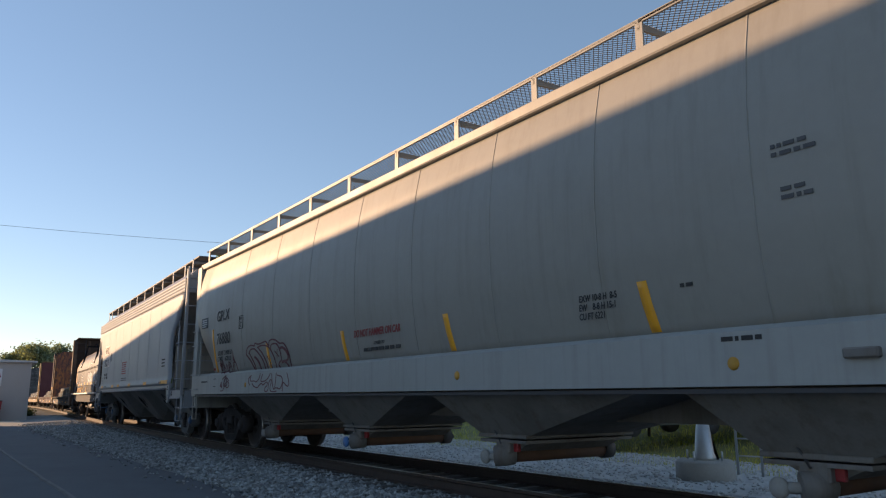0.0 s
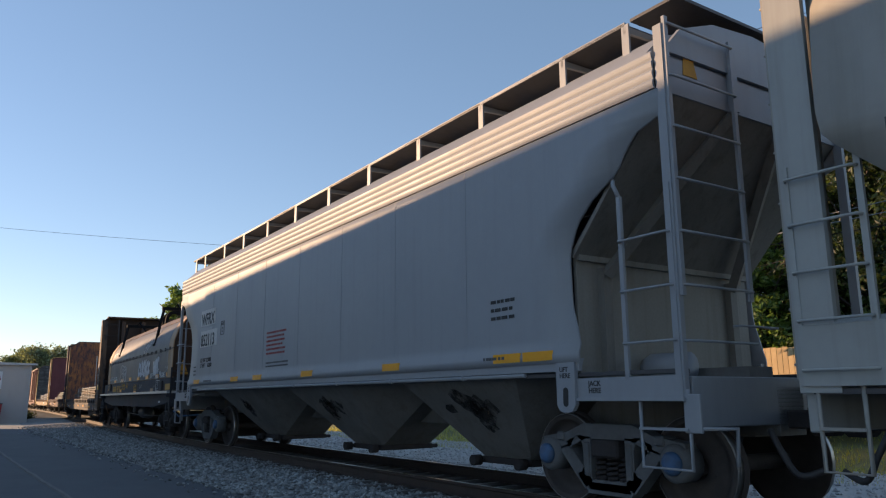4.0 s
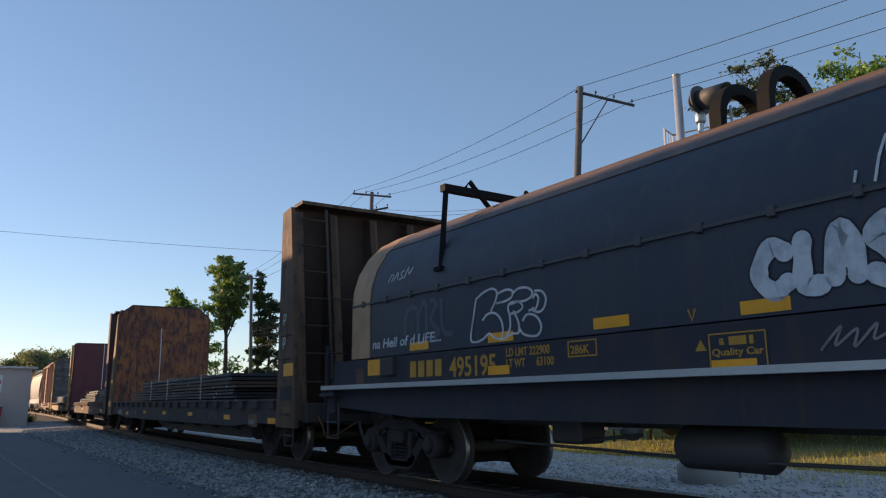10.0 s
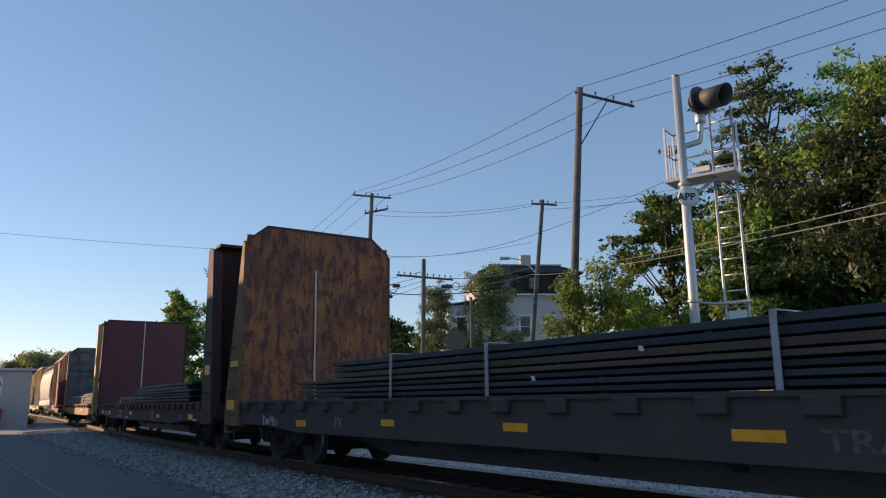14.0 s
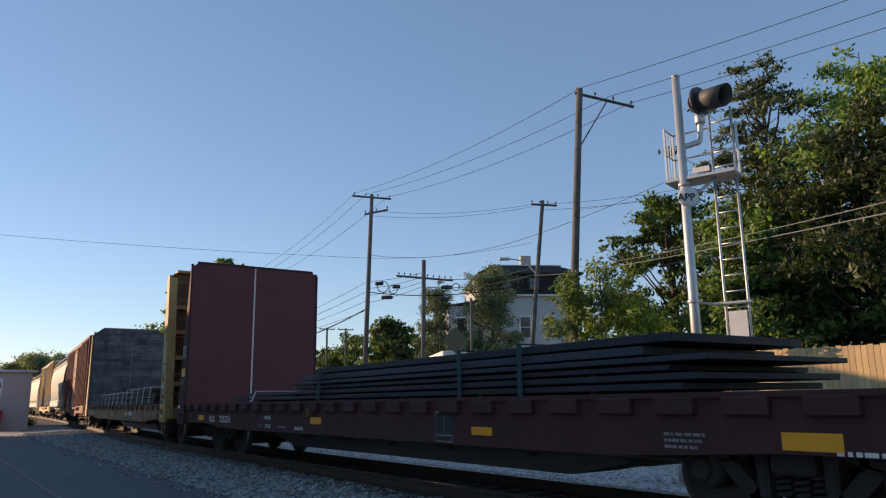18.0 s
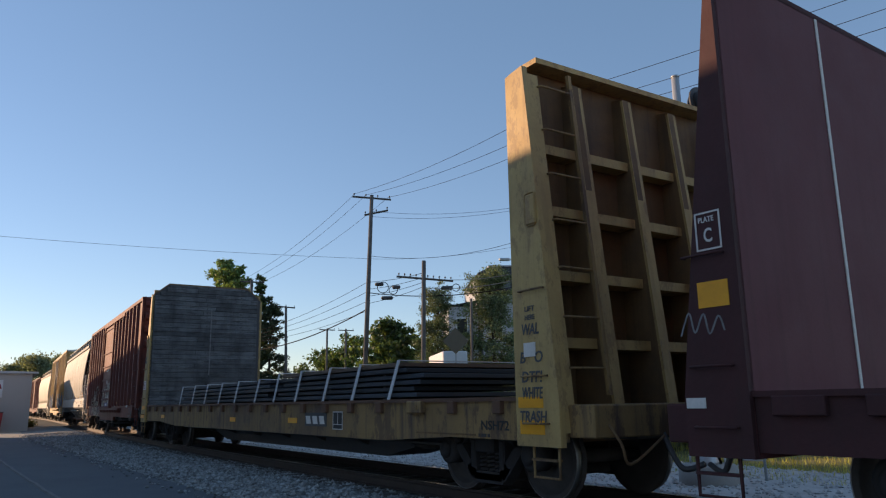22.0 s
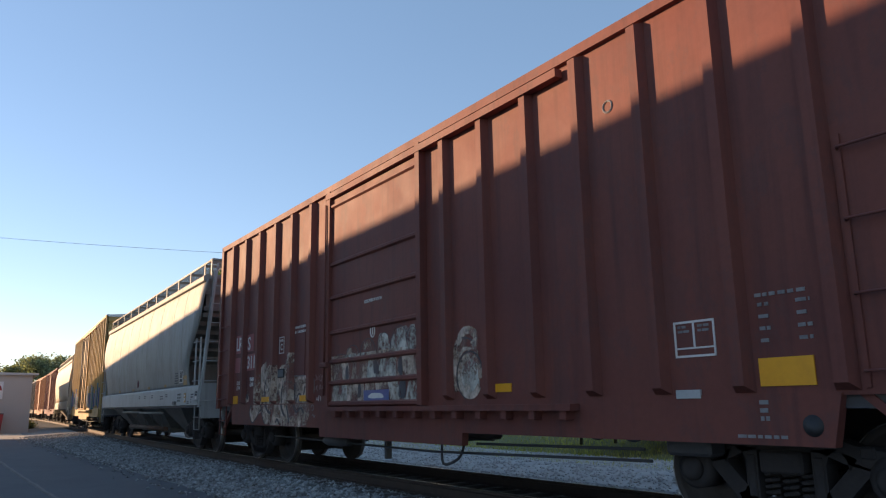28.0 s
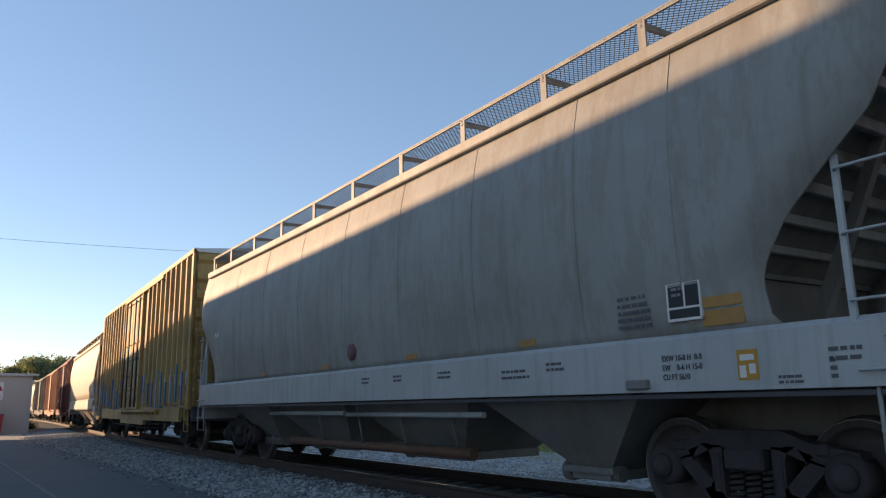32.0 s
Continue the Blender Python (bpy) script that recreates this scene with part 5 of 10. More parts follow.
letters("LD LMT  219800 LB\nLT WT     66200 LB", 0.145, X(18.04), 2.03, ya(1.9) + 0.02, M["ink"], car_a, fit=(1.0, 0.25))
letters("PLATE", 0.14, X(16.43), 2.71, ya(2.6) + 0.012, M["ink"], car_a, fit=(0.18, 0.055))
letters("C", 0.14, X(16.38), 2.61, ya(2.6) + 0.012, M["ink"], car_a, fit=(0.085, 0.12))
for z0, z1, x0, x1 in ((2.45, 2.463, 16.21, 16.47), (2.737, 2.75, 16.21, 16.47), (2.45, 2.75, 16.457, 16.47), (2.45, 2.75, 16.21, 16.223)):
    part("stencil_frame", Build().box(X(x0), X(x1), ya(2.6) - 0.02, ya(2.6) + 0.008, z0, z1), M["ink"], car_a)
letters("DO NOT HAMMER ON CAR", 0.20, X(10.84), 2.00, ya(1.95) + 0.012, M["ink_red"], car_a, fit=(1.49, 0.12))
letters("LEASED TO", 0.10, X(10.21), 1.79, ya(1.76) + 0.012, M["ink"], car_a, fit=(0.33, 0.05))
bars(X(10.58), 1.70, ya(1.67) + 0.012, 1.15, 1, 0.055, 0.02, M["ink"], car_a, 3)
letters("EXW 10-8 H  8-5\nEW    8-8 H 15-1\nCU FT 6221", 0.10, X(5.62), 1.99, ya(1.9) + 0.014, M["ink"], car_a, squeeze=0.75)
decal("placard", X(18.85), X(19.36), 2.66, 2.92, ya(2.8) + 0.006, M["ink_grey"], car_a, "dark stencil placard with pale lines")
bars(X(19.30), 2.88, ya(2.8) + 0.012, 0.40, 4, 0.03, 0.025, M["ink_white"], car_a, 8)
bars(X(3.25), 2.97, ya(2.9) + 0.008, 0.40, 2, 0.035, 0.035, M["ink_grey"], car_a, 4)
bars(X(3.20), 2.60, ya(2.55) + 0.008, 0.30, 2, 0.035, 0.035, M["ink_grey"], car_a, 5)
bars(X(3.9), 1.43, 1.605, 0.42, 1, 0.04, 0.03, M["ink"], car_a, 6)
bars(X(4.3), 1.95, ya(1.9) + 0.012, 0.2, 1, 0.035, 0.03, M["ink"], car_a, 7)
bars(X(19.3), 1.33, 1.604, 0.55, 1, 0.035, 0.03, M["ink_grey"], car_a, 9)
decal("rust_tag", X(18.42), X(18.54), 1.58, 1.68, ya(1.6) + 0.006, M["ink_red"], car_a, "small red placard")
part("side_bracket", Build().box(X(2.58), X(2.84), 1.58, 1.66, 1.20, 1.28, 0.012), M["hopper_dirty"], car_a, "small steel bracket on the sill")
for u in (16.0, 7.9, 3.8):
    part("gas_mark", Build().lathe([(0.0, 0.0), (0.058, 0.0), (0.058, 0.004), (0.0, 0.004)], (X(u), 1.599, 1.20), "y", 12), M["ink_yellow"], car_a, "faded yellow round mark")
# scrawled outlines on the side
for tri in (((17.98, 1.88), (17.90, 1.76), (17.84, 1.72), (17.86, 1.62), (17.96, 1.66)), ((16.98, 2.02), (16.92, 1.86), (16.82, 1.72), (16.90, 1.70), (16.98, 1.78)), ((17.65, 1.31), (17.76, 1.19), (17.56, 1.13))):
    part("spray_flame", Build().add([(X(u), (ya(z) if z > 1.5 else 1.6) + 0.011, z) for u, z in tri], [tuple(range(len(tri)))]), M["spray_red"], car_a, "solid dark red sprayed shape")
yy = lambda z: (ya(z) if z > 1.5 else 1.6) + 0.009
UPPER_A = [
    [(16.07, 1.86), (15.97, 1.99), (15.75, 2.04), (15.51, 2.02), (15.47, 2.07), (15.28, 2.04), (14.99, 2.06), (14.84, 2.07), (14.68, 1.98), (14.64, 2.06), (14.48, 2.09), (14.27, 2.06), (14.09, 1.99), (13.90, 1.98), (13.75, 1.88), (13.66, 1.74), (13.65, 1.62), (13.64, 1.47)],
    [(16.07, 1.86), (15.86, 1.73), (15.69, 1.56), (15.59, 1.47)], [(15.88, 1.90), (15.76, 1.78), (15.64, 1.65), (15.58, 1.49)], [(15.91, 1.87), (15.76, 1.95), (15.53, 1.95), (15.29, 1.84), (15.10, 1.69), (15.01, 1.48)],
    [(15.57, 1.79), (15.42, 1.72), (15.32, 1.60), (15.28, 1.50)], [(15.36, 1.97), (15.12, 2.00), (14.81, 1.98), (14.60, 1.89), (14.47, 1.75), (14.41, 1.58), (14.41, 1.46)], [(15.30, 1.96), (15.09, 1.84), (14.94, 1.68), (14.88, 1.51)],
    [(14.84, 1.78), (14.72, 1.66), (14.63, 1.49)], [(14.71, 1.78), (14.73, 1.50)], [(14.60, 1.90), (14.55, 1.98), (14.38, 2.00), (14.22, 1.97), (14.10, 1.84), (14.08, 1.71), (14.11, 1.65), (14.21, 1.62), (14.27, 1.57), (14.16, 1.46)],
    [(14.38, 1.85), (14.19, 1.73)], [(14.23, 1.89), (14.30, 1.71)], [(14.14, 1.88), (13.97, 1.90), (13.79, 1.83), (13.73, 1.73), (13.79, 1.65), (13.96, 1.63), (14.09, 1.62)], [(13.93, 1.61), (13.82, 1.57), (13.73, 1.48)]]
LOWER_A = [
    [(15.68, 1.37), (15.79, 1.32), (15.76, 1.22), (15.70, 1.19)], [(15.63, 1.40), (15.67, 1.28), (15.44, 1.27), (15.32, 1.25), (15.15, 1.32), (15.09, 1.43)], [(14.96, 1.40), (15.04, 1.26), (14.82, 1.26), (14.63, 1.32), (14.52, 1.41)],
    [(15.57, 1.22), (15.45, 1.16), (15.25, 1.13), (15.12, 1.18), (15.01, 1.21), (14.90, 1.18), (14.75, 1.23), (14.66, 1.22), (14.70, 1.16), (14.79, 1.12), (14.81, 1.06), (14.71, 1.04)], [(14.71, 1.04), (14.62, 1.08), (14.60, 1.19), (14.54, 1.26), (14.47, 1.28), (14.46, 1.21), (14.51, 1.11), (14.45, 1.05), (14.29, 1.04), (14.16, 1.05)],
    [(14.44, 1.41), (14.41, 1.26), (14.36, 1.15), (14.30, 1.09), (14.25, 1.12), (14.19, 1.41)], [(14.25, 1.11), (14.12, 1.11), (14.00, 1.09), (13.91, 1.14), (13.86, 1.24), (13.89, 1.31), (13.98, 1.34), (14.15, 1.36)], [(13.65, 1.40), (13.58, 1.30), (13.53, 1.20), (13.57, 1.14), (13.68, 1.16), (13.79, 1.21), (13.85, 1.19), (13.85, 1.04)]]
for k_, pts in enumerate(UPPER_A + LOWER_A):
    ribbon(curl([(X(u), z) for u, z in pts]), 0.052 if k_ in (4, 12) else (0.020 if k_ in (7, 8, 10, 11) else (0.032 if k_ < 14 else 0.022)), (lambda z: ya(max(z, 1.49)) + 0.010) if k_ < 14 else 1.607, M["spray_red"], car_a)

SC2 = lambda pts: [(X(18.0) - p[0], 1.5 + p[1]) for p in pts]
for pts in ([(0.0, 0.25), (0.1, 0.05), (0.25, 0.3), (0.3, 0.0), (0.5, 0.2), (0.55, -0.02), (0.75, 0.22), (0.9, 0.0), (1.05, 0.2)], [(0.4, -0.15), (0.6, -0.1), (0.5, -0.3), (0.75, -0.28), (0.7, -0.12), (0.9, -0.2)], [(0.53, -0.11), (0.68, -0.08), (0.55, -0.25), (0.77, -0.35), (0.91, -0.28), (0.73, -0.21), (0.48, -0.40), (0.30, -0.42)], [(0.15, 0.05), (0.22, 0.22), (0.35, 0.1), (0.3, 0.2)], [(0.6, 0.02), (0.66, 0.24), (0.8, 0.18), (0.66, 0.1)], [(0.95, 0.02), (0.98, 0.2), (1.15, 0.22), (1.25, 0.0)]):
    ribbon(curl(SC2(pts)), 0.022, yy, M["spray_red"], car_a)
for z in (1.18, 1.36):
    part("stencil_frame", Build().box(X(18.32), X(18.12), 1.59, 1.604, z, z + 0.014), M["ink"], car_a)

car_b, half_b, uc_b, yb = hopper("hopper_car", "cool white flat-side covered hopper car with ribbed upper band", 21.25, 38.9, 1.48, M["hopper_blue"], [(1.30, 1.64), (1.44, 1.64), (1.49, 1.60), (3.9, 1.60)],
    [(1.30, 1.29), (1.51, 1.30), (1.9, 1.40), (2.46, 1.41), (2.75, 1.29), (3.0, 1.02), (3.13, 0.76), (3.21, 0.65), (3.37, 0.56), (3.55, 0.37), (3.62, 0.10), (3.9, 0.08)], (1.0, 1.32),
    [(26.64, 23.85, 23.3, 25.72, 24.72), (31.22, 28.43, 26.70, 29.80, 28.80), (35.96, 33.17, 31.30, 34.45, 33.45)],
    [21.95, 22.95, 24.6, 26.24, 27.88, 29.52, 31.16, 32.8, 34.44, 35.95, 37.7, 38.6], (4.5, 4.92), True, board="dark", fascia=(3.91, 4.30), under="hopper_dust", steel="truck_grey", cap="bearing_blue", post_y=1.32, sill_y=1.62, roof_top=4.86, ends=(0.07, 3.88, 1.42, 2.44), skirt=1.21)
X = lambda u: u - uc_b
for i in range(7):
    part("weld_seam", Build().box(X(24.6 + i * 1.85) - 0.006, X(24.6 + i * 1.85) + 0.006, 1.59, 1.604, 1.5, 3.9), M["hopper_blue"], car_b)
for u, z, body, w in ((36.72, 3.20, "WFRX", 1.24), (36.70, 2.66, "852113", 1.42)):
    decal("number_patch", X(u - w), X(u), z - 0.40, z + 0.02, 1.602, M["ink_white"], car_b, "white patch behind the lettering")
    letters(body, 0.42, X(u - 0.07), z - 0.03, 1.609, M["ink"], car_b, shear=0.0, squeeze=0.92)
letters("LD LMT 223800\nLT WT      62200", 0.155, X(36.60), 1.98, 1.606, M["ink"], car_b, fit=(0.98, 0.24))
letters("PLATE", 0.1, X(34.96), 2.77, 1.606, M["ink_grey"], car_b, fit=(0.20, 0.06))
letters("C", 0.1, X(34.90), 2.67, 1.606, M["ink"], car_b, fit=(0.085, 0.13))
for z0, z1, x0, x1 in ((2.48, 2.495, 34.73, 35.0), (2.80, 2.815, 34.73, 35.0), (2.48, 2.81, 34.985, 35.0), (2.48, 2.81, 34.73, 34.745)):
    part("stencil_frame", Build().box(X(x0), X(x1), 1.59, 1.605, z0, z1), M["ink"], car_b)
bars(X(31.8), 2.30, 1.604, 1.15, 6, 0.04, 0.045, M["ink_red"], car_b, 11)
bars(X(31.8), 1.68, 1.604, 1.3, 2, 0.03, 0.04, M["ink_grey"], car_b, 12)
bars(X(24.08), 2.10, 1.604, 0.48, 3, 0.04, 0.06, M["ink"], car_b, 13)
bars(X(36.1), 1.41, 1.645, 0.8, 1, 0.035, 0.03, M["ink_grey"], car_b, 14)
bars(X(24.2), 1.41, 1.645, 0.5, 1, 0.035, 0.03, M["ink_grey"], car_b, 15)
for z in (1.56, 1.66, 1.76):
    bars(X(37.2), z + 0.03, 1.604, 0.2, 1, 0.03, 0.03, M["ink_grey"], car_b, 16)
reflectors(car_b, [X(23.2), X(23.75), X(26.5), X(29.6), X(32.2), X(33.7), X(36.75)], 1.335, 1.44, 1.643, 0.5)
rngs = random.Random(9)
for soot_u, soot_n in ((34.3, 6), (29.75, 9), (25.15, 12)):
    for k_ in range(soot_n):
        su, sz, sw = soot_u + rngs.gauss(0, 0.16), 0.80 + rngs.gauss(0, 0.10), rngs.uniform(0.10, 0.24)
        rim = [(X(su) + sw * math.cos(a_) * (1 + 0.3 * math.sin(3 * a_ + k_)), sz + 0.7 * sw * math.sin(a_) * (1 + 0.3 * math.sin(2 * a_ + k_))) for a_ in np.linspace(0, 2 * math.pi, 13)[:-1]]
        part("soot_patch", Build().add([(x_, 1.45 - (1.23 - z_) * 0.97 / 1.13 + 0.012 + 0.001 * k_, z_) for x_, z_ in rim], [tuple(range(12))]), M["soot"], car_b, "black sooty stain")

PROFILE_H = [(1.5, 1.54), (1.8, 1.58), (2.3, 1.63), (2.9, 1.64), (3.4, 1.62), (3.9, 1.56), (4.34, 1.46)]
INSET_H = [(1.48, 1.10), (1.60, 1.21), (1.86, 1.24), (2.04, 1.18), (2.36, 0.95), (2.75, 0.53), (3.04, 0.20), (3.37, 0.02), (4.4, 0.0)]


def posts_between(a, b, step):
    n = max(2, int(round((b - a) / step)) + 1)
    return list(np.linspace(b, a, n))


car_h, half_h, uc_h, yh = hopper("hopper_car", "weathered grey curved-side covered hopper car with rusty spots", 140.85, 158.35, 1.9, M["hopper_old"], PROFILE_H, INSET_H, (1.0, 1.5),
    [(143.6, 146.4, 144.75, 145.25, 0.14), (146.5, 150.1, 147.6, 149.0, 0.22), (150.2, 153.8, 151.2, 152.6, 0.22), (153.9, 156.2, 154.6, 155.5, 0.2)],
    [140.95, 141.65, 143.3, 144.86, 146.58, 148.3, 150.0, 151.7, 153.4, 155.1, 156.8, 158.2], (4.42, 4.86), True, seams=[142.9, 144.2, 146.1, 148.0, 149.9, 151.8, 153.7, 155.6], roof_top=4.6, wide_post=0.13, under="hopper_dust", trim=M["trim_grey"])
X = lambda u: u - uc_h
decal("data_panel", X(142.72), X(143.06), 1.64, 1.99, yh(1.8) + 0.012, M["ink"], car_h, "black data panel with a white border")
for z0, z1, x0, x1 in ((1.63, 1.655, 142.70, 143.08), (1.975, 2.0, 142.70, 143.08), (1.63, 2.0, 143.06, 143.08), (1.63, 2.0, 142.70, 142.72), (1.74, 1.76, 142.72, 143.06), (1.76, 1.98, 142.87, 142.89)):
    part("stencil_frame", Build().box(X(x0), X(x1), yh(1.8) - 0.02, yh(1.8) + 0.018, z0, z1), M["ink_white"], car_h)
bars(X(143.02), 1.94, yh(1.8) + 0.018, 0.10, 2, 0.025, 0.03, M["ink_faded"], car_h, 20)
bars(X(143.7), 1.93, yh(1.8) + 0.012, 0.42, 5, 0.035, 0.035, M["ink_grey"], car_h, 21)
for k_, row in enumerate(("EXW 10-8 H  8-9", "EW    8-6 H 15-0", "CU FT 5610")):
    letters(row, 0.11, X(143.18), 1.33 - 0.085 * k_, 1.606, M["ink_grey"], car_h, fit=(0.44 if k_ < 2 else 0.30, 0.055))
decal("yellow_placard", X(142.2), X(142.39), 1.08, 1.33, 1.604, M["ink_yellow"], car_h, "small square yellow placard")
for dx, dz, wx, wz in ((0.03, 0.16, 0.13, 0.05), (0.02, 0.05, 0.06, 0.08), (0.11, 0.02, 0.06, 0.10)):
    part("placard_spot", Build().box(X(142.2) + dx, X(142.2) + dx + wx, 1.6, 1.610, 1.08 + dz, 1.08 + dz + wz), M["ink_white"], car_h)
letters("2 INCH TREAD\nGOOD SHOES", 0.07, X(141.18), 1.355, 1.606, M["ink_grey"], car_h, fit=(0.25, 0.115))
decal("white_patch", X(141.0), X(141.14), 1.15, 1.225, 1.604, M["ink_white"], car_h, "small white paper label")
bars(X(142.03), 1.105, 1.604, 0.22, 2, 0.022, 0.02, M["ink_grey"], car_h, 31)
bars(X(141.60), 1.22, 1.604, 0.05, 3, 0.03, 0.03, M["ink_grey"], car_h, 32)
for u, w in ((142.3, 0.42), (145.0, 0.3), (147.6, 0.3), (150.5, 0.3), (153.6, 0.3)):
    decal("faded_reflector", X(u), X(u + w), 1.56, 1.70 if w > 0.4 else 1.64, yh(1.6) + 0.01, M["reflector_old"], car_h, "faded rusty yellow strip")
decal("faded_reflector", X(142.3), X(142.72), 1.72, 1.84, yh(1.7) + 0.012, M["reflector_old"], car_h, "faded rusty yellow strip")
part("round_mark", Build().lathe([(0.0, 0.0), (0.15, 0.0), (0.15, 0.008), (0.0, 0.008)], (X(149.6), yh(1.8) + 0.004, 1.80), "y", 16), M["maroon"], car_h, "dark red round mark")
letters("PLW", 0.16, X(157.0), 2.75, yh(2.6) + 0.008, M["ink_white"], car_h)
for u in (144.8, 147.0, 148.2, 149.2):
    bars(X(u), 1.35, 1.604, 0.3, 2, 0.03, 0.03, M["ink_grey"], car_h, int(u))
for u, w in ((141.6, 0.25), (145.6, 0.5)):
    bars(X(u), 1.3, 1.604, w, 2, 0.03, 0.04, M["ink_grey"], car_h, int(u) + 1)
part("side_bracket", Build().box(X(143.35), X(143.61), 1.58, 1.66, 1.03, 1.12, 0.012), M["hopper_dirty"], car_h, "small steel bracket on the sill")
for x0, x1, z in ((146.3, 150.2, 0.78), (150.3, 153.8, 0.80)):
    part("side_pipe", Build().tube([(X(x0), 1.36, z), (X(x1), 1.36, z)], 0.04, 10), M["trim_pale"], car_h, "long grey pipe under the sill")
part("discharge_pipe", Build().tube([(X(146.9), 1.10, 0.26), (X(153.2), 1.10, 0.26)], 0.075, 12), M["pipe_rust"], car_h, "thick discharge pipe along the bays")
for u in (147.2, 148.6, 150.0, 151.6):
    part("pipe_hanger", Build().tube([(X(u), 1.3, 0.98), (X(u), 1.15, 0.3)], 0.02, 6), M["hopper_dirty"], car_h)

# the coil car
car_c, half_c = new_car("coil_car", "dark navy coil car with rounded hood, tan bands and graffiti", "coil car", 40.15, 54.7, 1.9, "truck_steel")
uc_c = 47.425
X = lambda u: u - uc_c


hood_prof = [(1.36, 1.62), (1.36, 2.50), (1.34, 2.75), (1.24, 3.06), (1.05, 3.37), (0.80, 3.61), (0.46, 3.80), (0.0, 3.87)]
hood_prof = hood_prof + [(-a, b) for a, b in hood_prof[-2::-1]]
hx0, hx1 = X(40.55), X(53.9)


def hood_piece(name, xa, xb, grow, mat, label=""):
    b = Build()
    prof = [(y * (1 + grow / 1.36), z + (grow if z > 2 else 0)) for y, z in hood_prof]
    n = len(prof)
    xs_ = np.linspace(xa, xb, 5)
    b.add([(x, y, z) for x in xs_ for y, z in prof], [(i * n + j, i * n + j + 1, (i + 1) * n + j + 1, (i + 1) * n + j) for i in range(4) for j in range(n - 1)], True)
    k = len(b.v)
    b.add([(x, y, z) for x in (xa, xb) for y, z in prof], [tuple(range(n)), tuple(range(2 * n - 1, n - 1, -1))])
    return part(name, b, mat, car_c, label)


hood_piece("hood", hx0 + 0.01, hx1 - 0.01, 0.0, M["coil"])
hood_piece("hood_band", hx0, hx0 + 0.62, 0.012, M["coil_tan"], "faded tan band round the hood end")
hood_piece("hood_band", hx1 - 0.62, hx1, 0.012, M["coil_tan"], "faded tan band round the hood end")
# upper hood in a browner colour that stands partly for sunlight on the navy
fade = [(1.0, 3.43), (0.80, 3.61), (0.46, 3.80), (0.0, 3.87), (-0.46, 3.80), (-0.80, 3.61), (-1.0, 3.43)]
part("hood_top", Build().prism([(y * 1.004, z + 0.006) for y, z in fade] + [(y * 0.96, z - 0.05) for y, z in fade[::-1]], hx0 + 0.625, hx1 - 0.625, "x"), M["coil_sun_rust"], car_c, "rusty brown upper hood with sunlight in its colour")
part("hood_end", Build().prism([(y * 0.99, z) for y, z in hood_prof], hx0 - 0.02, hx0 - 0.005, "x"), M["hood_end"], car_c, "dark rust brown hood end")
part("hood_end", Build().prism([(y * 0.99, z) for y, z in hood_prof], hx1 + 0.005, hx1 + 0.02, "x"), M["coil"], car_c)
part("hood_crown", Build().prism([(0.62, 3.70), (0.62, 3.73), (0.40, 3.84), (0.0, 3.895), (-0.40, 3.84), (-0.62, 3.73), (-0.62, 3.70)], hx0 + 0.62, hx1 - 0.62, "x"), M["coil_top"], car_c, "rusty brown strip along the hood's crown")
part("hood_seam", Build().box(hx0, hx1, 1.345, 1.385, 2.49, 2.525), M["black"], car_c)
for i in range(18):
    x = hx0 + 0.4 + i * (hx1 - hx0 - 0.8) / 17
    part("seam_clip", Build().box(x - 0.04, x + 0.04, 1.35, 1.40, 2.46, 2.56, 0.008), M["black"], car_c)
    if 1 < i < 16:
        part("crown_cleat", Build().prism([(x - 0.08, 3.85), (x + 0.08, 3.85), (x, 3.99)], -0.03, 0.03), M["black"], car_c)
decal("white_plate", X(41.85), X(42.1), 0.84, 0.90, 1.404, M["white"], car_c, "small white plate on the girder")
decal("worn_reflector", X(43.16), X(43.63), 1.20, 1.31, 1.404, M["coil_tan"], car_c, "rusty worn reflective strip")
part("jack_bracket", Build().box(X(41.55), X(42.0), 1.38, 1.46, 1.22, 1.52, 0.01), M["brown"], car_c, "brown steel bracket")
for uu_ in (43.78, 51.28):
    fr = Build()
    for s in (1, -1):
        fr.tube([(X(uu_) + 0.02, s * 1.30, 2.80), (X(uu_) + 0.25, s * 1.04, 4.08)], 0.05, 4)
        fr.box(X(uu_) - 0.08, X(uu_) + 0.10, *sorted((s * 1.26, s * 1.38)), 2.76, 2.82)
        fr.tube([(X(uu_) + 0.1, s * 0.2, 3.72), (X(uu_) + 0.27, s * 0.58, 4.28), (X(uu_) + 0.27, s * 0.7, 4.10)], 0.04, 6)
    fr.box(X(uu_) + 0.19, X(uu_) + 0.32, -1.10, 1.10, 4.04, 4.15)
    part("lifting_bracket", fr, M["coil_black"], car_c, "black steel lifting frame on the hood")
for dx in (-0.37, 0.2):
    arc = np.linspace(0, math.pi, 15)
    ring = [(0.48 * math.cos(a), 3.74 + 0.64 * max(0, math.sin(a)) ** 0.6) for a in arc] + [(0.37 * math.cos(a), 3.74 + 0.52 * max(0, math.sin(a)) ** 0.6) for a in arc[::-1]]
    part("lifting_hoop", Build().prism(ring, X(47.0) + dx - 0.07, X(47.0) + dx + 0.07, "x"), M["coil_black"], car_c, "black arched lifting lug")
part("trough_side", Build().box(X(40.3), X(54.5), 1.30, 1.40, 1.15, 1.60).box(X(40.3), X(54.5), -1.40, -1.30, 1.15, 1.60), M["navy_dark"], car_c)
part("side_ledge", Build().box(X(40.15), X(54.7), 1.2, 1.56, 1.13, 1.20).box(X(40.15), X(54.7), -1.56, -1.2, 1.13, 1.20), M["galv"], car_c, "pale worn edge of the side ledge")
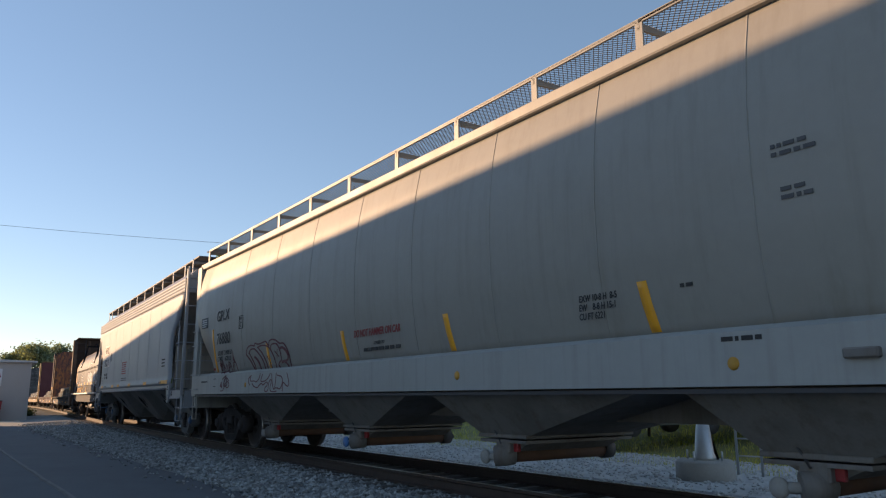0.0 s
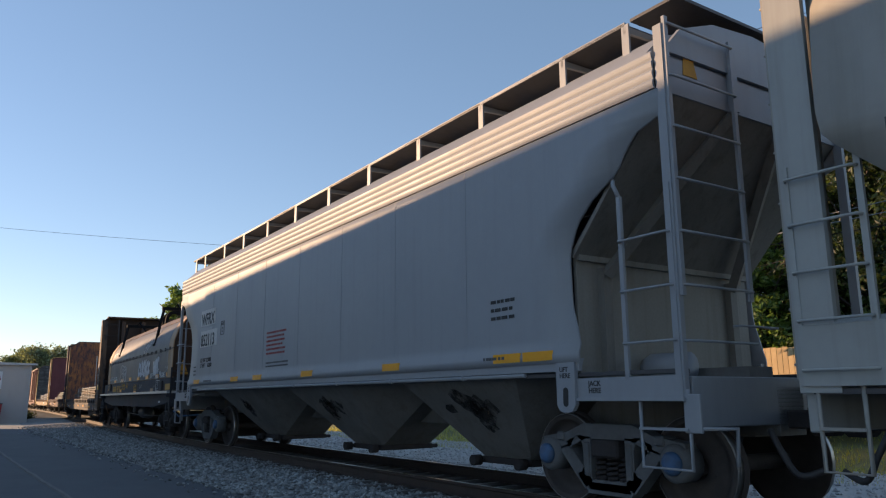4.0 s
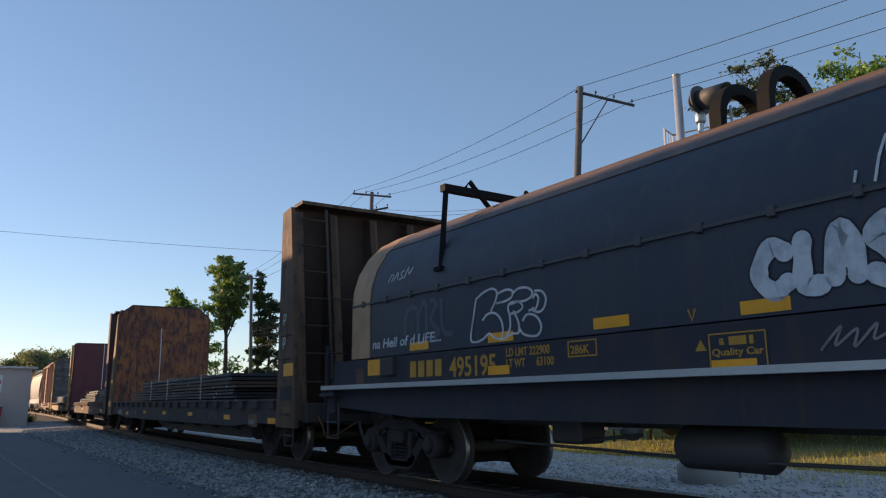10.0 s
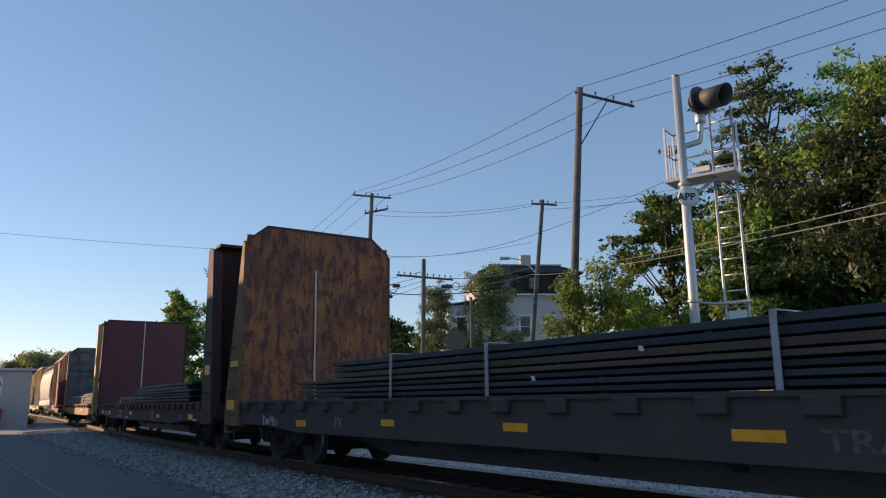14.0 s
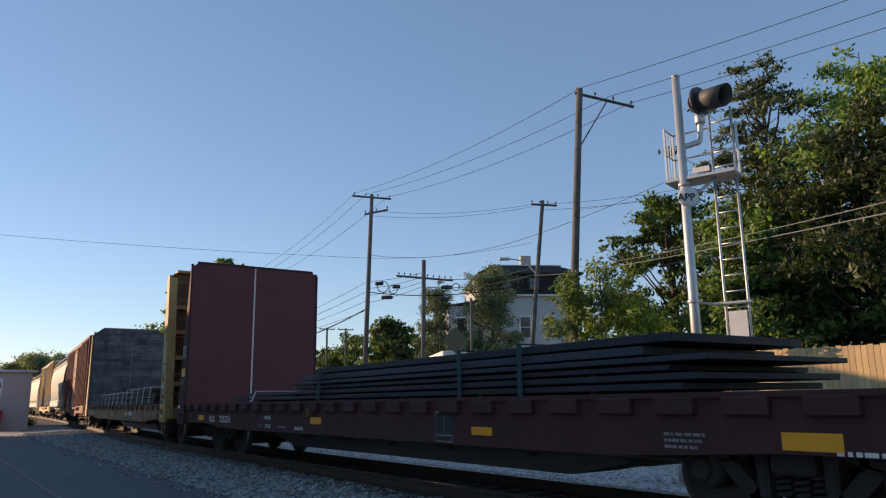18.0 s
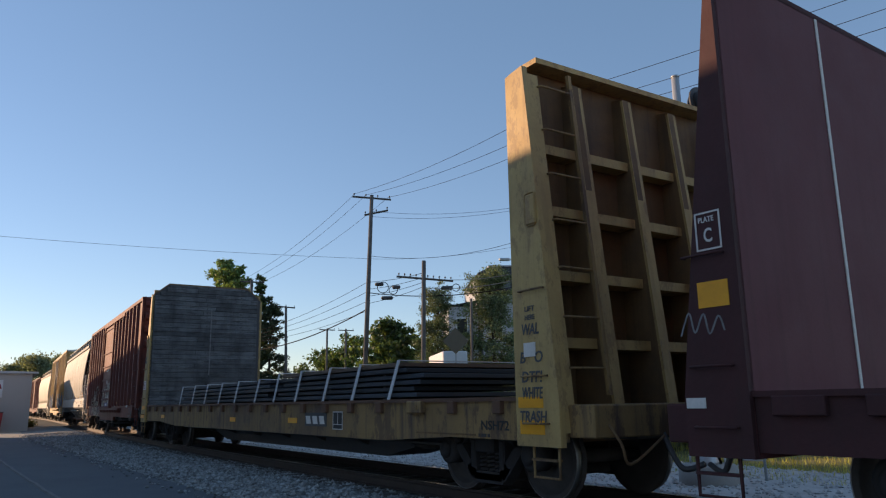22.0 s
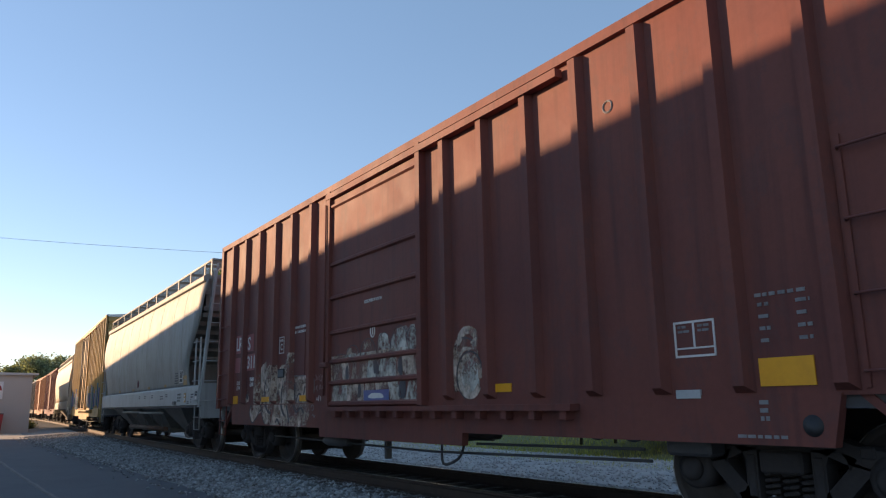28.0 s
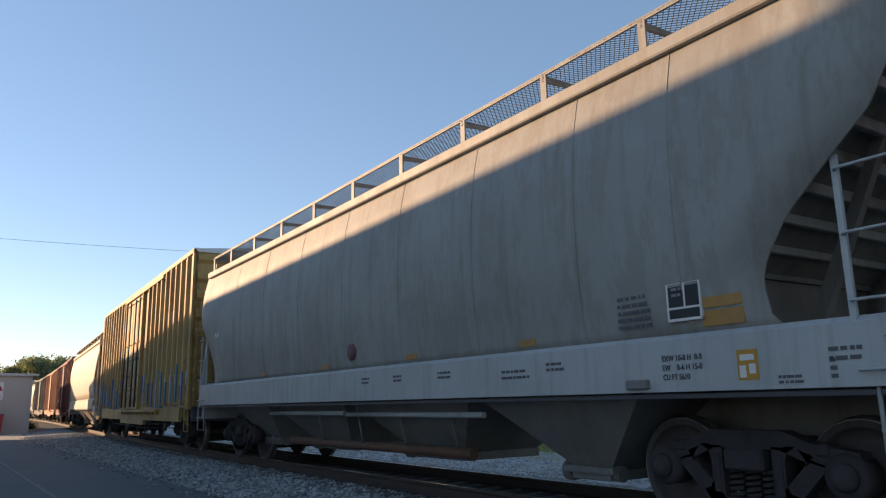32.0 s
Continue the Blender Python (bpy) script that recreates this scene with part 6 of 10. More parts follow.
part("side_girder", Build().prism([(X(40.2), 1.13), (X(54.65), 1.13), (X(54.65), 0.85), (X(53.6), 0.80), (X(52.0), 0.70), (X(43.0), 0.70), (X(41.4), 0.80), (X(40.2), 0.85)], 1.30, 1.40)
     .prism([(X(40.2), 1.13), (X(54.65), 1.13), (X(54.65), 0.85), (X(53.6), 0.80), (X(52.0), 0.70), (X(43.0), 0.70), (X(41.4), 0.80), (X(40.2), 0.85)], -1.40, -1.30), M["navy_dark"], car_c)
part("deck", Build().box(X(40.15), X(54.7), -1.3, 1.3, 1.0, 1.15), M["navy_dark"], car_c)
part("centre_sill", Build().box(X(41.0), X(53.8), -0.35, 0.35, 0.60, 1.0), M["black"], car_c)
part("brake_valve", Build().box(X(49.0), X(49.5), 0.5, 0.95, 0.42, 0.75, 0.04).tube([(X(49.2), 0.8, 0.45), (X(48.2), 0.8, 0.55)], 0.025, 6), M["black"], car_c)
part("air_reservoir", Build().lathe([(0.0, -0.55), (0.14, -0.54), (0.21, -0.46), (0.21, 0.46), (0.14, 0.54), (0.0, 0.55)], (X(47.1), 0.85, 0.46), "x", 16), M["black"], car_c, "rounded black air tank")
part("brake_rod", Build().tube([(X(43.4), 1.0, 0.42), (X(47.0), 1.0, 0.36), (X(50.5), 1.0, 0.42)], 0.02, 6), M["black"], car_c)
for s in (1, -1):
    e = s * half_c
    part("end_sill", Build().box(min(e, e - s * 0.3), max(e, e - s * 0.3), -1.45, 1.45, 0.72, 1.14, 0.02), M["navy_dark"], car_c)
    part("end_platform", Build().box(min(e, e - s * 0.55), max(e, e - s * 0.55), 0.9, 1.58, 1.02, 1.08), M["navy_dark"], car_c)
    stirrup(car_c, e - s * 0.3, 1.45, 0.32, 0.86, 0.4, M["black"])
    end_ladder(car_c, e - s * 0.02, 1.45, 0.95, 0.75, 1.9, 3, M["navy_dark"], s)
part("end_board", Build().box(X(40.28), X(40.34), -1.3, 1.36, 1.15, 1.62), M["navy_dark"], car_c)
letters("495725-495924", 0.16, 0.55, 3.40, hx0 - 0.03, M["ink_yellow"], car_c, face="x")
letters("495195", 0.20, 0.35, 1.58, X(40.26), M["ink_yellow"], car_c, face="x")
for k_ in range(4):
    part("mark_bar", Build().box(X(51.98 - k_ * 0.22) - 0.16, X(51.98 - k_ * 0.22), 1.398, 1.406, 1.27, 1.50), M["ink_yellow"], car_c, "worn yellow bar")
letters("495195", 0.33, X(50.97), 1.51, 1.404, M["ink_yellow"], car_c, fit=(1.02, 0.27))
letters("LD LMT 222900\nLT WT      63100", 0.14, X(49.75), 1.57, 1.404, M["ink_yellow"], car_c, squeeze=0.85)
for pts in ([(0, 0.1), (0.05, 0.4), (0.3, 0.42), (0.32, 0.0)], [(0.3, 0.3), (0.5, 0.5), (0.52, 0.0)], [(0.6, 0.5), (0.75, 0.45), (0.62, 0.25), (0.8, 0.1), (0.65, 0.0)], [(0.85, 0.5), (0.9, 0.1), (1.1, 0.05)]):
    ribbon(curl([(X(52.2) - p[0] * 1.15, 1.78 + p[1] * 1.15) for p in pts]), 0.075, 1.3640, M["spray_faint"], car_c)
for pts in ([(0, 0), (0.05, 0.12), (0.12, 0.1), (0.1, 0.0)], [(0.16, 0.0), (0.24, 0.14), (0.28, 0.02)], [(0.42, 0.15), (0.34, 0.1), (0.42, 0.04), (0.33, 0.0)], [(0.48, 0.0), (0.54, 0.18), (0.6, 0.06), (0.68, 0.16)]):
    ribbon(curl([(X(52.75) - p[0], 2.78 + p[1]) for p in pts]), 0.014, lambda z: float(np.interp(z, [2.5, 2.75, 3.06], [1.36, 1.34, 1.24])) + 0.012, M["spray_white"], car_c)
letters("286K", 0.13, X(48.62), 1.53, 1.404, M["ink_yellow"], car_c)
for z0, z1, x0, x1 in ((1.39, 1.405, 48.22, 48.66), (1.555, 1.57, 48.22, 48.66), (1.39, 1.57, 48.645, 48.66), (1.39, 1.57, 48.22, 48.235)):
    part("stencil_frame", Build().box(X(x0), X(x1), 1.39, 1.406, z0, z1), M["ink_yellow"], car_c)
for z0, z1, x0, x1 in ((1.21, 1.225, 42.16, 42.7), (1.54, 1.555, 42.16, 42.7), (1.21, 1.555, 42.685, 42.7), (1.21, 1.555, 42.16, 42.175), (1.28, 1.292, 42.16, 42.7), (1.28, 1.55, 42.43, 42.442)):
    part("stencil_frame", Build().box(X(x0), X(x1), 1.39, 1.406, z0, z1), M["ink_white"], car_c)
for u, z, w in ((49.9, 1.30, 0.42), (46.59, 1.215, 0.45), (40.7, 1.36, 0.5)):
    decal("reflector", X(u) - w / 2, X(u) + w / 2, z - 0.055, z + 0.055, 1.404, M["reflector"], car_c, "yellow reflective strip")
for u, z, w in ((51.8, 1.72, 0.5), (49.9, 1.71, 0.5), (48.04, 1.73, 0.5), (46.27, 1.71, 0.47), (44.56, 1.71, 0.5), (42.8, 1.70, 0.47), (41.3, 1.72, 0.12)):
    decal("reflector", X(u) - w / 2, X(u) + w / 2, z - 0.06, z + 0.06, 1.364, M["reflector"], car_c, "yellow reflective strip")
decal("end_reflector", X(52.83), X(53.27), 1.335, 1.58, 1.406, M["reflector"], car_c, "square yellow reflective patch")
decal("end_reflector", X(53.40), X(53.66), 1.21, 1.45, 1.406, M["pipe_rust"], car_c, "faded red patch")
part("jack_bracket", Build().box(X(52.40), X(52.80), 1.38, 1.46, 1.32, 1.59, 0.01), M["brown"], car_c, "brown steel bracket")
decal("end_reflector", X(40.5), X(41.2), 1.24, 1.42, 1.406, M["ink_yellow"], car_c, "worn orange strip")
part("warning_mark", Build().prism([(0.88, 1.70), (1.18, 1.70), (1.06, 2.15)], X(40.5), X(40.53), "x"), M["ink_yellow"], car_c, "orange tapered mark on the hood end")

def fat(points, width, y, mat, name="spray_letter", label="pale bubble letter"):
    """A thick sprayed stroke with round ends."""
    pts = curl(points, 5)
    b = Build()
    vs = []
    for i, p in enumerate(pts):
        d = (pts[min(i + 1, len(pts) - 1)] - pts[max(i - 1, 0)]).normalized()
        w = width * 0.5 * (1 + 0.08 * math.sin(i * 0.9 + p.x * 3))
        vs += [(p.x - d.y * w, y, p.y + d.x * w), (p.x + d.y * w, y, p.y - d.x * w)]
    b.add(vs, [(2 * i, 2 * i + 1, 2 * i + 3, 2 * i + 2) for i in range(len(pts) - 1)])
    for k, p in enumerate((pts[0], pts[-1])):
        b.add([(p.x + width * 0.5 * math.cos(a), y - 0.0003 - 0.0002 * k, p.y + width * 0.5 * math.sin(a)) for a in np.linspace(0, 2 * math.pi, 17)[:-1]], [tuple(range(16))])
    return part(name, b, mat, car_c, label)


GLYPH = {
    "C": [[(0.85, 0.78), (0.5, 0.92), (0.15, 0.6), (0.15, 0.3), (0.5, 0.08), (0.85, 0.22)]],
    "L": [[(0.35, 0.92), (0.3, 0.5), (0.3, 0.12), (0.8, 0.1)]],
    "A": [[(0.2, 0.08), (0.25, 0.6), (0.5, 0.95), (0.75, 0.6), (0.8, 0.08)], [(0.3, 0.4), (0.7, 0.4)]],
    "S": [[(0.85, 0.8), (0.5, 0.95), (0.2, 0.72), (0.5, 0.52), (0.8, 0.3), (0.5, 0.06), (0.15, 0.18)]],
    "i": [[(0.5, 0.62), (0.48, 0.35), (0.5, 0.06)], [(0.52, 0.94), (0.54, 0.97)]],
    "K": [[(0.25, 0.95), (0.25, 0.5), (0.25, 0.08)], [(0.85, 0.88), (0.4, 0.5)], [(0.4, 0.5), (0.9, 0.16)]],
    "H": [[(0.15, 0.92), (0.18, 0.5), (0.3, 0.1)], [(0.85, 0.95), (0.82, 0.5), (0.8, 0.1)], [(0.3, 0.4), (0.7, 0.55)]],
    "E": [[(0.5, 0.98), (0.3, 0.75), (0.5, 0.55), (0.25, 0.3), (0.45, 0.06)], [(0.5, 0.95), (0.85, 0.85)], [(0.4, 0.5), (0.9, 0.52)], [(0.4, 0.1), (0.85, 0.12)]],
    "T": [[(0.1, 0.85), (0.5, 0.98), (1.0, 0.92)], [(0.4, 0.9), (0.5, 0.5), (0.7, 0.08)]],
}
for i, (ch, u_, z_, w_, h_) in enumerate((("C", 46.33, 1.78, 0.34, 0.46), ("L", 45.98, 1.78, 0.28, 0.47), ("A", 45.70, 1.84, 0.30, 0.44), ("S", 45.38, 1.77, 0.34, 0.52), ("i", 45.04, 1.77, 0.20, 0.52), ("C", 44.82, 1.78, 0.32, 0.46), ("K", 44.52, 1.80, 0.34, 0.44),
                                          ("H", 43.48, 1.76, 0.32, 0.42), ("E", 43.18, 1.80, 0.28, 0.44), ("T", 42.92, 1.82, 0.28, 0.46))):
    for k, stroke in enumerate(GLYPH[ch]):
        pts = [(X(u_) - p[0] * w_, z_ + p[1] * h_) for p in stroke]
        fat(pts, 0.205, 1.3630 + 0.0008 * k, M["coil_edge"], "spray_outline", "dark outline of a bubble letter")
        fat(pts, 0.165, 1.3670 + 0.0008 * k + 0.0002 * (i % 2), M["spray_pale"])
for x0, z0, x1, z1 in ((43.5, 2.14, 43.54, 2.24), (43.16, 2.22, 43.2, 2.3), (42.68, 2.26, 42.6, 2.34), (42.7, 2.22, 42.58, 2.26), (42.7, 1.88, 42.56, 1.94), (42.72, 1.86, 42.58, 1.84), (43.4, 1.8, 43.42, 1.7)):
    ribbon([(X(x0), z0), (X(x1), z1)], 0.016, 1.372, M["spray_white"], car_c)
ribbon(curl([(X(41.62), 1.96), (X(41.45), 1.95), (X(41.3), 1.93), (X(41.22), 1.90)]), 0.014, 1.366, M["spray_grey"], car_c)
ribbon(curl([(X(41.42), 1.80), (X(41.32), 1.86), (X(41.2), 1.90)]), 0.014, 1.366, M["spray_white"], car_c)
ribbon([(X(41.28), 1.97), (X(41.19), 1.90)], 0.014, 1.367, M["spray_white"], car_c)
decal("load_panel", X(46.25), X(46.84), 1.16, 1.52, 1.4035, M["navy_dark"], car_c, "dark panel with a yellow border")
for z0, z1, x0, x1 in ((1.18, 1.192, 46.26, 46.83), (1.495, 1.507, 46.26, 46.83), (1.18, 1.507, 46.818, 46.83), (1.18, 1.507, 46.26, 46.272)):
    part("stencil_frame", Build().box(X(x0), X(x1), 1.39, 1.409, z0, z1), M["ink_yellow"], car_c)
letters("a", 0.1, X(46.72), 1.46, 1.408, M["ink_yellow"], car_c, fit=(0.05, 0.06))
bars(X(46.62), 1.47, 1.408, 0.24, 1, 0.075, 0.02, M["ink_yellow"], car_c, 71)
letters("Quality Car", 0.1, X(46.80), 1.37, 1.408, M["ink_yellow"], car_c, fit=(0.51, 0.085))
bars(X(43.05), 1.40, 1.404, 0.25, 1, 0.04, 0.03, M["ink_faded"], car_c, 73)
bars(X(42.64), 1.50, 1.404, 0.14, 2, 0.03, 0.03, M["ink_faded"], car_c, 74)
bars(X(42.37), 1.50, 1.404, 0.12, 2, 0.03, 0.03, M["ink_faded"], car_c, 75)
bars(X(42.62), 1.255, 1.404, 0.3, 1, 0.03, 0.04, M["ink_faded"], car_c, 76)
ribbon([(X(47.06), 1.76), (X(47.02), 1.65), (X(46.98), 1.76)], 0.022, 1.366, M["ink_yellow"], car_c)
part("warning_mark", Build().prism([(X(46.98), 1.36), (X(46.86), 1.36), (X(46.92), 1.46)], 1.398, 1.406), M["ink_yellow"], car_c, "small orange triangle")
letters("JUST", 0.3, X(44.02), 1.83, 1.366, M["spray_white"], car_c, fit=(0.52, 0.19), name="spray_lettering")
letters("FUN", 0.26, X(43.08), 1.75, 1.369, M["spray_white"], car_c, fit=(0.44, 0.15), name="spray_lettering")
letters("413", 0.3, X(42.45), 1.86, 1.366, M["spray_white"], car_c, name="spray_lettering", fit=(0.24, 0.13))
letters("A.GAME", 0.3, X(42.27), 1.81, 1.366, M["spray_white"], car_c, name="spray_lettering", fit=(0.66, 0.17))
letters("na Hell of d LiFE...", 0.15, X(53.19), 1.90, 1.366, M["spray_pale"], car_c, name="spray_lettering", fit=(1.97, 0.15), shear=0.15)
SC = lambda ox, oz, k, pts: [(X(ox) - p[0] * k, oz + p[1] * k) for p in pts]
for pts in ([(50.39, 2.24), (50.45, 2.02), (50.52, 1.73), (50.41, 1.68), (50.25, 1.71), (50.12, 1.77), (50.01, 1.71), (49.84, 1.68), (49.67, 1.73), (49.54, 1.74), (49.54, 1.87), (49.63, 2.01)], [(50.39, 2.24), (50.23, 2.31), (50.05, 2.34), (49.95, 2.29), (49.97, 2.19), (50.08, 2.05)],
            [(50.26, 1.95), (50.15, 2.02), (50.00, 2.02), (49.88, 1.93), (49.84, 1.79), (49.87, 1.70)], [(49.93, 2.26), (49.76, 2.29), (49.64, 2.26), (49.65, 2.19), (49.77, 2.15), (49.96, 2.14)],
            [(49.65, 2.21), (49.54, 2.27), (49.38, 2.27), (49.27, 2.21), (49.30, 2.14), (49.44, 2.11), (49.66, 2.12), (49.73, 2.06), (49.70, 1.95), (49.70, 1.81), (49.78, 1.70)], [(49.68, 2.10), (49.52, 2.11), (49.45, 2.04), (49.54, 1.99), (49.68, 1.98)],
            [(49.46, 1.87), (49.38, 1.94), (49.24, 1.92), (49.15, 1.84), (49.13, 1.75), (49.20, 1.68), (49.33, 1.68), (49.46, 1.72), (49.53, 1.80)], [(49.23, 2.21), (49.10, 2.19), (49.03, 2.10), (49.07, 1.99), (49.17, 1.95), (49.29, 1.99), (49.34, 1.98)],
            [(49.26, 2.12), (49.21, 2.17), (49.16, 2.11), (49.21, 2.00), (49.28, 2.01)]):
    ribbon(curl([(X(u), z) for u, z in pts]), 0.028, 1.368, M["spray_white"], car_c)
for pts in ([(0, 0), (0.15, 0.6), (0.2, 0.3), (0.5, 0.65), (0.25, 0.3), (0.5, 0.0)], [(0.55, 0.1), (0.7, 0.5), (0.8, 0.2), (0.6, 0.25)], [(0.85, 0.0), (0.95, 0.65), (1.3, 0.7), (1.2, 0.4), (0.95, 0.35)], [(-0.25, 0.05), (-0.22, 0.2)]):
    ribbon(curl([(p[0], p[1]) for p in SC(45.25, 2.56, 0.62, pts)]), 0.022, lambda z: float(np.interp(z, [2.5, 2.75, 3.06, 3.37, 3.61], [1.36, 1.34, 1.24, 1.05, 0.80])) + 0.016, M["spray_white"], car_c)
for pts in ([(0, 0), (0.3, 0.3), (0.2, 0.05), (0.5, 0.25), (0.45, 0.02), (0.75, 0.3), (0.7, 0.1), (1.0, 0.25)],):
    ribbon(curl(SC(45.8, 1.30, 0.6, pts)), 0.02, 1.408, M["ink_faded"], car_c)
part("blue_lever", Build().tube([(-half_c - 0.06, 1.35, 0.62), (-half_c - 0.1, 1.2, 0.45), (-half_c - 0.1, 0.3, 0.50)], 0.025, 6), M["bearing_blue"], car_c, "blue painted uncoupling lever")

WIDE = -2.3  # how far the bulkheads reach on the side away from the road


def flat_car(label, u0, u1, truck_in, mat, side_mat, near_face, far_face, far_mat, chamfer, load, bands, band_mat, marks, top=4.9, near_thick=(0.5, 1.0), far_thick=(0.25, 0.85), planks=False, band_lean=0.0, shelves=True, pockets=1.0, stack_mat="plate", far_top=5.0, wing_mat=None):
    """A bulkhead flatcar loaded with steel plate. near_face, far_face: where along the track the bulkheads meet the load."""
    car, half = new_car("bulkhead_flatcar", label, "flatcar", u0, u1, truck_in)
    uc = (u0 + u1) / 2
    X = lambda u: u - uc
    part("deck", Build().box(X(near_face) - 0.02, X(far_face) + 0.02, -1.42, 1.42, 0.88, 0.97), M["tie"], car, "worn dark timber deck")
    for s in (1, -1):
        b = Build()
        y0, y1 = sorted((s * 1.38, s * 1.48))
        b.prism([(-half + 0.4, 0.98), (half - 0.4, 0.98), (half - 0.4, 0.50), (half - 2.6, 0.50), (half - 4.4, 0.40), (-half + 4.4, 0.40), (-half + 2.6, 0.50), (-half + 0.4, 0.50)], y0, y1)
        part("side_sill", b, mat, car)
        y0, y1 = sorted((s * 1.36, s * 1.52))
        part("sill_cap", Build().box(X(near_face), X(far_face), y0, y1, 0.95, 1.0), M["pipe_rust"] if mat is M["yellow"] else mat, car)
        n = int((far_face - near_face) / pockets)
        y0, y1 = sorted((s * 1.47, s * 1.545))
        for i in range(n + 1):
            x = X(near_face) + 0.4 + i * (far_face - near_face - 0.8) / n
            w = 0.16 if pockets > 0.9 else 0.22
            part("stake_pocket", Build().box(x - w * (0.5 if mat is M["yellow"] else 1), x + w * (0.5 if mat is M["yellow"] else 1), y0, y1, 0.80, 0.96, 0.01), M["pipe_rust"] if mat is M["yellow"] else mat, car)
    part("centre_sill", Build().prism([(-half + 0.3, 0.9), (half - 0.3, 0.9), (half - 0.3, 0.5), (half - 4.0, 0.45), (half - 6.2, 0.03), (-half + 6.2, 0.03), (-half + 4.0, 0.45), (-half + 0.3, 0.5)], -0.45, 0.45), M["black"], car)
    for k_ in range(7):
        xk = -half + 5.0 + k_ * (2 * half - 10.0) / 6
        part("cross_bearer", Build().prism([(1.38, 0.9), (-1.38, 0.9), (-1.38, 0.6), (-0.45, 0.2), (0.45, 0.2), (1.38, 0.6)], xk - 0.06, xk + 0.06, "x"), M["black"], car)
    part("air_reservoir", Build().tube([(1.0, 0.85, 0.42), (2.2, 0.85, 0.42)], 0.16, 12), M["black"], car)
    part("brake_rod", Build().tube([(-half + 3.5, 0.95, 0.35), (half - 3.5, 0.95, 0.35)], 0.02, 6), M["black"], car)
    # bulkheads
    # near bulkhead plates and ribs take a darker colour than wings and flanges
    back = {M["brown_dark"].name: M["end_plate_dark"], M["yellow_end"].name: M["ochre"]}.get(side_mat.name, side_mat)
    for face, end_u, thick, fm, s, top in ((near_face, u0, near_thick, side_mat, -1, top), (far_face, u1, far_thick, far_mat, 1, far_top)):
        x = X(face)
        c = chamfer if s > 0 else min(chamfer, 0.15)
        out = [(1.5, 0.45), (1.5, top - c), (1.5 - c * 1.25, top), (WIDE + c * 1.25, top), (WIDE, top - c), (WIDE, 0.45)]
        xa, xb = sorted((x, x + s * 0.06))
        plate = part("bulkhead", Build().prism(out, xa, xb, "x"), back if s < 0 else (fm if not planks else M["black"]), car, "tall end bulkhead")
        if planks and s > 0:
            z = 0.99
            i = 0
            while z < top - 0.03:
                h = 0.155 + 0.02 * math.sin(i * 2.3)
                z1 = min(z + h, top - 0.005)
                w = 1.46 if z1 < top - c else 1.46 - (z1 - top + c) * 1.2
                cut = 0.35 * math.sin(i * 4.1)
                for a0, a1 in ((-w - 0.7, cut - 0.302), (cut - 0.298, w)):
                    part("plank", Build().box(x - 0.05 - 0.012 * abs(math.sin(i * 1.7)), x - 0.004, a0, a1, z + 0.006, z1 - 0.002, 0.006), M["wood_grey"], plate)
                for yb_ in (-1.55, -0.33, 0.9):
                    part("bolt_head", Build().box(x - 0.075, x - 0.05, yb_ - 0.018, yb_ + 0.018, (z + z1) / 2 - 0.018, (z + z1) / 2 + 0.018), M["black"], plate)
                z = z1
                i += 1
        for sy in (1, -1):
            y0, y1 = (1.47, 1.55) if sy > 0 else (WIDE - 0.05, WIDE + 0.03)
            prof = [(x, 0.45), (x + s * thick[1], 0.45), (x + s * thick[1], 0.95), (x + s * thick[0], top - max(0.12, c - 0.04)), (x + s * 0.08, top - 0.02 if c < 0.12 else top - c), (x, top - c - 0.02)]
            part("side_wing", Build().prism(prof, y0, y1), side_mat if s < 0 else (wing_mat or mat), car)
            y0, y1 = (1.30, 1.47) if sy > 0 else (WIDE, WIDE + 0.17)
            part("wing_flange", Build().prism([(x + s * (thick[1] - 0.05), 0.6), (x + s * thick[1], 0.6), (x + s * thick[0], top - 0.2), (x + s * (thick[0] - 0.05), top - 0.2)], y0, y1), side_mat if s < 0 else (wing_mat or mat), car)
        for y in (-1.25, -0.33, 0.6):
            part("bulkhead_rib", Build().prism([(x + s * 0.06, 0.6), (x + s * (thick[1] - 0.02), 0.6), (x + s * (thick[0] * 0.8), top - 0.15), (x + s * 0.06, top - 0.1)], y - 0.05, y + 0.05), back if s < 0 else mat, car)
            part("rib_flange", Build().prism([(x + s * (thick[1] - 0.06), 0.62), (x + s * (thick[1] - 0.02), 0.62), (x + s * thick[0] * 0.8, top - 0.16), (x + s * (thick[0] * 0.8 - 0.04), top - 0.16)], y - 0.10, y + 0.06), side_mat if s < 0 else mat, car)
        part("top_flange", Build().box(min(x, x + s * thick[0]), max(x, x + s * thick[0]), WIDE + c * 1.25, 1.5 - c * 1.25, top - 0.02, top + 0.05), side_mat if s < 0 else mat, car)
        if c > 0.2:
            for q_ in (1, -1):
                ya_, yb_ = (1.5, 1.5 - c * 1.25) if q_ > 0 else (WIDE, WIDE + c * 1.25)
                part("corner_flange", Build().prism([(ya_, top - c - 0.02), (yb_, top - 0.02), (yb_, top + 0.05), (ya_, top - c + 0.05)], min(x, x + s * thick[0]), max(x, x + s * thick[0]), "x"), side_mat if s < 0 else mat, car)
        for z in (1.6, 2.4, 3.2, 4.0) if shelves or s > 0 else ():
            w = thick[0] + (thick[1] - thick[0]) * (4.6 - z) / 3.8
            part("cross_rib", Build().box(min(x + s * 0.06, x + s * w * 0.7), max(x + s * 0.06, x + s * w * 0.7), WIDE, 1.45, z - 0.06, z + 0.06), side_mat if s < 0 else mat, car)
        b = Build()
        ld = None
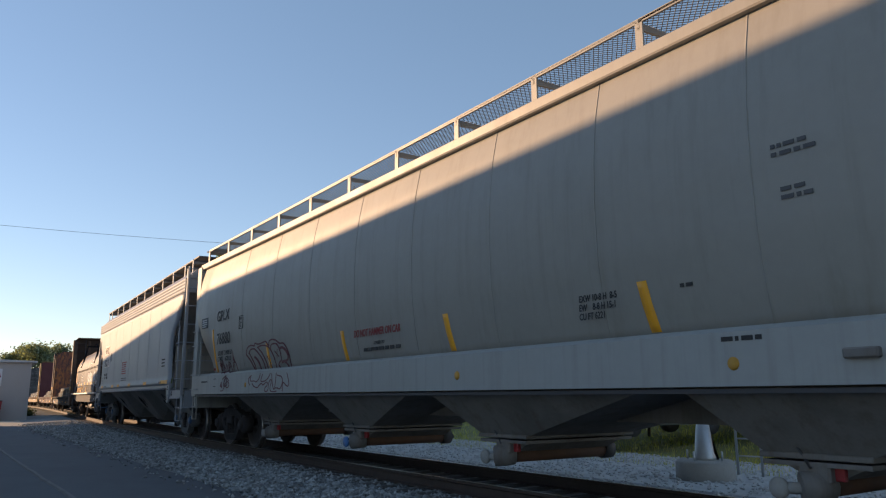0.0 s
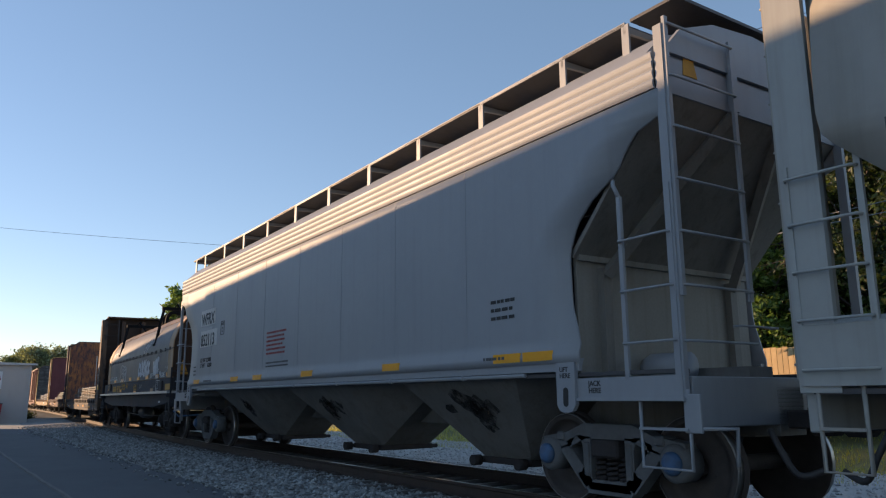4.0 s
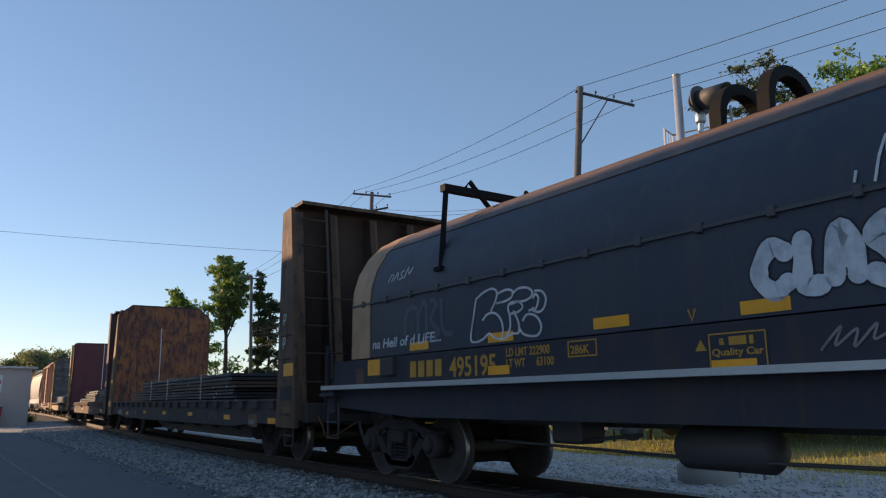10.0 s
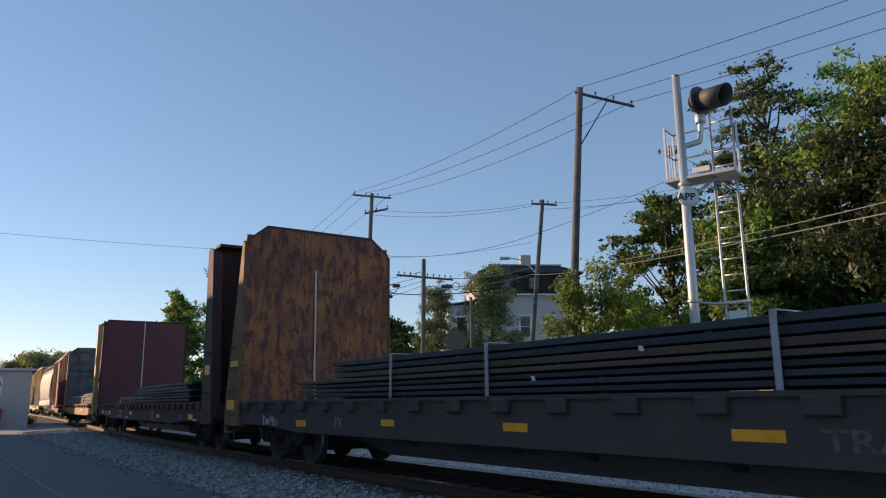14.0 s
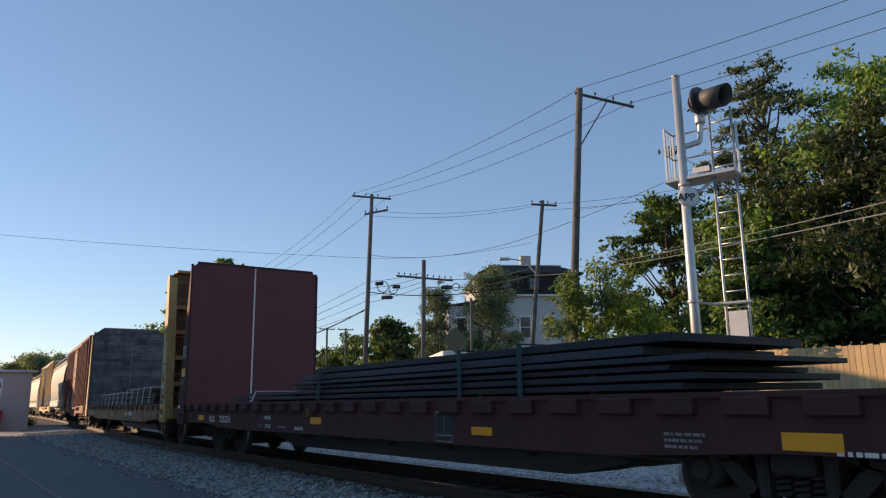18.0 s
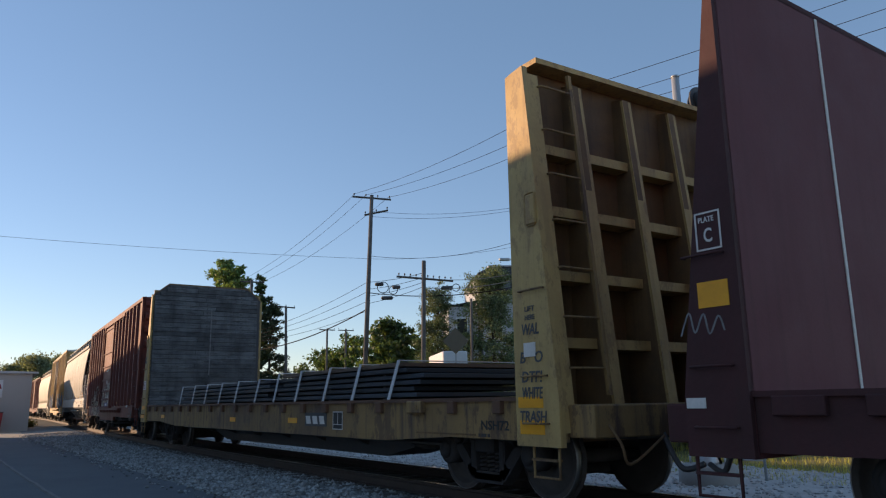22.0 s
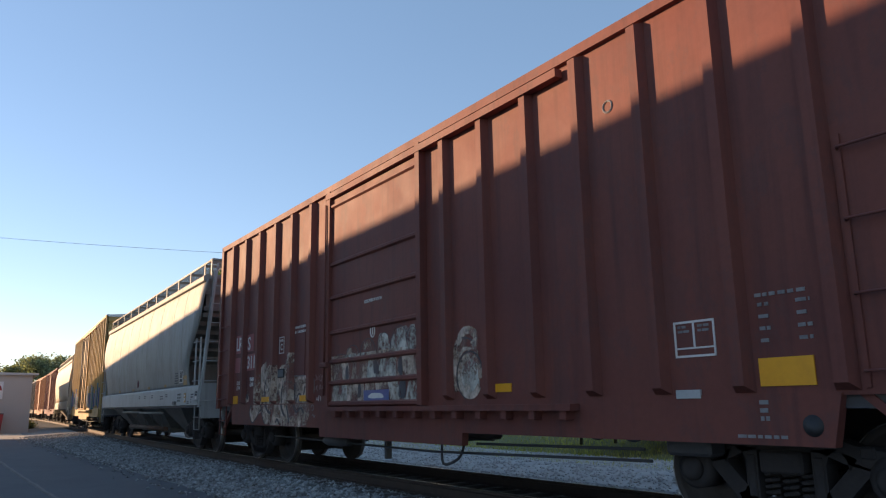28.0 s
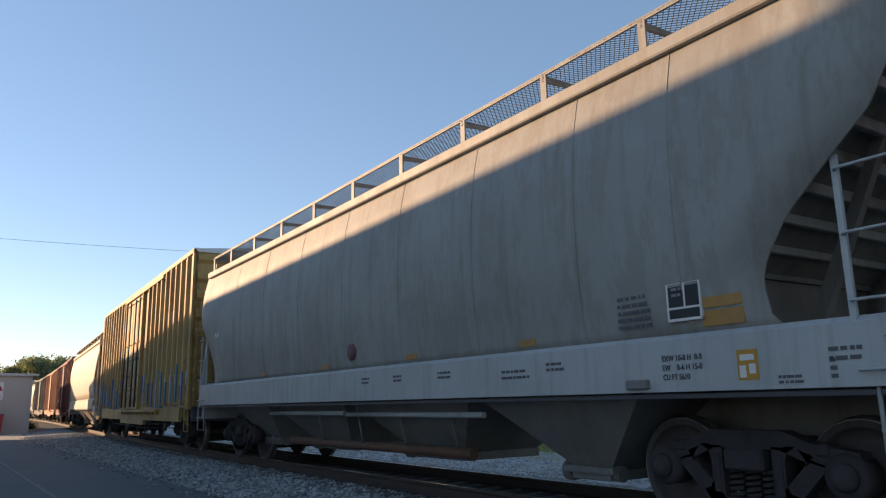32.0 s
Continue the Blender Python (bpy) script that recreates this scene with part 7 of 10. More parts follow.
        for k, z in enumerate(np.linspace(1.30, top - 0.36, 7)):
            w = thick[0] + (thick[1] - thick[0]) * max(0, (top - z)) / (top - 0.9)
            xo = x + s * (w + 0.03)
            part("rung", Build().tube([(xo - s * 0.05, 1.32, z), (xo, 1.30, z), (xo, 0.82, z), (xo - s * 0.05, 0.80, z)], 0.014, 6), mat, car)
        part("ladder_stile", Build().prism([(x + s * (thick[1] - 0.0), 1.0), (x + s * (thick[1] + 0.05), 1.0), (x + s * (thick[0] + 0.05), top - 0.1), (x + s * thick[0], top - 0.1)], 0.78, 0.83), mat, car)
        for z in (0.70, 1.22, 1.75, 2.20) if near_face < 60 else (0.70, 1.22, 2.20):
            xm = x + s * (thick[1] * 0.5)
            part("grab_iron", Build().tube([(xm - 0.2, 1.55, z), (xm - 0.2, 1.60, z), (xm + 0.2, 1.60, z), (xm + 0.2, 1.55, z)], 0.013, 6), mat, car)
        part("end_sill", Build().box(min(X(end_u), x), max(X(end_u), x), WIDE, 1.4, 0.55, 0.9, 0.015), mat, car)
        stirrup(car, x + s * thick[1] * 0.6, 1.5, 0.12, 0.5, 0.42, mat)
    part("cut_lever", Build().tube(curl([(-half + 0.1, 1.2, 0.8), (-half - 0.12, 1.15, 0.5), (-half - 0.1, 1.0, 0.28), (-half - 0.05, 0.4, 0.55)], 5), 0.016, 6), M["ochre"], car)
    for x0, x1, z0, z1 in marks:
        off = x0 < near_face or x0 > far_face
        part("reflector", Build().box(X(min(x0, x1)), X(max(x0, x1)), 1.54 if off else 1.47, 1.556 if off else 1.487, z0, z1), M["reflector"], car, "yellow reflective strip")
    # the load: plates with gaps between them, their ends uneven
    rng = random.Random(int(u0))
    ld = thing("steel_plate_load", "stacked dark steel plates strapped on a flatcar deck", "steel plates", "loads on the flatcars")
    CARS.append((ld, (u0 + u1) / 2, half - truck_in))
    for (a, bb, z0, z1, ymax) in load:
        n = max(2, int((z1 - z0) / 0.085))
        for i in range(n):
            z = z0 + (z1 - z0) * i / n
            e0, e1 = rng.uniform(-0.25, 0.3) - (0.5 if rng.random() < 0.3 else 0.0), rng.uniform(-0.6, 0.3)
            yy0 = ymax + rng.uniform(-0.06, 0.02)
            part("steel_plate", Build().box(X(a) + e0, X(bb) + e1, -ymax, yy0, z + 0.012, z + (z1 - z0) / n - 0.016, 0.006), M[stack_mat if rng.random() > 0.15 else "plate_edge"], ld)
            if i % 2 == 0:
                for xx in np.arange(X(a) + 1.0, X(bb) - 0.6, 2.1):
                    part("dunnage", Build().box(xx - 0.05, xx + 0.05, -ymax + 0.1, ymax - 0.1, z - 0.018, z + 0.014), M["tie"], ld)
    zt = max(l[3] for l in load)
    for u in bands:
        here = [l for l in load if l[0] <= u <= l[1]]
        zt_u = max([l[3] for l in here] or [zt])
        ym = max([l[4] for l in here] or [1.2]) + 0.03
        w = 0.035 if band_mat == "band" else 0.045
        x = X(u)
        sl = band_lean
        b = Build()
        b.prism([(x - w, 0.94), (x + w, 0.94), (x + w - sl, zt_u + 0.01), (x - w - sl, zt_u + 0.01)], ym, ym + 0.012)
        b.box(x - w - sl, x + w - sl, -ym, ym + 0.012, zt_u + 0.005, zt_u + 0.018)
        b.prism([(x - w, 0.94), (x + w, 0.94), (x + w - sl, zt_u + 0.01), (x - w - sl, zt_u + 0.01)], -ym - 0.012, -ym)
        part("strap", b, M[band_mat], ld, "flat strap holding the plates")
    return car, ld, X


car_d, load_d, XD = flat_car("dark brown bulkhead flatcar with a rusted ochre far bulkhead", 55.5, 77.75, 2.75, M["brown"], M["brown_dark"], 56.72, 76.48, M["orange_rust"], 0.40,
    [(60.6, 74.0, 1.02, 1.36, 1.22), (61.3, 72.4, 1.36, 1.68, 1.18)], [70.2, 67.7, 63.6], "band",
    [(72.91, 73.36, 0.51, 0.62), (69.7, 70.1, 0.58, 0.68), (66.65, 67.1, 0.58, 0.68), (63.45, 63.95, 0.58, 0.68), (60.0, 60.49, 0.54, 0.65), (55.90, 56.39, 1.42, 1.66), (56.95, 57.4, 0.50, 0.62), (76.60, 77.1, 1.76, 1.90), (76.74, 77.24, 0.80, 1.02)], shelves=False, top=4.92, near_thick=(0.46, 0.98), far_thick=(0.12, 0.90), far_top=5.05, wing_mat=M["ochre"])
for k_, zc_ in enumerate((2.52, 2.06)):
    ribbon(curl([(XD(56.46), zc_ - 0.10), (XD(56.46), zc_ + 0.08), (XD(56.36), zc_ + 0.10), (XD(56.37), zc_ + 0.0), (XD(56.45), zc_ - 0.02)]), 0.03, 1.556, M["spray_white"], car_d)
decal("worn_plate", XD(55.98), XD(56.38), 0.74, 0.87, 1.556, M["ochre"], car_d, "worn ochre plate")
decal("dark_panel", XD(55.94), XD(56.52), 0.96, 1.18, 1.556, M["navy_dark"], car_d, "blackened stencil panel")
xb_ = XD(56.72) - 0.72
part("grab_bar", Build().tube([(xb_, 0.75, 2.95), (xb_ - 0.02, -0.5, 2.95), (xb_, -1.95, 2.95)], 0.016, 6), M["brown_dark"], car_d, "long rusty grab bar across the end")
gear = part("brake_box", Build().box(xb_ - 0.10, xb_ + 0.25, -0.62, -0.20, 1.95, 2.55, 0.03), M["end_plate_dark"], car_d, "dark hand brake gear box")
part("brake_wheel", Build().lathe([(0.20, -0.02), (0.23, -0.02), (0.23, 0.02), (0.20, 0.02)], (xb_ - 0.13, -0.40, 2.5), "x", 18).box(xb_ - 0.145, xb_ - 0.115, -0.60, -0.20, 2.48, 2.52).box(xb_ - 0.145, xb_ - 0.115, -0.42, -0.38, 2.3, 2.7), M["end_plate_dark"], gear)
part("chain_link", Build().tube([(xb_ - 0.05, -0.35, 1.95), (xb_ - 0.05, -0.36, 1.82)], 0.03, 6), M["galv"], gear, "pale chain end")
letters("TRAIL", 0.22, XD(63.15), 0.70, 1.484, M["ink_worn"], car_d, fit=(0.92, 0.17))
letters("BTRA", 0.24, XD(61.885), 0.70, 1.484, M["ink_worn"], car_d, fit=(0.92, 0.17))
worn_ = decal("worn_panel", XD(58.05), XD(58.66), 0.42, 0.68, 1.484, M["ochre"], car_d, "chipped ochre panel on the sill")
part("pale_patch", Build().box(XD(58.25), XD(58.62), 1.47, 1.490, 0.47, 0.56), M["ink_faded"], worn_)
decal("pale_plate", XD(59.3), XD(59.57), 0.955, 1.0, 1.524, M["ink_faded"], car_d, "dull pale plate on the sill's edge")
for tu, tz in ((62.42, 1.33), (62.09, 1.16), (62.27, 1.07), (61.21, 1.325), (65.1, 1.45), (66.8, 1.2)):
    part("paper_tag", Build().add([(XD(tu) - 0.035, 1.236, tz - 0.028), (XD(tu) + 0.03, 1.238, tz - 0.024), (XD(tu) + 0.04, 1.246, tz + 0.03), (XD(tu) - 0.03, 1.244, tz + 0.026)], [(0, 1, 2, 3)]), M["ink_white"], load_d, "white paper tag")
SCD = lambda pts: [(XD(75.08) - p[0] * 0.53, 0.50 + p[1] * 0.7) for p in pts]
letters("PX", 0.2, XD(71.7), 0.69, 1.484, M["ink_faded"], car_d, fit=(0.28, 0.17))
for pts in ([(0, 0), (0.02, 0.26), (0.14, 0.2), (0.04, 0.13), (0.18, 0.0)], [(0.25, 0.05), (0.32, 0.18), (0.4, 0.06), (0.28, 0.05)], [(0.45, 0.02), (0.5, 0.2), (0.55, 0.03), (0.62, 0.2)], [(0.75, 0.0), (0.78, 0.28), (0.9, 0.12), (1.0, 0.26), (1.02, 0.0)], [(1.1, 0.0), (1.12, 0.2)], [(1.2, 0.0), (1.3, 0.2), (1.4, 0.0), (1.5, 0.18)]):
    ribbon(curl(SCD(pts)), 0.012, 1.487, M["spray_white"], car_d)
part("chain_trail", Build().tube(curl([(XD(76.46), -0.25, 4.1), (XD(76.45), -0.26, 3.0), (XD(76.45), -0.27, 1.4), (XD(76.4), -0.3, 1.02)], 6), 0.022, 6), M["ink_white"], car_d, "pale drip line down the bulkhead")

car_e, load_e, XE = flat_car("maroon bulkhead flatcar with a smooth far bulkhead", 78.35, 99.65, 2.75, M["maroon_dirty"], M["end_dark"], 79.35, 98.68, M["maroon"], 0.10,
    [(82.4, 95.05, 1.02, 1.21, 1.22), (82.4, 91.9, 1.21, 1.38, 1.22), (82.9, 91.3, 1.38, 1.62, 1.16)], [85.8, 84.5], "strap_teal",
    [(80.45, 80.95, 0.53, 0.67), (84.79, 85.22, 0.53, 0.63), (89.8, 90.26, 0.58, 0.70), (96.98, 97.44, 0.57, 0.69), (78.68, 79.14, 1.66, 1.90), (98.78, 99.09, 1.73, 1.96)], shelves=False, top=5.02, near_thick=(0.45, 0.92), far_thick=(0.06, 0.64), pockets=0.75, far_top=4.95)
letters("NOKL", 0.30, XE(96.51), 0.69, 1.484, M["ink_white"], car_e, fit=(0.48, 0.16))
letters("LT WT", 0.1, XE(93.03), 0.54, 1.484, M["ink_faded"], car_e, fit=(0.30, 0.07))
letters("77100", 0.1, XE(92.58), 0.54, 1.484, M["ink_white"], car_e, fit=(0.32, 0.08))
letters("LD LMT", 0.1, XE(93.03), 0.71, 1.484, M["ink_worn"], car_e, fit=(0.32, 0.07))
letters("190900", 0.1, XE(92.64), 0.71, 1.484, M["ink_white"], car_e, fit=(0.38, 0.08))
letters("RELEASE", 0.1, XE(91.0), 0.52, 1.484, M["ink_white"], car_e, fit=(0.40, 0.06))
bars(XE(91.9), 0.52, 1.484, 0.5, 1, 0.035, 0.03, M["ink_faded"], car_e, 62)
part("strap", Build().prism([(XE(90.40) - 0.06, 0.82), (XE(90.40) + 0.06, 0.82), (XE(90.36) + 0.05, 1.60), (XE(90.36) - 0.05, 1.60)], 1.27, 1.285).box(XE(90.36) - 0.05, XE(90.36) + 0.05, -1.2, 1.285, 1.625, 1.64), M["strap_teal"], load_e, "wide dark teal strap over the plates")
part("strap", Build().prism([(XE(94.15) - 0.04, 0.92), (XE(94.15) + 0.04, 0.92), (XE(93.76) + 0.04, 1.235), (XE(93.76) - 0.04, 1.235)], 1.27, 1.28).box(XE(93.76) - 0.04, XE(93.76) + 0.04, -1.2, 1.28, 1.225, 1.238), M["strap"], load_e, "short white strap end")
part("strap_hook", Build().box(XE(90.23) - 0.05, XE(90.23) + 0.06, 1.46, 1.57, 0.72, 0.86, 0.015), M["ochre"], car_e, "ochre strap ratchet on the sill")
letters("725231", 0.32, XE(95.68), 0.69, 1.484, M["ink_white"], car_e, fit=(0.80, 0.16))
bars(XE(80.51), 0.54, 1.484, 0.55, 1, 0.035, 0.03, M["ink_white"], car_e, 63)
bars(XE(82.14), 0.64, 1.484, 0.46, 3, 0.028, 0.028, M["ink_faded"], car_e, 64)
letters("PLATE", 0.13, XE(99.02), 2.545, 1.556, M["ink_white"], car_e, fit=(0.16, 0.05))
letters("C", 0.13, XE(98.975), 2.44, 1.556, M["ink_white"], car_e, fit=(0.085, 0.13))
for z0, z1, x0, x1 in ((2.24, 2.255, 98.80, 99.06), (2.575, 2.59, 98.80, 99.06), (2.24, 2.59, 99.045, 99.06), (2.24, 2.59, 98.80, 98.815)):
    part("stencil_frame", Build().box(XE(x0), XE(x1), 1.54, 1.556, z0, z1), M["ink_white"], car_e)
for z0, z1, x0, x1 in ((0.42, 0.435, 85.65, 86.05), (0.80, 0.815, 85.65, 86.05), (0.42, 0.81, 86.035, 86.05), (0.42, 0.81, 85.65, 85.665), (0.50, 0.515, 85.65, 86.05), (0.55, 0.76, 85.84, 85.855)):
    part("stencil_frame", Build().box(XE(x0), XE(x1), 1.47, 1.486, z0, z1), M["ink_white"], car_e)
decal("data_panel", XE(85.65), XE(86.05), 0.42, 0.81, 1.4830, M["ink"], car_e, "black data panel with a white border")
part("white_stripe", Build().box(XE(98.68) - 0.012, XE(98.68) - 0.002, -0.35, -0.305, 1.0, 4.93), M["ink_white"], car_e, "thin white centre stripe on the bulkhead")
bars(XE(99.3), 0.95, 1.556, 0.2, 1, 0.09, 0.02, M["ink_white"], car_e, 40)
SCE = lambda pts: [(XE(99.3) - p[0], 1.5 + p[1]) for p in pts]
ribbon(curl(SCE([(0, 0), (0.1, 0.2), (0.15, 0.02), (0.25, 0.18), (0.3, 0.0), (0.4, 0.15), (0.45, 0.02)])), 0.015, 1.557, M["ink_faded"], car_e)

car_f, load_f, XF = flat_car("weathered yellow bulkhead flatcar with a plank-faced far bulkhead", 100.55, 122.15, 2.3, M["yellow"], M["yellow_end"], 101.65, 121.45, M["wood_grey"], 0.40,
    [(104.55, 110.3, 1.02, 1.58, 1.25), (110.6, 118.3, 1.02, 1.50, 1.22)], [118.2, 116.85, 115.6, 114.3, 113.0, 111.55, 110.25, 109.05, 107.7, 106.5, 105.2], "strap",
    [(108.4, 108.85, 0.60, 0.70), (112.1, 112.5, 0.58, 0.68), (101.17, 101.6, 0.87, 0.99), (101.16, 101.58, 0.58, 0.73), (119.0, 119.4, 0.6, 0.7), (121.55, 121.95, 0.86, 0.98), (121.6, 122.1, 0.58, 0.70)], top=5.12, near_thick=(0.33, 0.74), far_thick=(0.12, 0.62), planks=True, band_lean=0.36, far_top=5.12, wing_mat=M["yellow_end"])
part("chalk_line", Build().box(XF(121.45) - 0.072, XF(121.45) - 0.066, -0.50, -0.47, 2.0, 4.3), M["ink_faded"], car_f, "faint pale line down the planks")
decal("logo_patch", XF(107.05), XF(108.0), 0.56, 0.80, 1.484, M["black"], car_f, "black patch with white block shapes")
for u in (107.85, 107.55, 107.25):
    part("logo_shape", Build().prism([(XF(u) - 0.13, 0.60), (XF(u) + 0.07, 0.60), (XF(u) + 0.12, 0.74), (XF(u) - 0.08, 0.74)], 1.47, 1.49), M["ink_white"], car_f, "plain white slanted block")
decal("data_panel", XF(106.4), XF(106.78), 0.52, 0.82, 1.484, M["ink"], car_f, "black data panel with a white border")
for z0, z1, x0, x1 in ((0.52, 0.535, 106.4, 106.78), (0.805, 0.82, 106.4, 106.78), (0.52, 0.82, 106.765, 106.78), (0.52, 0.82, 106.4, 106.415), (0.6, 0.61, 106.4, 106.78), (0.6, 0.82, 106.58, 106.59)):
    part("stencil_frame", Build().box(XF(x0), XF(x1), 1.47, 1.49, z0, z1), M["ink_white"], car_f)
letters("NSH72", 0.2, XF(102.44), 0.72, 1.484, M["ink"], car_f, fit=(0.56, 0.115))
bars(XF(104.0), 0.55, 1.484, 1.7, 1, 0.020, 0.03, M["ochre"], car_f, 41)
bars(XF(102.5), 0.56, 1.484, 0.3, 1, 0.04, 0.03, M["brown"], car_f, 42)
letters("LIFT\nHERE", 0.13, XF(121.88), 2.62, 1.556, M["ink_grey"], car_f, squeeze=0.8)
decal("notice_plate", XF(121.58), XF(121.90), 1.52, 1.80, 1.556, M["ink_white"], car_f, "white notice plate with small lines")
bars(XF(121.88), 1.76, 1.561, 0.26, 5, 0.02, 0.025, M["ink_red"], car_f, 43)
for u in (101.25, 121.7):
    part("lift_hole", Build().box(XF(u) - 0.10, XF(u) + 0.10, 1.54, 1.575, 2.95, 3.35, 0.03).box(XF(u) - 0.05, XF(u) + 0.05, 1.54, 1.580, 3.02, 3.28, 0.01), M["yellow_end"], car_f, "framed lifting hole")
for i, (z, w_) in enumerate(((2.02, 0.17), (1.92, 0.17), (1.82, 0.3), (1.50, 0.4), (1.28, 0.36), (1.10, 0.36), (0.84, 0.46))):
    letters(("LIFT", "HERE", "WAL", "B   O", "DTF!", "WHITE", "TRASH")[i], 0.22, XF(101.40) + w_ / 2 - 0.06, z, 1.557, M["ink_grey"], car_f, fit=(w_, 0.06 if i < 2 else 0.13), shear=0.15 if i > 1 else 0, name="spray_lettering")
decal("notice_plate", XF(101.26), XF(101.46), 1.44, 1.60, 1.561, M["ink_white"], car_f, "pale notice plate")
part("ratchet_box", Build().box(XF(103.75), XF(104.15), 1.48, 1.57, 0.80, 0.97, 0.015).box(XF(103.85), XF(104.02), 1.56, 1.58, 0.85, 0.91), M["yellow"], car_f, "yellow tie-down box")


def box_car(label, u0, u1, truck_in, mat, ribs, door, top=4.75, near=True, detail=True, rib_mat=None):
    """A ribbed boxcar. ribs: places of the upright side ribs; door: where the sliding door lies."""
    car, half = new_car("boxcar", label, "boxcar", u0, u1, truck_in, near=near)
    uc = (u0 + u1) / 2
    X = lambda u: u - uc
    rib_mat = rib_mat or mat
    for s in (1, -1):
        y0, y1 = sorted((s * 1.44, s * 1.50))
        part("side_wall", Build().box(-half, half, y0, y1, 0.95, top - 0.12), mat, car)
        y0, y1 = sorted((s * 1.42, s * 1.52))
        part("side_sill", Build().prism([(-half + 1.05, 0.97), (half - 1.05, 0.97), (half - 1.15, 0.55), (X(door[1]) + 0.48, 0.55), (X(door[1]) + 0.46, 0.40), (X(door[0]) - 0.86, 0.40), (X(door[0]) - 0.88, 0.56), (-half + 1.15, 0.56)], y0, y1), mat, car)
        y0, y1 = sorted((s * 1.42, s * 1.57))
        part("top_chord", Build().prism([(s * 1.42, top - 0.16), (s * 1.56, top - 0.14), (s * 1.56, top - 0.02), (s * 1.42, top)], -half, half, "x"), mat, car)
        part("corner_post", Build().box(-half, -half + 0.14, *sorted((s * 1.44, s * 1.56)), 0.9, top - 0.05), mat, car)
        part("corner_post", Build().box(half - 0.14, half, *sorted((s * 1.44, s * 1.56)), 0.9, top - 0.05), mat, car)
        for u in ribs:
            a = X(u)
            part("side_rib", Build().add([(a - 0.10, s * 1.495, 0.98), (a - 0.055, s * 1.60, 1.04), (a + 0.055, s * 1.60, 1.04), (a + 0.10, s * 1.495, 0.98),
                                          (a - 0.10, s * 1.495, top - 0.15), (a - 0.055, s * 1.60, top - 0.18), (a + 0.055, s * 1.60, top - 0.18), (a + 0.10, s * 1.495, top - 0.15)],
                                         [(0, 1, 5, 4), (1, 2, 6, 5), (2, 3, 7, 6), (3, 0, 4, 7), (0, 3, 2, 1), (4, 5, 6, 7)]), rib_mat, car)
        d0, d1 = X(door[0]), X(door[1])
        y0, y1 = sorted((s * 1.50, s * 1.56))
        dr = part("sliding_door", Build().box(d0, d1, y0, y1, 0.93, top - 0.32, 0.01), mat, car)
        for z in (0.96, 1.31, 1.67, 2.17, 2.78, 3.38, top - 0.45):
            part("door_rib", Build().prism([(s * 1.555, z - 0.05), (s * 1.60, z - 0.02), (s * 1.60, z + 0.02), (s * 1.555, z + 0.05)], d0 + 0.03, d1 - 0.03, "x"), mat, dr)
        for a in (d0, d1):
            part("door_post", Build().box(a - 0.06, a + 0.06, *sorted((s * 1.50, s * 1.62)), 0.92, top - 0.16), mat, car)
        part("door_track", Build().box(d0 - (d1 - d0) * 1.0, d1 + 0.15, *sorted((s * 1.50, s * 1.66)), 0.84, 0.91), mat, car)
        part("top_door_track", Build().box(d0 - (d1 - d0) * 1.0, d1 + 0.1, *sorted((s * 1.52, s * 1.63)), top - 0.30, top - 0.20), mat, car)
        if s > 0 and detail:
            for i in range(12):
                xk = d0 - (d1 - d0) + 0.15 + i * ((d1 - d0) * 2) / 12
                part("track_bracket", Build().box(xk - 0.05, xk + 0.05, 1.5, 1.64, 0.74, 0.85, 0.01), mat, car)
            part("door_latch", Build().box(d1 - 0.06, d1 + 0.22, 1.60, 1.66, 1.58, 1.67, 0.015).tube([(d1 + 0.05, 1.64, 1.1), (d1 + 0.05, 1.64, top - 0.4)], 0.016, 6), mat, car)
    for s in (1, -1):
        e = s * half
        b = Build()
        n = 8
        prof = []
        for i in range(n):
            z = 0.95 + (top - 1.05) * i / n
            h = (top - 1.05) / n
            prof += [(e - s * 0.02, z), (e - s * 0.02, z + h * 0.35), (e + s * 0.05, z + h * 0.55), (e + s * 0.05, z + h * 0.8)]
        prof += [(e - s * 0.02, top - 0.1), (e - s * 0.1, top - 0.1), (e - s * 0.1, 0.95)]
        part("end_wall", Build().prism(prof, -1.44, 1.44), mat, car, "horizontally corrugated end wall")
        part("end_sill", Build().box(min(e, e - s * 0.2), max(e, e - s * 0.2), -1.4, 1.4, 0.58, 0.95, 0.01), M["black"], car)
        if detail:
            ladder(car, e - s * 0.12, e - s * 0.85, 1.52, 1.0, 2.95, 4, mat)
            end_ladder(car, e + s * 0.06, 1.38, 0.95, 1.0, 2.95, 4, mat, s)
            stirrup(car, e - s * 0.35, 1.48, 0.30, 0.95, 0.45, mat)
            part("corner_bracket", Build().prism([(e - s * 0.95, 0.95), (e - s * 0.85, 0.95), (e - s * 0.3, 0.45), (e - s * 0.4, 0.45)], 1.40, 1.46), mat, car)
        part("draft_sill", Build().box(min(e, e - s * 3), max(e, e - s * 3), -0.3, 0.3, 0.5, 0.95), M["black"], car)
    part("roof", Build().prism([(1.54, top - 0.03), (0.0, top + 0.10), (-1.54, top - 0.03), (-1.45, top - 0.12), (1.45, top - 0.12)], -half - 0.03, half + 0.03, "x"), M["galv"] if mat is M["box_yellow"] else mat, car)
    part("floor", Build().box(-half, half, -1.44, 1.44, 0.85, 0.98), M["black"], car)
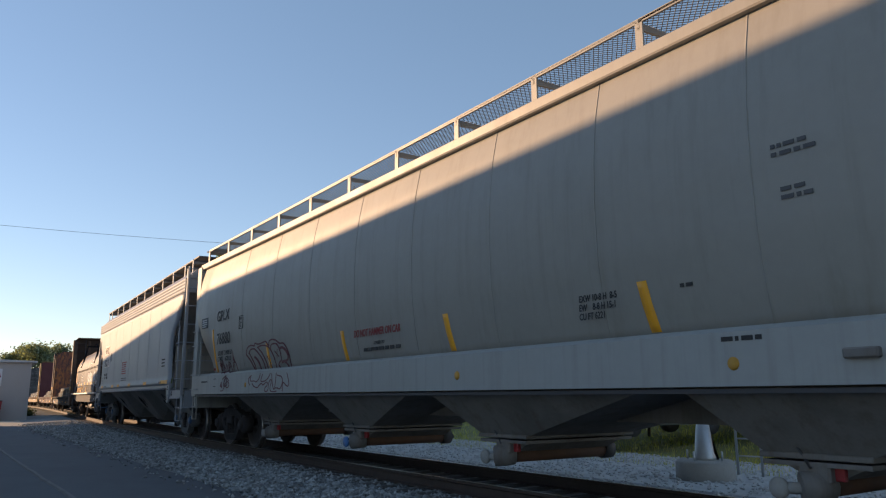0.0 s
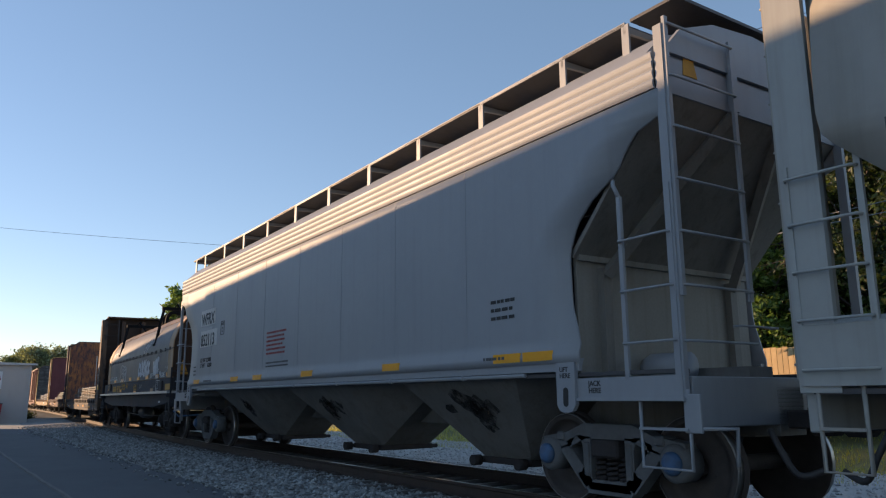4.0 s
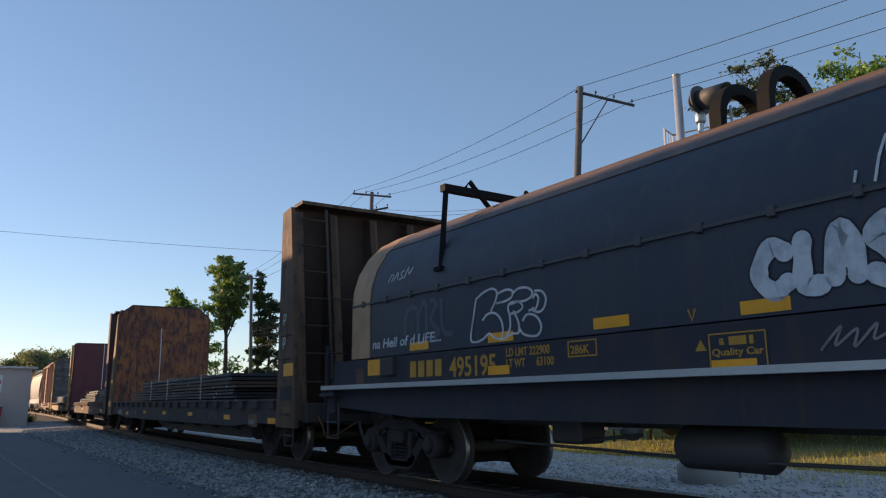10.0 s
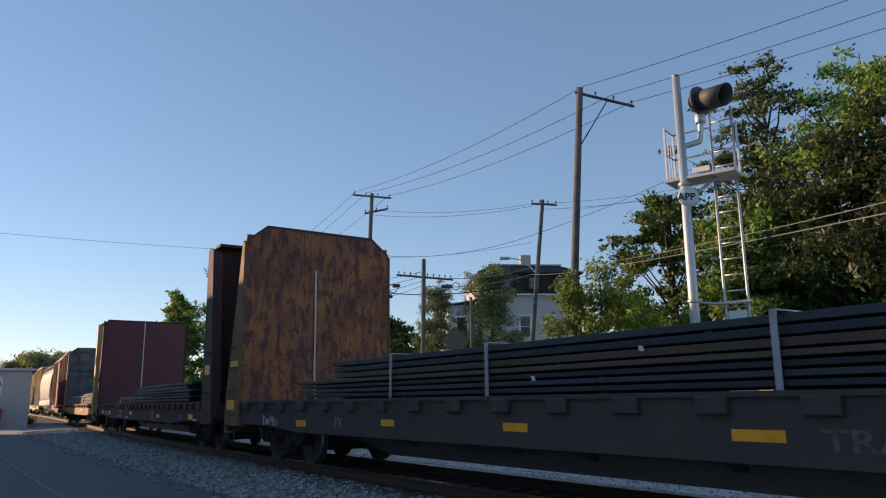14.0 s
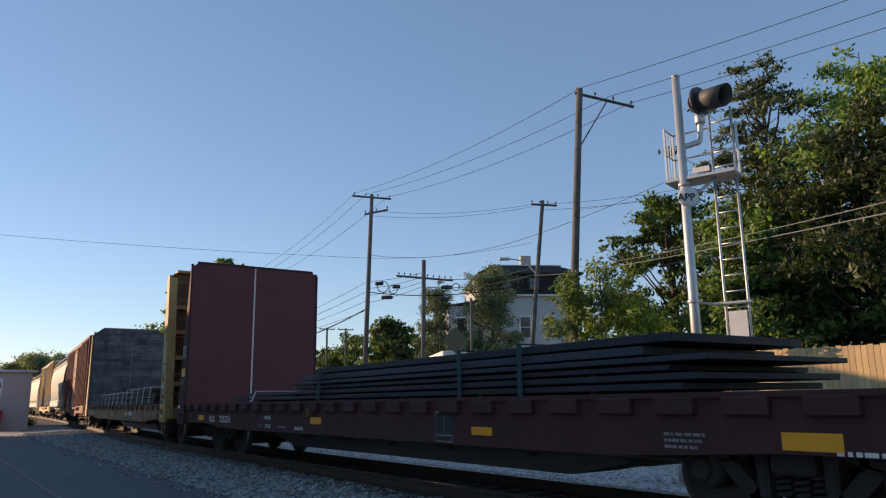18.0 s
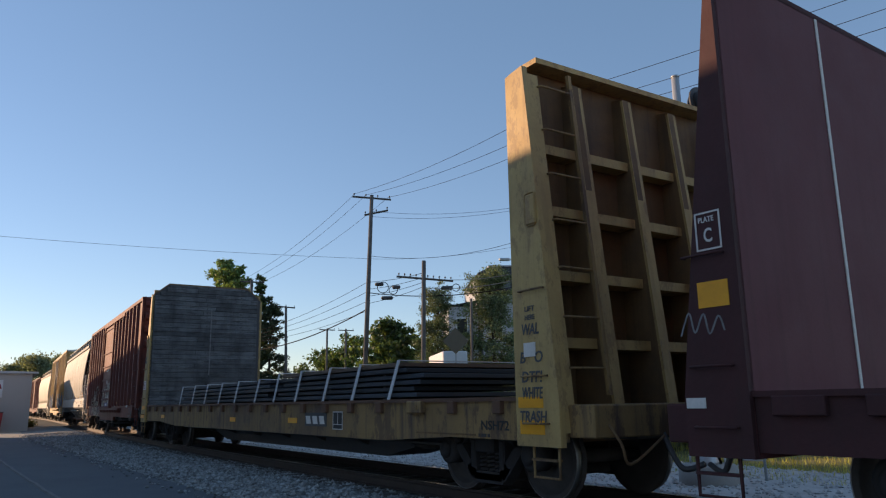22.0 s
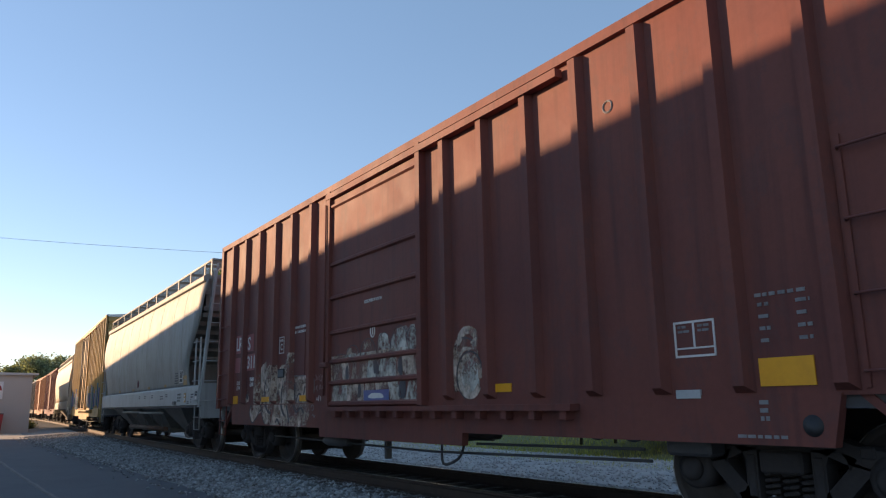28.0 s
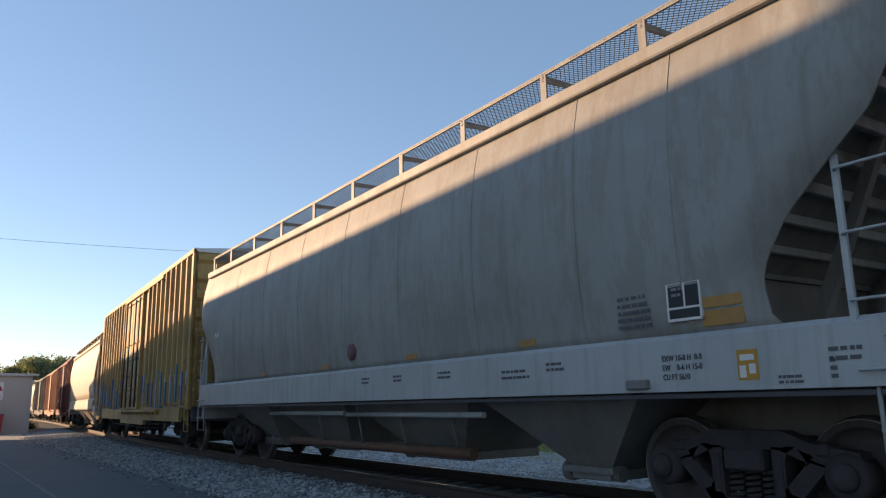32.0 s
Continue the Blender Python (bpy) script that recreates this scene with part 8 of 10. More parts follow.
    part("brake_gear", Build().tube([(-2.0, 0.9, 0.45), (3.5, 0.9, 0.40)], 0.025, 6).box(-1.6, -0.6, 0.4, 1.1, 0.42, 0.7, 0.04).lathe([(0.0, -0.3), (0.14, -0.3), (0.14, 0.3), (0.0, 0.3)], (1.6, 0.8, 0.55), "x", 12), M["black"], car)
    if detail:
        part("brake_rod", Build().tube([(-half + 3.2, 1.2, 0.34), (-1.0, 1.25, 0.27), (half - 3.0, 1.2, 0.33)], 0.018, 6), M["black"], car)
        part("brake_rod", Build().tube([(-half + 3.2, 1.3, 0.46), (-2.2, 1.32, 0.42)], 0.018, 6), M["black"], car)
        part("slack_adjuster", Build().lathe([(0.0, -0.5), (0.07, -0.5), (0.09, -0.2), (0.09, 0.3), (0.05, 0.5), (0.0, 0.5)], (2.2, 1.2, 0.31), "x", 10), M["black"], car)
        part("brake_lever", Build().box(0.3, 0.38, 1.15, 1.25, 0.10, 0.5, 0.01), M["black"], car)
        part("retainer_valve", Build().box(-half + 2.4, -half + 2.9, 1.1, 1.35, 0.42, 0.62, 0.03), M["black"], car)
        part("drain_pipe", Build().tube(curl([(-1.2, 1.2, 0.42), (-1.3, 1.25, 0.12), (-1.6, 1.2, 0.20), (-1.75, 1.2, 0.40)], 4), 0.02, 6), M["black"], car)
    return car, half, X


RIBS_G = [124.10, 124.97, 125.84, 126.72, 127.60, 128.50, 129.40, 133.90, 134.83, 135.73, 136.66, 137.57, 138.47]
car_g, half_g, XG = box_car("oxide red ribbed boxcar with graffiti and flaking white patches", 123.1, 139.45, 1.85, M["box_red"], RIBS_G, (130.0, 133.05), 4.90)
decal("panel_patch", XG(136.93), XG(137.46), 1.72, 2.08, 1.503, M["ghost"], car_g, "fresh red block behind the number")
decal("panel_patch", XG(137.08), XG(137.47), 2.14, 2.52, 1.503, M["ghost"], car_g, "fresh red block behind the lettering")
decal("panel_patch", XG(137.74), XG(138.24), 2.14, 2.55, 1.503, M["ghost"], car_g, "fresh red block behind the lettering")
decal("panel_patch", XG(137.74), XG(138.26), 1.70, 2.04, 1.503, M["ghost"], car_g, "faded block beside the lettering")
letters("LR", 0.34, XG(138.20), 2.50, 1.510, M["ink_white"], car_g, fit=(0.40, 0.30))
letters("S", 0.34, XG(137.44), 2.47, 1.510, M["ink_white"], car_g, fit=(0.18, 0.30))
letters("311", 0.34, XG(137.43), 2.04, 1.510, M["ink_white"], car_g, fit=(0.46, 0.28))
letters("LD LMT\nLT WT", 0.12, XG(138.1), 1.52, 1.510, M["ink_white"], car_g, squeeze=0.75)
letters("156600\n 63400", 0.12, XG(137.25), 1.58, 1.510, M["ink_white"], car_g, squeeze=0.75)
letters("PLATE", 0.12, XG(135.525), 2.26, 1.506, M["ink_white"], car_g, fit=(0.18, 0.05))
letters("C", 0.12, XG(135.475), 2.17, 1.506, M["ink_white"], car_g, fit=(0.10, 0.13))
for z0, z1, x0, x1 in ((1.975, 1.99, 135.30, 135.55), (2.295, 2.31, 135.30, 135.55), (1.975, 2.31, 135.535, 135.55), (1.975, 2.31, 135.30, 135.315)):
    part("stencil_frame", Build().box(XG(x0), XG(x1), 1.49, 1.506, z0, z1), M["ink_white"], car_g)
for z0, z1, x0, x1 in ((1.31, 1.33, 125.22, 125.665), (1.62, 1.64, 125.22, 125.665), (1.31, 1.64, 125.645, 125.665), (1.31, 1.64, 125.22, 125.24), (1.385, 1.40, 125.22, 125.665), (1.40, 1.64, 125.435, 125.455)):
    part("stencil_frame", Build().box(XG(x0), XG(x1), 1.49, 1.506, z0, z1), M["ink_white"], car_g)
bars(XG(125.62), 1.60, 1.504, 0.13, 2, 0.022, 0.02, M["ink_faded"], car_g, 50)
bars(XG(125.40), 1.60, 1.504, 0.13, 2, 0.022, 0.02, M["ink_faded"], car_g, 56)
bars(XG(124.80), 1.80, 1.504, 0.45, 1, 0.03, 0.02, M["ink_faded"], car_g, 51)
for z in (1.72, 1.62, 1.52, 1.42):
    bars(XG(124.78), z, 1.504, 0.1, 1, 0.03, 0.02, M["ink_faded"], car_g, int(z * 100))
    bars(XG(124.44), z, 1.504, 0.12, 1, 0.03, 0.02, M["ink_faded"], car_g, int(z * 90))
bars(XG(124.84), 0.92, 1.524, 0.08, 3, 0.035, 0.03, M["ink_faded"], car_g, 53)
letters("WHEN EMPTY RETURN TO", 0.06, XG(134.72), 2.45, 1.513, M["ink_white"], car_g, fit=(0.52, 0.05))
letters("CEDAR SPRINGS GA", 0.06, XG(134.6), 2.36, 1.513, M["ink_white"], car_g, fit=(0.40, 0.05))
bars(XG(134.72), 2.36, 1.512, 0.09, 1, 0.05, 0.02, M["ink_white"], car_g, 54)
letters("DOOR OPENING W 10-0 H 10-4", 0.075, XG(131.74), 2.60, 1.566, M["ink_white"], car_g, fit=(0.58, 0.055))
part("round_mark", Build().tube([(XG(131.46) + 0.07 * math.cos(a_), 1.564, 2.08 + 0.10 * math.sin(a_)) for a_ in np.linspace(0, 2 * math.pi, 17)], 0.012, 5).box(XG(131.46) - 0.01, XG(131.46) + 0.01, 1.56, 1.57, 2.02, 2.14), M["ink_white"], car_g, "round white emblem shape")
part("round_mark", Build().tube([(XG(126.3) + 0.065 * math.cos(a_), 1.502, 4.02 + 0.065 * math.sin(a_)) for a_ in np.linspace(0, 2 * math.pi, 13)], 0.012, 5), M["ink_faded"], car_g, "pale ring mark")
for u0_, u1_, z0, z1 in ((124.34, 124.82, 1.03, 1.26), (128.1, 128.5, 1.06, 1.16), (138.02, 138.32, 1.0, 1.18), (134.0, 134.45, 1.02, 1.13), (136.06, 136.48, 1.03, 1.13)):
    decal("reflector", XG(u0_), XG(u1_), z0, z1, 1.508, M["reflector"], car_g, "yellow reflective strip")
bars(XG(125.07), 0.64, 1.524, 0.5, 1, 0.026, 0.02, M["ink_faded"], car_g, 55)
part("sill_hole", Build().lathe([(0.0, 0.0), (0.085, 0.0), (0.085, 0.005), (0.0, 0.005)], (XG(124.40), 1.519, 0.72), "y", 16), M["ink"], car_g, "round hole in the sill")
part("route_board", Build().box(XG(125.41), XG(125.68), 1.50, 1.53, 0.94, 1.02, 0.005), M["galv"], car_g, "small grey board on the sill")

def blob(name, x, z, w, h, y, mat, parent, seed, label="", n=18, rough=0.13, flat=0.0):
    """A sprayed patch with a wavering rounded outline; flat: how much of its foot is cut straight."""
    rng_ = random.Random(seed)
    ph = [rng_.uniform(0, 6.28) for _ in range(3)]
    rim = []
    for i in range(n):
        a_ = 2 * math.pi * i / n
        k_ = 1 + rough * (math.sin(2 * a_ + ph[0]) + 0.7 * math.sin(3 * a_ + ph[1]) + 0.5 * math.sin(5 * a_ + ph[2]))
        rim.append((x + w / 2 * k_ * math.copysign(abs(math.cos(a_)) ** 0.75, math.cos(a_)), max(z - h / 2 * (1 - flat), z + h / 2 * k_ * math.copysign(abs(math.sin(a_)) ** 0.75, math.sin(a_)))))
    return part(name, Build().prism(rim, y - 0.008, y), mat, parent, label)


# worn pale lettering sprayed low on the side, and across the sill
rngp = random.Random(5)
FLUSH = lambda z: 1.5300 if z < 0.985 else 1.5085
UPPER = [(137.02, 0.985), (136.99, 1.38), (136.90, 1.66), (136.80, 1.72), (136.70, 1.60), (136.62, 1.55), (136.56, 1.75), (136.38, 1.83), (136.25, 1.87), (136.21, 1.71), (136.08, 1.79), (135.93, 1.66), (135.88, 1.81), (135.66, 1.79), (135.61, 1.62), (135.39, 1.75), (135.2, 1.74),
         (135.10, 1.96), (135.0, 2.12), (134.90, 2.06), (134.86, 1.5), (134.5, 1.52), (134.18, 1.49), (134.04, 1.54), (133.85, 1.46), (133.76, 1.25), (133.84, 1.05), (133.95, 0.985)]
LOWER = [(137.10, 0.965), (137.12, 0.80), (137.04, 0.66), (136.94, 0.60), (136.80, 0.63), (136.62, 0.76), (136.44, 0.84), (136.32, 0.70), (136.21, 0.58), (135.9, 0.56), (135.6, 0.57), (135.2, 0.55), (134.8, 0.56), (134.4, 0.55), (134.1, 0.60), (133.97, 0.75), (133.95, 0.965)]
part("spray_body", Build().prism([(XG(u), z) for u, z in UPPER], 1.4965, 1.5045), M["patch"], car_g, "worn cream sprayed lettering with rust spots")
part("spray_body", Build().prism([(XG(u), z) for u, z in LOWER], 1.5155, 1.5235), M["patch"], car_g, "worn cream sprayed lettering on the sill")
for u, z1 in ((134.83, 1.95), (135.73, 1.76), (136.66, 1.60)):
    part("rib_spray", Build().add([(XG(u) + a_, y_, z_) for z_ in (1.045, z1) for a_, y_ in ((-0.103, 1.505), (-0.056, 1.6025), (0.056, 1.6025), (0.103, 1.505))], [(0, 1, 5, 4), (1, 2, 6, 5), (2, 3, 7, 6)]), M["patch_worn"], car_g, "worn pale spray over a rib")
blob("spray_patch", XG(137.38), 1.15, 0.24, 0.28, 1.5045, M["patch_worn"], car_g, 11, "worn pale sprayed shape")
for u, z, w, h, mt in ((136.08, 1.58, 0.26, 0.30, "patch_rust"), (135.28, 1.22, 0.15, 0.22, "patch_rust"), (136.62, 1.45, 0.2, 0.3, "patch_rust"), (134.5, 1.32, 0.4, 0.2, "patch_rust"), (136.4, 1.25, 0.25, 0.2, "patch_worn"), (135.55, 1.02 + 0.05, 0.3, 0.1, "patch_rust"),
                       (135.49, 1.33, 0.15, 0.10, "patch_mint"), (135.0, 1.45, 0.16, 0.4, "patch_mint"), (134.3, 1.22, 0.3, 0.3, "patch_worn"), (134.72, 1.2, 0.14, 0.3, "patch_dark"), (135.72, 1.68, 0.12, 0.2, "patch_worn"), (137.38, 1.15, 0.1, 0.12, "patch_dark")):
    blob("spray_patch", XG(u), z, w, h, 1.5068, M[mt], car_g, int(u * 10 + z * 7), "stained spot in the sprayed lettering")
for i, (u, z, w, h) in enumerate(((136.9, 0.84, 0.3, 0.16), (136.1, 0.72, 0.4, 0.16), (135.5, 0.8, 0.3, 0.2), (134.9, 0.7, 0.5, 0.16), (134.4, 0.82, 0.4, 0.16))):
    blob("spray_patch", XG(u), z, w, h, 1.5260, M["patch_worn" if i % 2 else "patch_rust"], car_g, 70 + i, "stained spot in the sprayed lettering")
for pts, w in (([(136.24, 1.47), (136.31, 1.29), (136.26, 1.1), (136.2, 0.995)], 0.06), ([(136.19, 0.97), (136.13, 0.9), (136.02, 0.83), (135.88, 0.80)], 0.055), ([(136.2, 1.39), (136.08, 1.28), (135.95, 1.22)], 0.025), ([(135.9, 1.46), (135.85, 1.26), (135.69, 1.14), (135.53, 1.24)], 0.03),
               ([(135.30, 1.34), (135.37, 1.2), (135.34, 1.0)], 0.055), ([(135.33, 0.97), (135.26, 0.85), (135.12, 0.74)], 0.06), ([(137.06, 0.96), (137.13, 0.8), (136.96, 0.60), (136.74, 0.68), (136.46, 0.86), (136.34, 0.72), (136.2, 0.58)], 0.03), ([(136.48, 0.97), (136.36, 0.86), (136.3, 0.80)], 0.03),
               ([(136.75, 1.0), (136.68, 1.1), (136.8, 1.24), (136.96, 1.12), (136.98, 1.0)], 0.022), ([(134.62, 1.02), (134.5, 1.16), (134.3, 1.12), (134.2, 1.3)], 0.045), ([(134.7, 0.95), (134.55, 0.82), (134.35, 0.9), (134.2, 0.8)], 0.045), ([(135.6, 0.62), (135.52, 0.68), (135.42, 0.6)], 0.05), ([(135.05, 0.95), (134.98, 0.8), (134.9, 0.62)], 0.045),
               ([(134.0, 1.48), (134.07, 1.3), (134.0, 1.08)], 0.03)):
    ribbon(curl([(XG(u), z) for u, z in pts]), w, FLUSH, M["patch_dark"], car_g)
decal("panel_patch", XG(134.24), XG(134.80), 1.50, 2.48, 1.5080, M["box_patch"], car_g, "dark red repainted panel")
ribbon([(XG(134.81), 1.50), (XG(134.24), 1.49)], 0.022, 1.512, M["ink_faded"], car_g)
ribbon([(XG(134.80), 1.50), (XG(134.79), 1.95)], 0.022, 1.512, M["ink_faded"], car_g)
plaque = part("door_plaque", Build().box(XG(135.24), XG(135.56), 1.49, 1.525, 1.49, 1.67, 0.008), M["ink"], car_g, "dark framed grey plaque")
part("plaque_face", Build().box(XG(135.27), XG(135.53), 1.52, 1.529, 1.515, 1.645), M["truck_grey"], plaque)
ribbon(curl([(XG(133.92) + 0.13 * math.sin(a_), 1.30 + 0.26 * math.cos(a_)) for a_ in np.linspace(0.3, 5.2, 9)]), 0.022, 1.5095, M["ink_faded"], car_g)
ribbon(curl([(XG(133.82) + 0.05 * math.cos(a_), 0.90 + 0.05 * math.sin(a_)) for a_ in np.linspace(0.0, 5.2, 7)]), 0.014, 1.526, M["ink_faded"], car_g)
ribbon(curl([(XG(133.82) - 0.04 * k_, 0.76 + 0.03 * math.sin(k_ * 2.2)) for k_ in range(4)]), 0.014, 1.526, M["ink_faded"], car_g)
for r_, (zc, n_, ua) in enumerate(((1.42, 5, 133.72), (1.25, 6, 133.72), (1.06, 3, 133.67))):
    for k_ in range(n_):
        x_ = XG(ua) - 0.07 * k_
        hh = rngp.uniform(0.03, 0.05) * (0.8 if r_ == 2 else 1)
        pts = [(x_ + rngp.uniform(-0.028, 0.028), zc + hh * q_ + rngp.uniform(-0.02, 0.02)) for q_ in rngp.choice(((-1, 1, -0.8), (1, 0.2, -1, -0.9), (0.9, 1.0, 0.0, -1.0), (-1, 0.0, 1.0), (1, -0.9, -0.8, 0.8)))]
        ribbon(curl(pts, 4), 0.012, 1.506, M["spray_pink" if r_ < 2 else "ink_white"], car_g)
# the door's lettering: domed heads over three worn rows
heads = ((132.6, 0.42, 1.76), (132.15, 0.40, 1.88), (131.62, 0.46, 1.95), (131.1, 0.40, 2.0), (130.62, 0.50, 2.06), (130.26, 0.30, 2.02))
for i, (u, w, top_) in enumerate(heads):
    blob("spray_head", XG(u), (top_ + 1.66) / 2 - 0.03, w, (top_ - 1.60), 1.5640, M["patch_mint" if i > 2 else "patch_worn"], car_g, 90 + i, "pale domed head of a sprayed letter", flat=0.15)
    ribbon(curl([(XG(u) + (w / 2 + 0.03) * math.cos(a_), 1.72 + (top_ - 1.70) * math.sin(a_)) for a_ in np.linspace(0.1, 3.0, 7)]), 0.014, 1.5660, M["patch_dark"], car_g)
for r_, (za, zb) in enumerate(((0.98, 1.27), (1.345, 1.625), (1.70, 1.76))):
    u = 132.95
    k_ = 0
    while u > 130.05:
        w = rngp.uniform(0.28, 0.6)
        w = min(w, u - 129.98)
        ln = rngp.uniform(-0.12, 0.12)
        mt = ("patch_mint", "patch", "patch_worn", "patch", "patch_worn", "patch_mint")[(k_ + 2 * r_ + (u < 131)) % 6]
        part("sprayed_letter", Build().prism([(XG(u), za), (XG(u) - ln, zb), (XG(u - w) - ln * 0.5, zb), (XG(u - w), za)], 1.556, 1.5640 + 0.0004 * (k_ % 3)), M[mt], car_g, "worn pale row of sprayed letters")
        u -= w
        k_ += 1
for u, z, w, h in ((131.35, 1.5, 0.16, 0.22), (130.6, 1.48, 0.14, 0.26), (131.9, 1.15, 0.14, 0.2), (130.55, 1.15, 0.22, 0.26), (132.35, 1.45, 0.12, 0.22)):
    blob("spray_shade", XG(u), z, w, h, 1.5662, M["patch_dark"], car_g, int(u * 100), "dark gap in the sprayed letters")
decal("blue_patch", XG(130.95), XG(131.75), 0.985, 1.16, 1.5650, M["spray_blue"], car_g, "blue painted patch on the door")
blob("spray_patch", XG(131.35), 1.07, 0.42, 0.09, 1.5700, M["ink_white"], car_g, 3, "white stroke on the blue patch")
# the swirl beyond the door
blob("spray_patch", XG(129.03), 1.40, 0.60, 0.78, 1.5040, M["patch_worn"], car_g, 201, "worn pale sprayed swirl", rough=0.08)
blob("spray_patch", XG(128.95), 1.28, 0.40, 0.42, 1.5052, M["patch_mint"], car_g, 202, "pale heart of the swirl", rough=0.05)
for pts, w, mt in (([(XG(128.94) + 0.23 * math.cos(a_), 1.28 + 0.25 * math.sin(a_)) for a_ in np.linspace(-2.6, 3.3, 12)], 0.09, "patch"), ([(XG(129.28), 1.08), (XG(129.27), 1.4), (XG(129.22), 1.68), (XG(129.05), 1.86), (XG(128.86), 1.84), (XG(128.78), 1.74), (XG(128.88), 1.66)], 0.11, "patch"),
                   ([(XG(129.16), 1.55), (XG(129.05), 1.63), (XG(128.85), 1.60), (XG(128.75), 1.52)], 0.05, "patch"), ([(XG(128.94) + 0.29 * math.cos(a_), 1.28 + 0.31 * math.sin(a_)) for a_ in np.linspace(-1.2, 2.9, 9)], 0.02, "patch_dark"), ([(XG(129.1), 1.78), (XG(128.95), 1.76), (XG(128.86), 1.72)], 0.02, "patch_dark")):
    ribbon(curl(pts), w, 1.5085 if mt == "patch" else 1.5110, M[mt], car_g)

RIBS_I = [160.2 + 0.72 * k for k in range(9)] + [171.2 + 0.72 * k for k in range(9)]
car_i, half_i, XI = box_car("tall faded yellow boxcar with blue and teal graffiti along its foot", 159.55, 177.6, 2.2, M["box_yellow"], RIBS_I, (167.0, 170.6), 5.42)
for i, (a, b_) in enumerate(zip([159.75] + RIBS_I, RIBS_I + [177.4])):
    if 166 < a < 171:
        continue
    for k_ in range(2):
        blob("spray_patch", XI((a + b_) / 2) + (0.2 if k_ else -0.15), 1.55 + 0.22 * math.sin(i * 2.2 + k_), (b_ - a) * (0.85 - 0.25 * k_), 0.95 - 0.2 * k_, 1.5040 + 0.0015 * k_, M["spray_blue" if (i + k_) % 2 else "spray_teal"], car_i, i * 3 + k_, "blue and violet sprayed shapes", rough=0.16)
    blob("spray_patch", XI((a + b_) / 2) + 0.1, 1.75, (b_ - a) * 0.4, 0.35, 1.5075, M["spray_white"], car_i, 300 + i, "white sprayed shape", rough=0.2)
for i, u in enumerate(RIBS_I):
    part("rib_spray", Build().box(XI(u) - 0.07, XI(u) + 0.07, 1.50, 1.605, 1.02 + 0.1 * math.sin(i), 1.95 + 0.25 * math.sin(i * 1.7)), M[("spray_blue", "spray_teal", "spray_grey")[i % 3]], car_i, "blue and teal spray over a rib")
for u in (167.35, 168.2, 169.3, 170.2):
    part("lock_rod", Build().tube([(XI(u), 1.64, 1.0), (XI(u), 1.64, 5.0)], 0.03, 6), M["black"], car_i, "dark upright lock rod")
part("number_panel", Build().box(XI(162.0), XI(163.5), 1.49, 1.505, 3.5, 3.9), M["ink_white"], car_i, "pale panel with block shapes")

hopper("hopper_car", "cream covered hopper car with rusty streaks", 178.9, 196.3, 1.9, M["hopper_cream"], PROFILE_H, INSET_H, (1.0, 1.5),
               [(181.5, 185.5, 182.8, 184.2, 0.2), (185.6, 189.6, 187, 188.4, 0.2), (189.7, 193.7, 191, 192.4, 0.2)], posts_between(179.1, 196.1, 1.7), (4.42, 4.84), True, detail=False, near=False)
for k, (a, b_, mt, lb) in enumerate(((197.4, 213.6, "box_red", "oxide red ribbed boxcar further back"), (214.8, 231.5, "box_orange", "rust orange ribbed boxcar further back"), (232.7, 249.4, "box_black", "dark grey boxcar further back"),
                                     (267.9, 284.6, "box_orange", "rust orange ribbed boxcar at the train's tail"))):
    d_ = (a + b_) / 2
    box_car(lb, a, b_, 1.9, M[mt], [u for u in np.arange(a + 0.9, b_ - 0.5, 1.15) if abs(u - d_) > 2.0], (d_ - 1.5, d_ + 1.5), 4.7, near=False, detail=False)
hopper("hopper_car", "pale covered hopper car far back", 250.6, 266.8, 1.9, M["hopper_tan"], PROFILE_H, INSET_H, (1.0, 1.5),
       [(253.5, 257.5, 254.8, 256.2, 0.2), (257.6, 261.6, 259, 260.4, 0.2)], posts_between(250.9, 266.5, 1.7), (4.42, 4.84), True, detail=False, near=False)

# ---- the added shade blocks: a long top edge, then lower falling ones, set by the shadow line wanted ----
def sunward(u, z, far):
    """The place from which an added block's edge throws its shadow at height z on the train's side."""
    return on_track(u, 1.58, z) + SUN_DIR * far


edge = [sunward(-1.5, 3.98, 16.5), sunward(19.5, 3.66, 16.5)]
lower = [sunward(19.6, 3.60, 17.0), sunward(42.0, 2.36, 17.0)]
lowest = [sunward(42.05, 2.34, 17.0), sunward(44.0, 2.14, 17.0)]
part("wall_block", shade_wall(edge[0], edge[1], 12), M["shade_block_pale"], shade)
part("annex_block", shade_wall(lower[0], lower[1], 10), M["shade_block_pale"], shade)
part("lean_to_block", shade_wall(lowest[0], lowest[1], 6), M["shade_block_pale"], shade)

# ---- signal mast ----
sig = thing("signal_mast", "grey steel railway signal mast with ladder, platform and black signal head", "railway signal", at=pose(4.64, 13.67, -0.5, 0, 0, 0))
part("footing", Build().lathe([(0.0, -0.2), (0.52, -0.2), (0.50, 0.26), (0.46, 0.30), (0.0, 0.30)], (0, 0, 0), "z", 20), M["concrete"], sig, "round concrete footing")
base = Build().lathe([(0.20, 0.0), (0.20, 0.05), (0.17, 0.12), (0.10, 0.75), (0.0, 0.75)], (0, 0, 0.30), "z", 12)
for k in range(4):
    a = k * math.pi / 2 + 0.7
    base.prism([(0.05, 0.3), (0.26, 0.3), (0.09, 0.95), (0.05, 0.95)], -0.015, 0.015)
part("mast_base", base, M["galv"], sig)
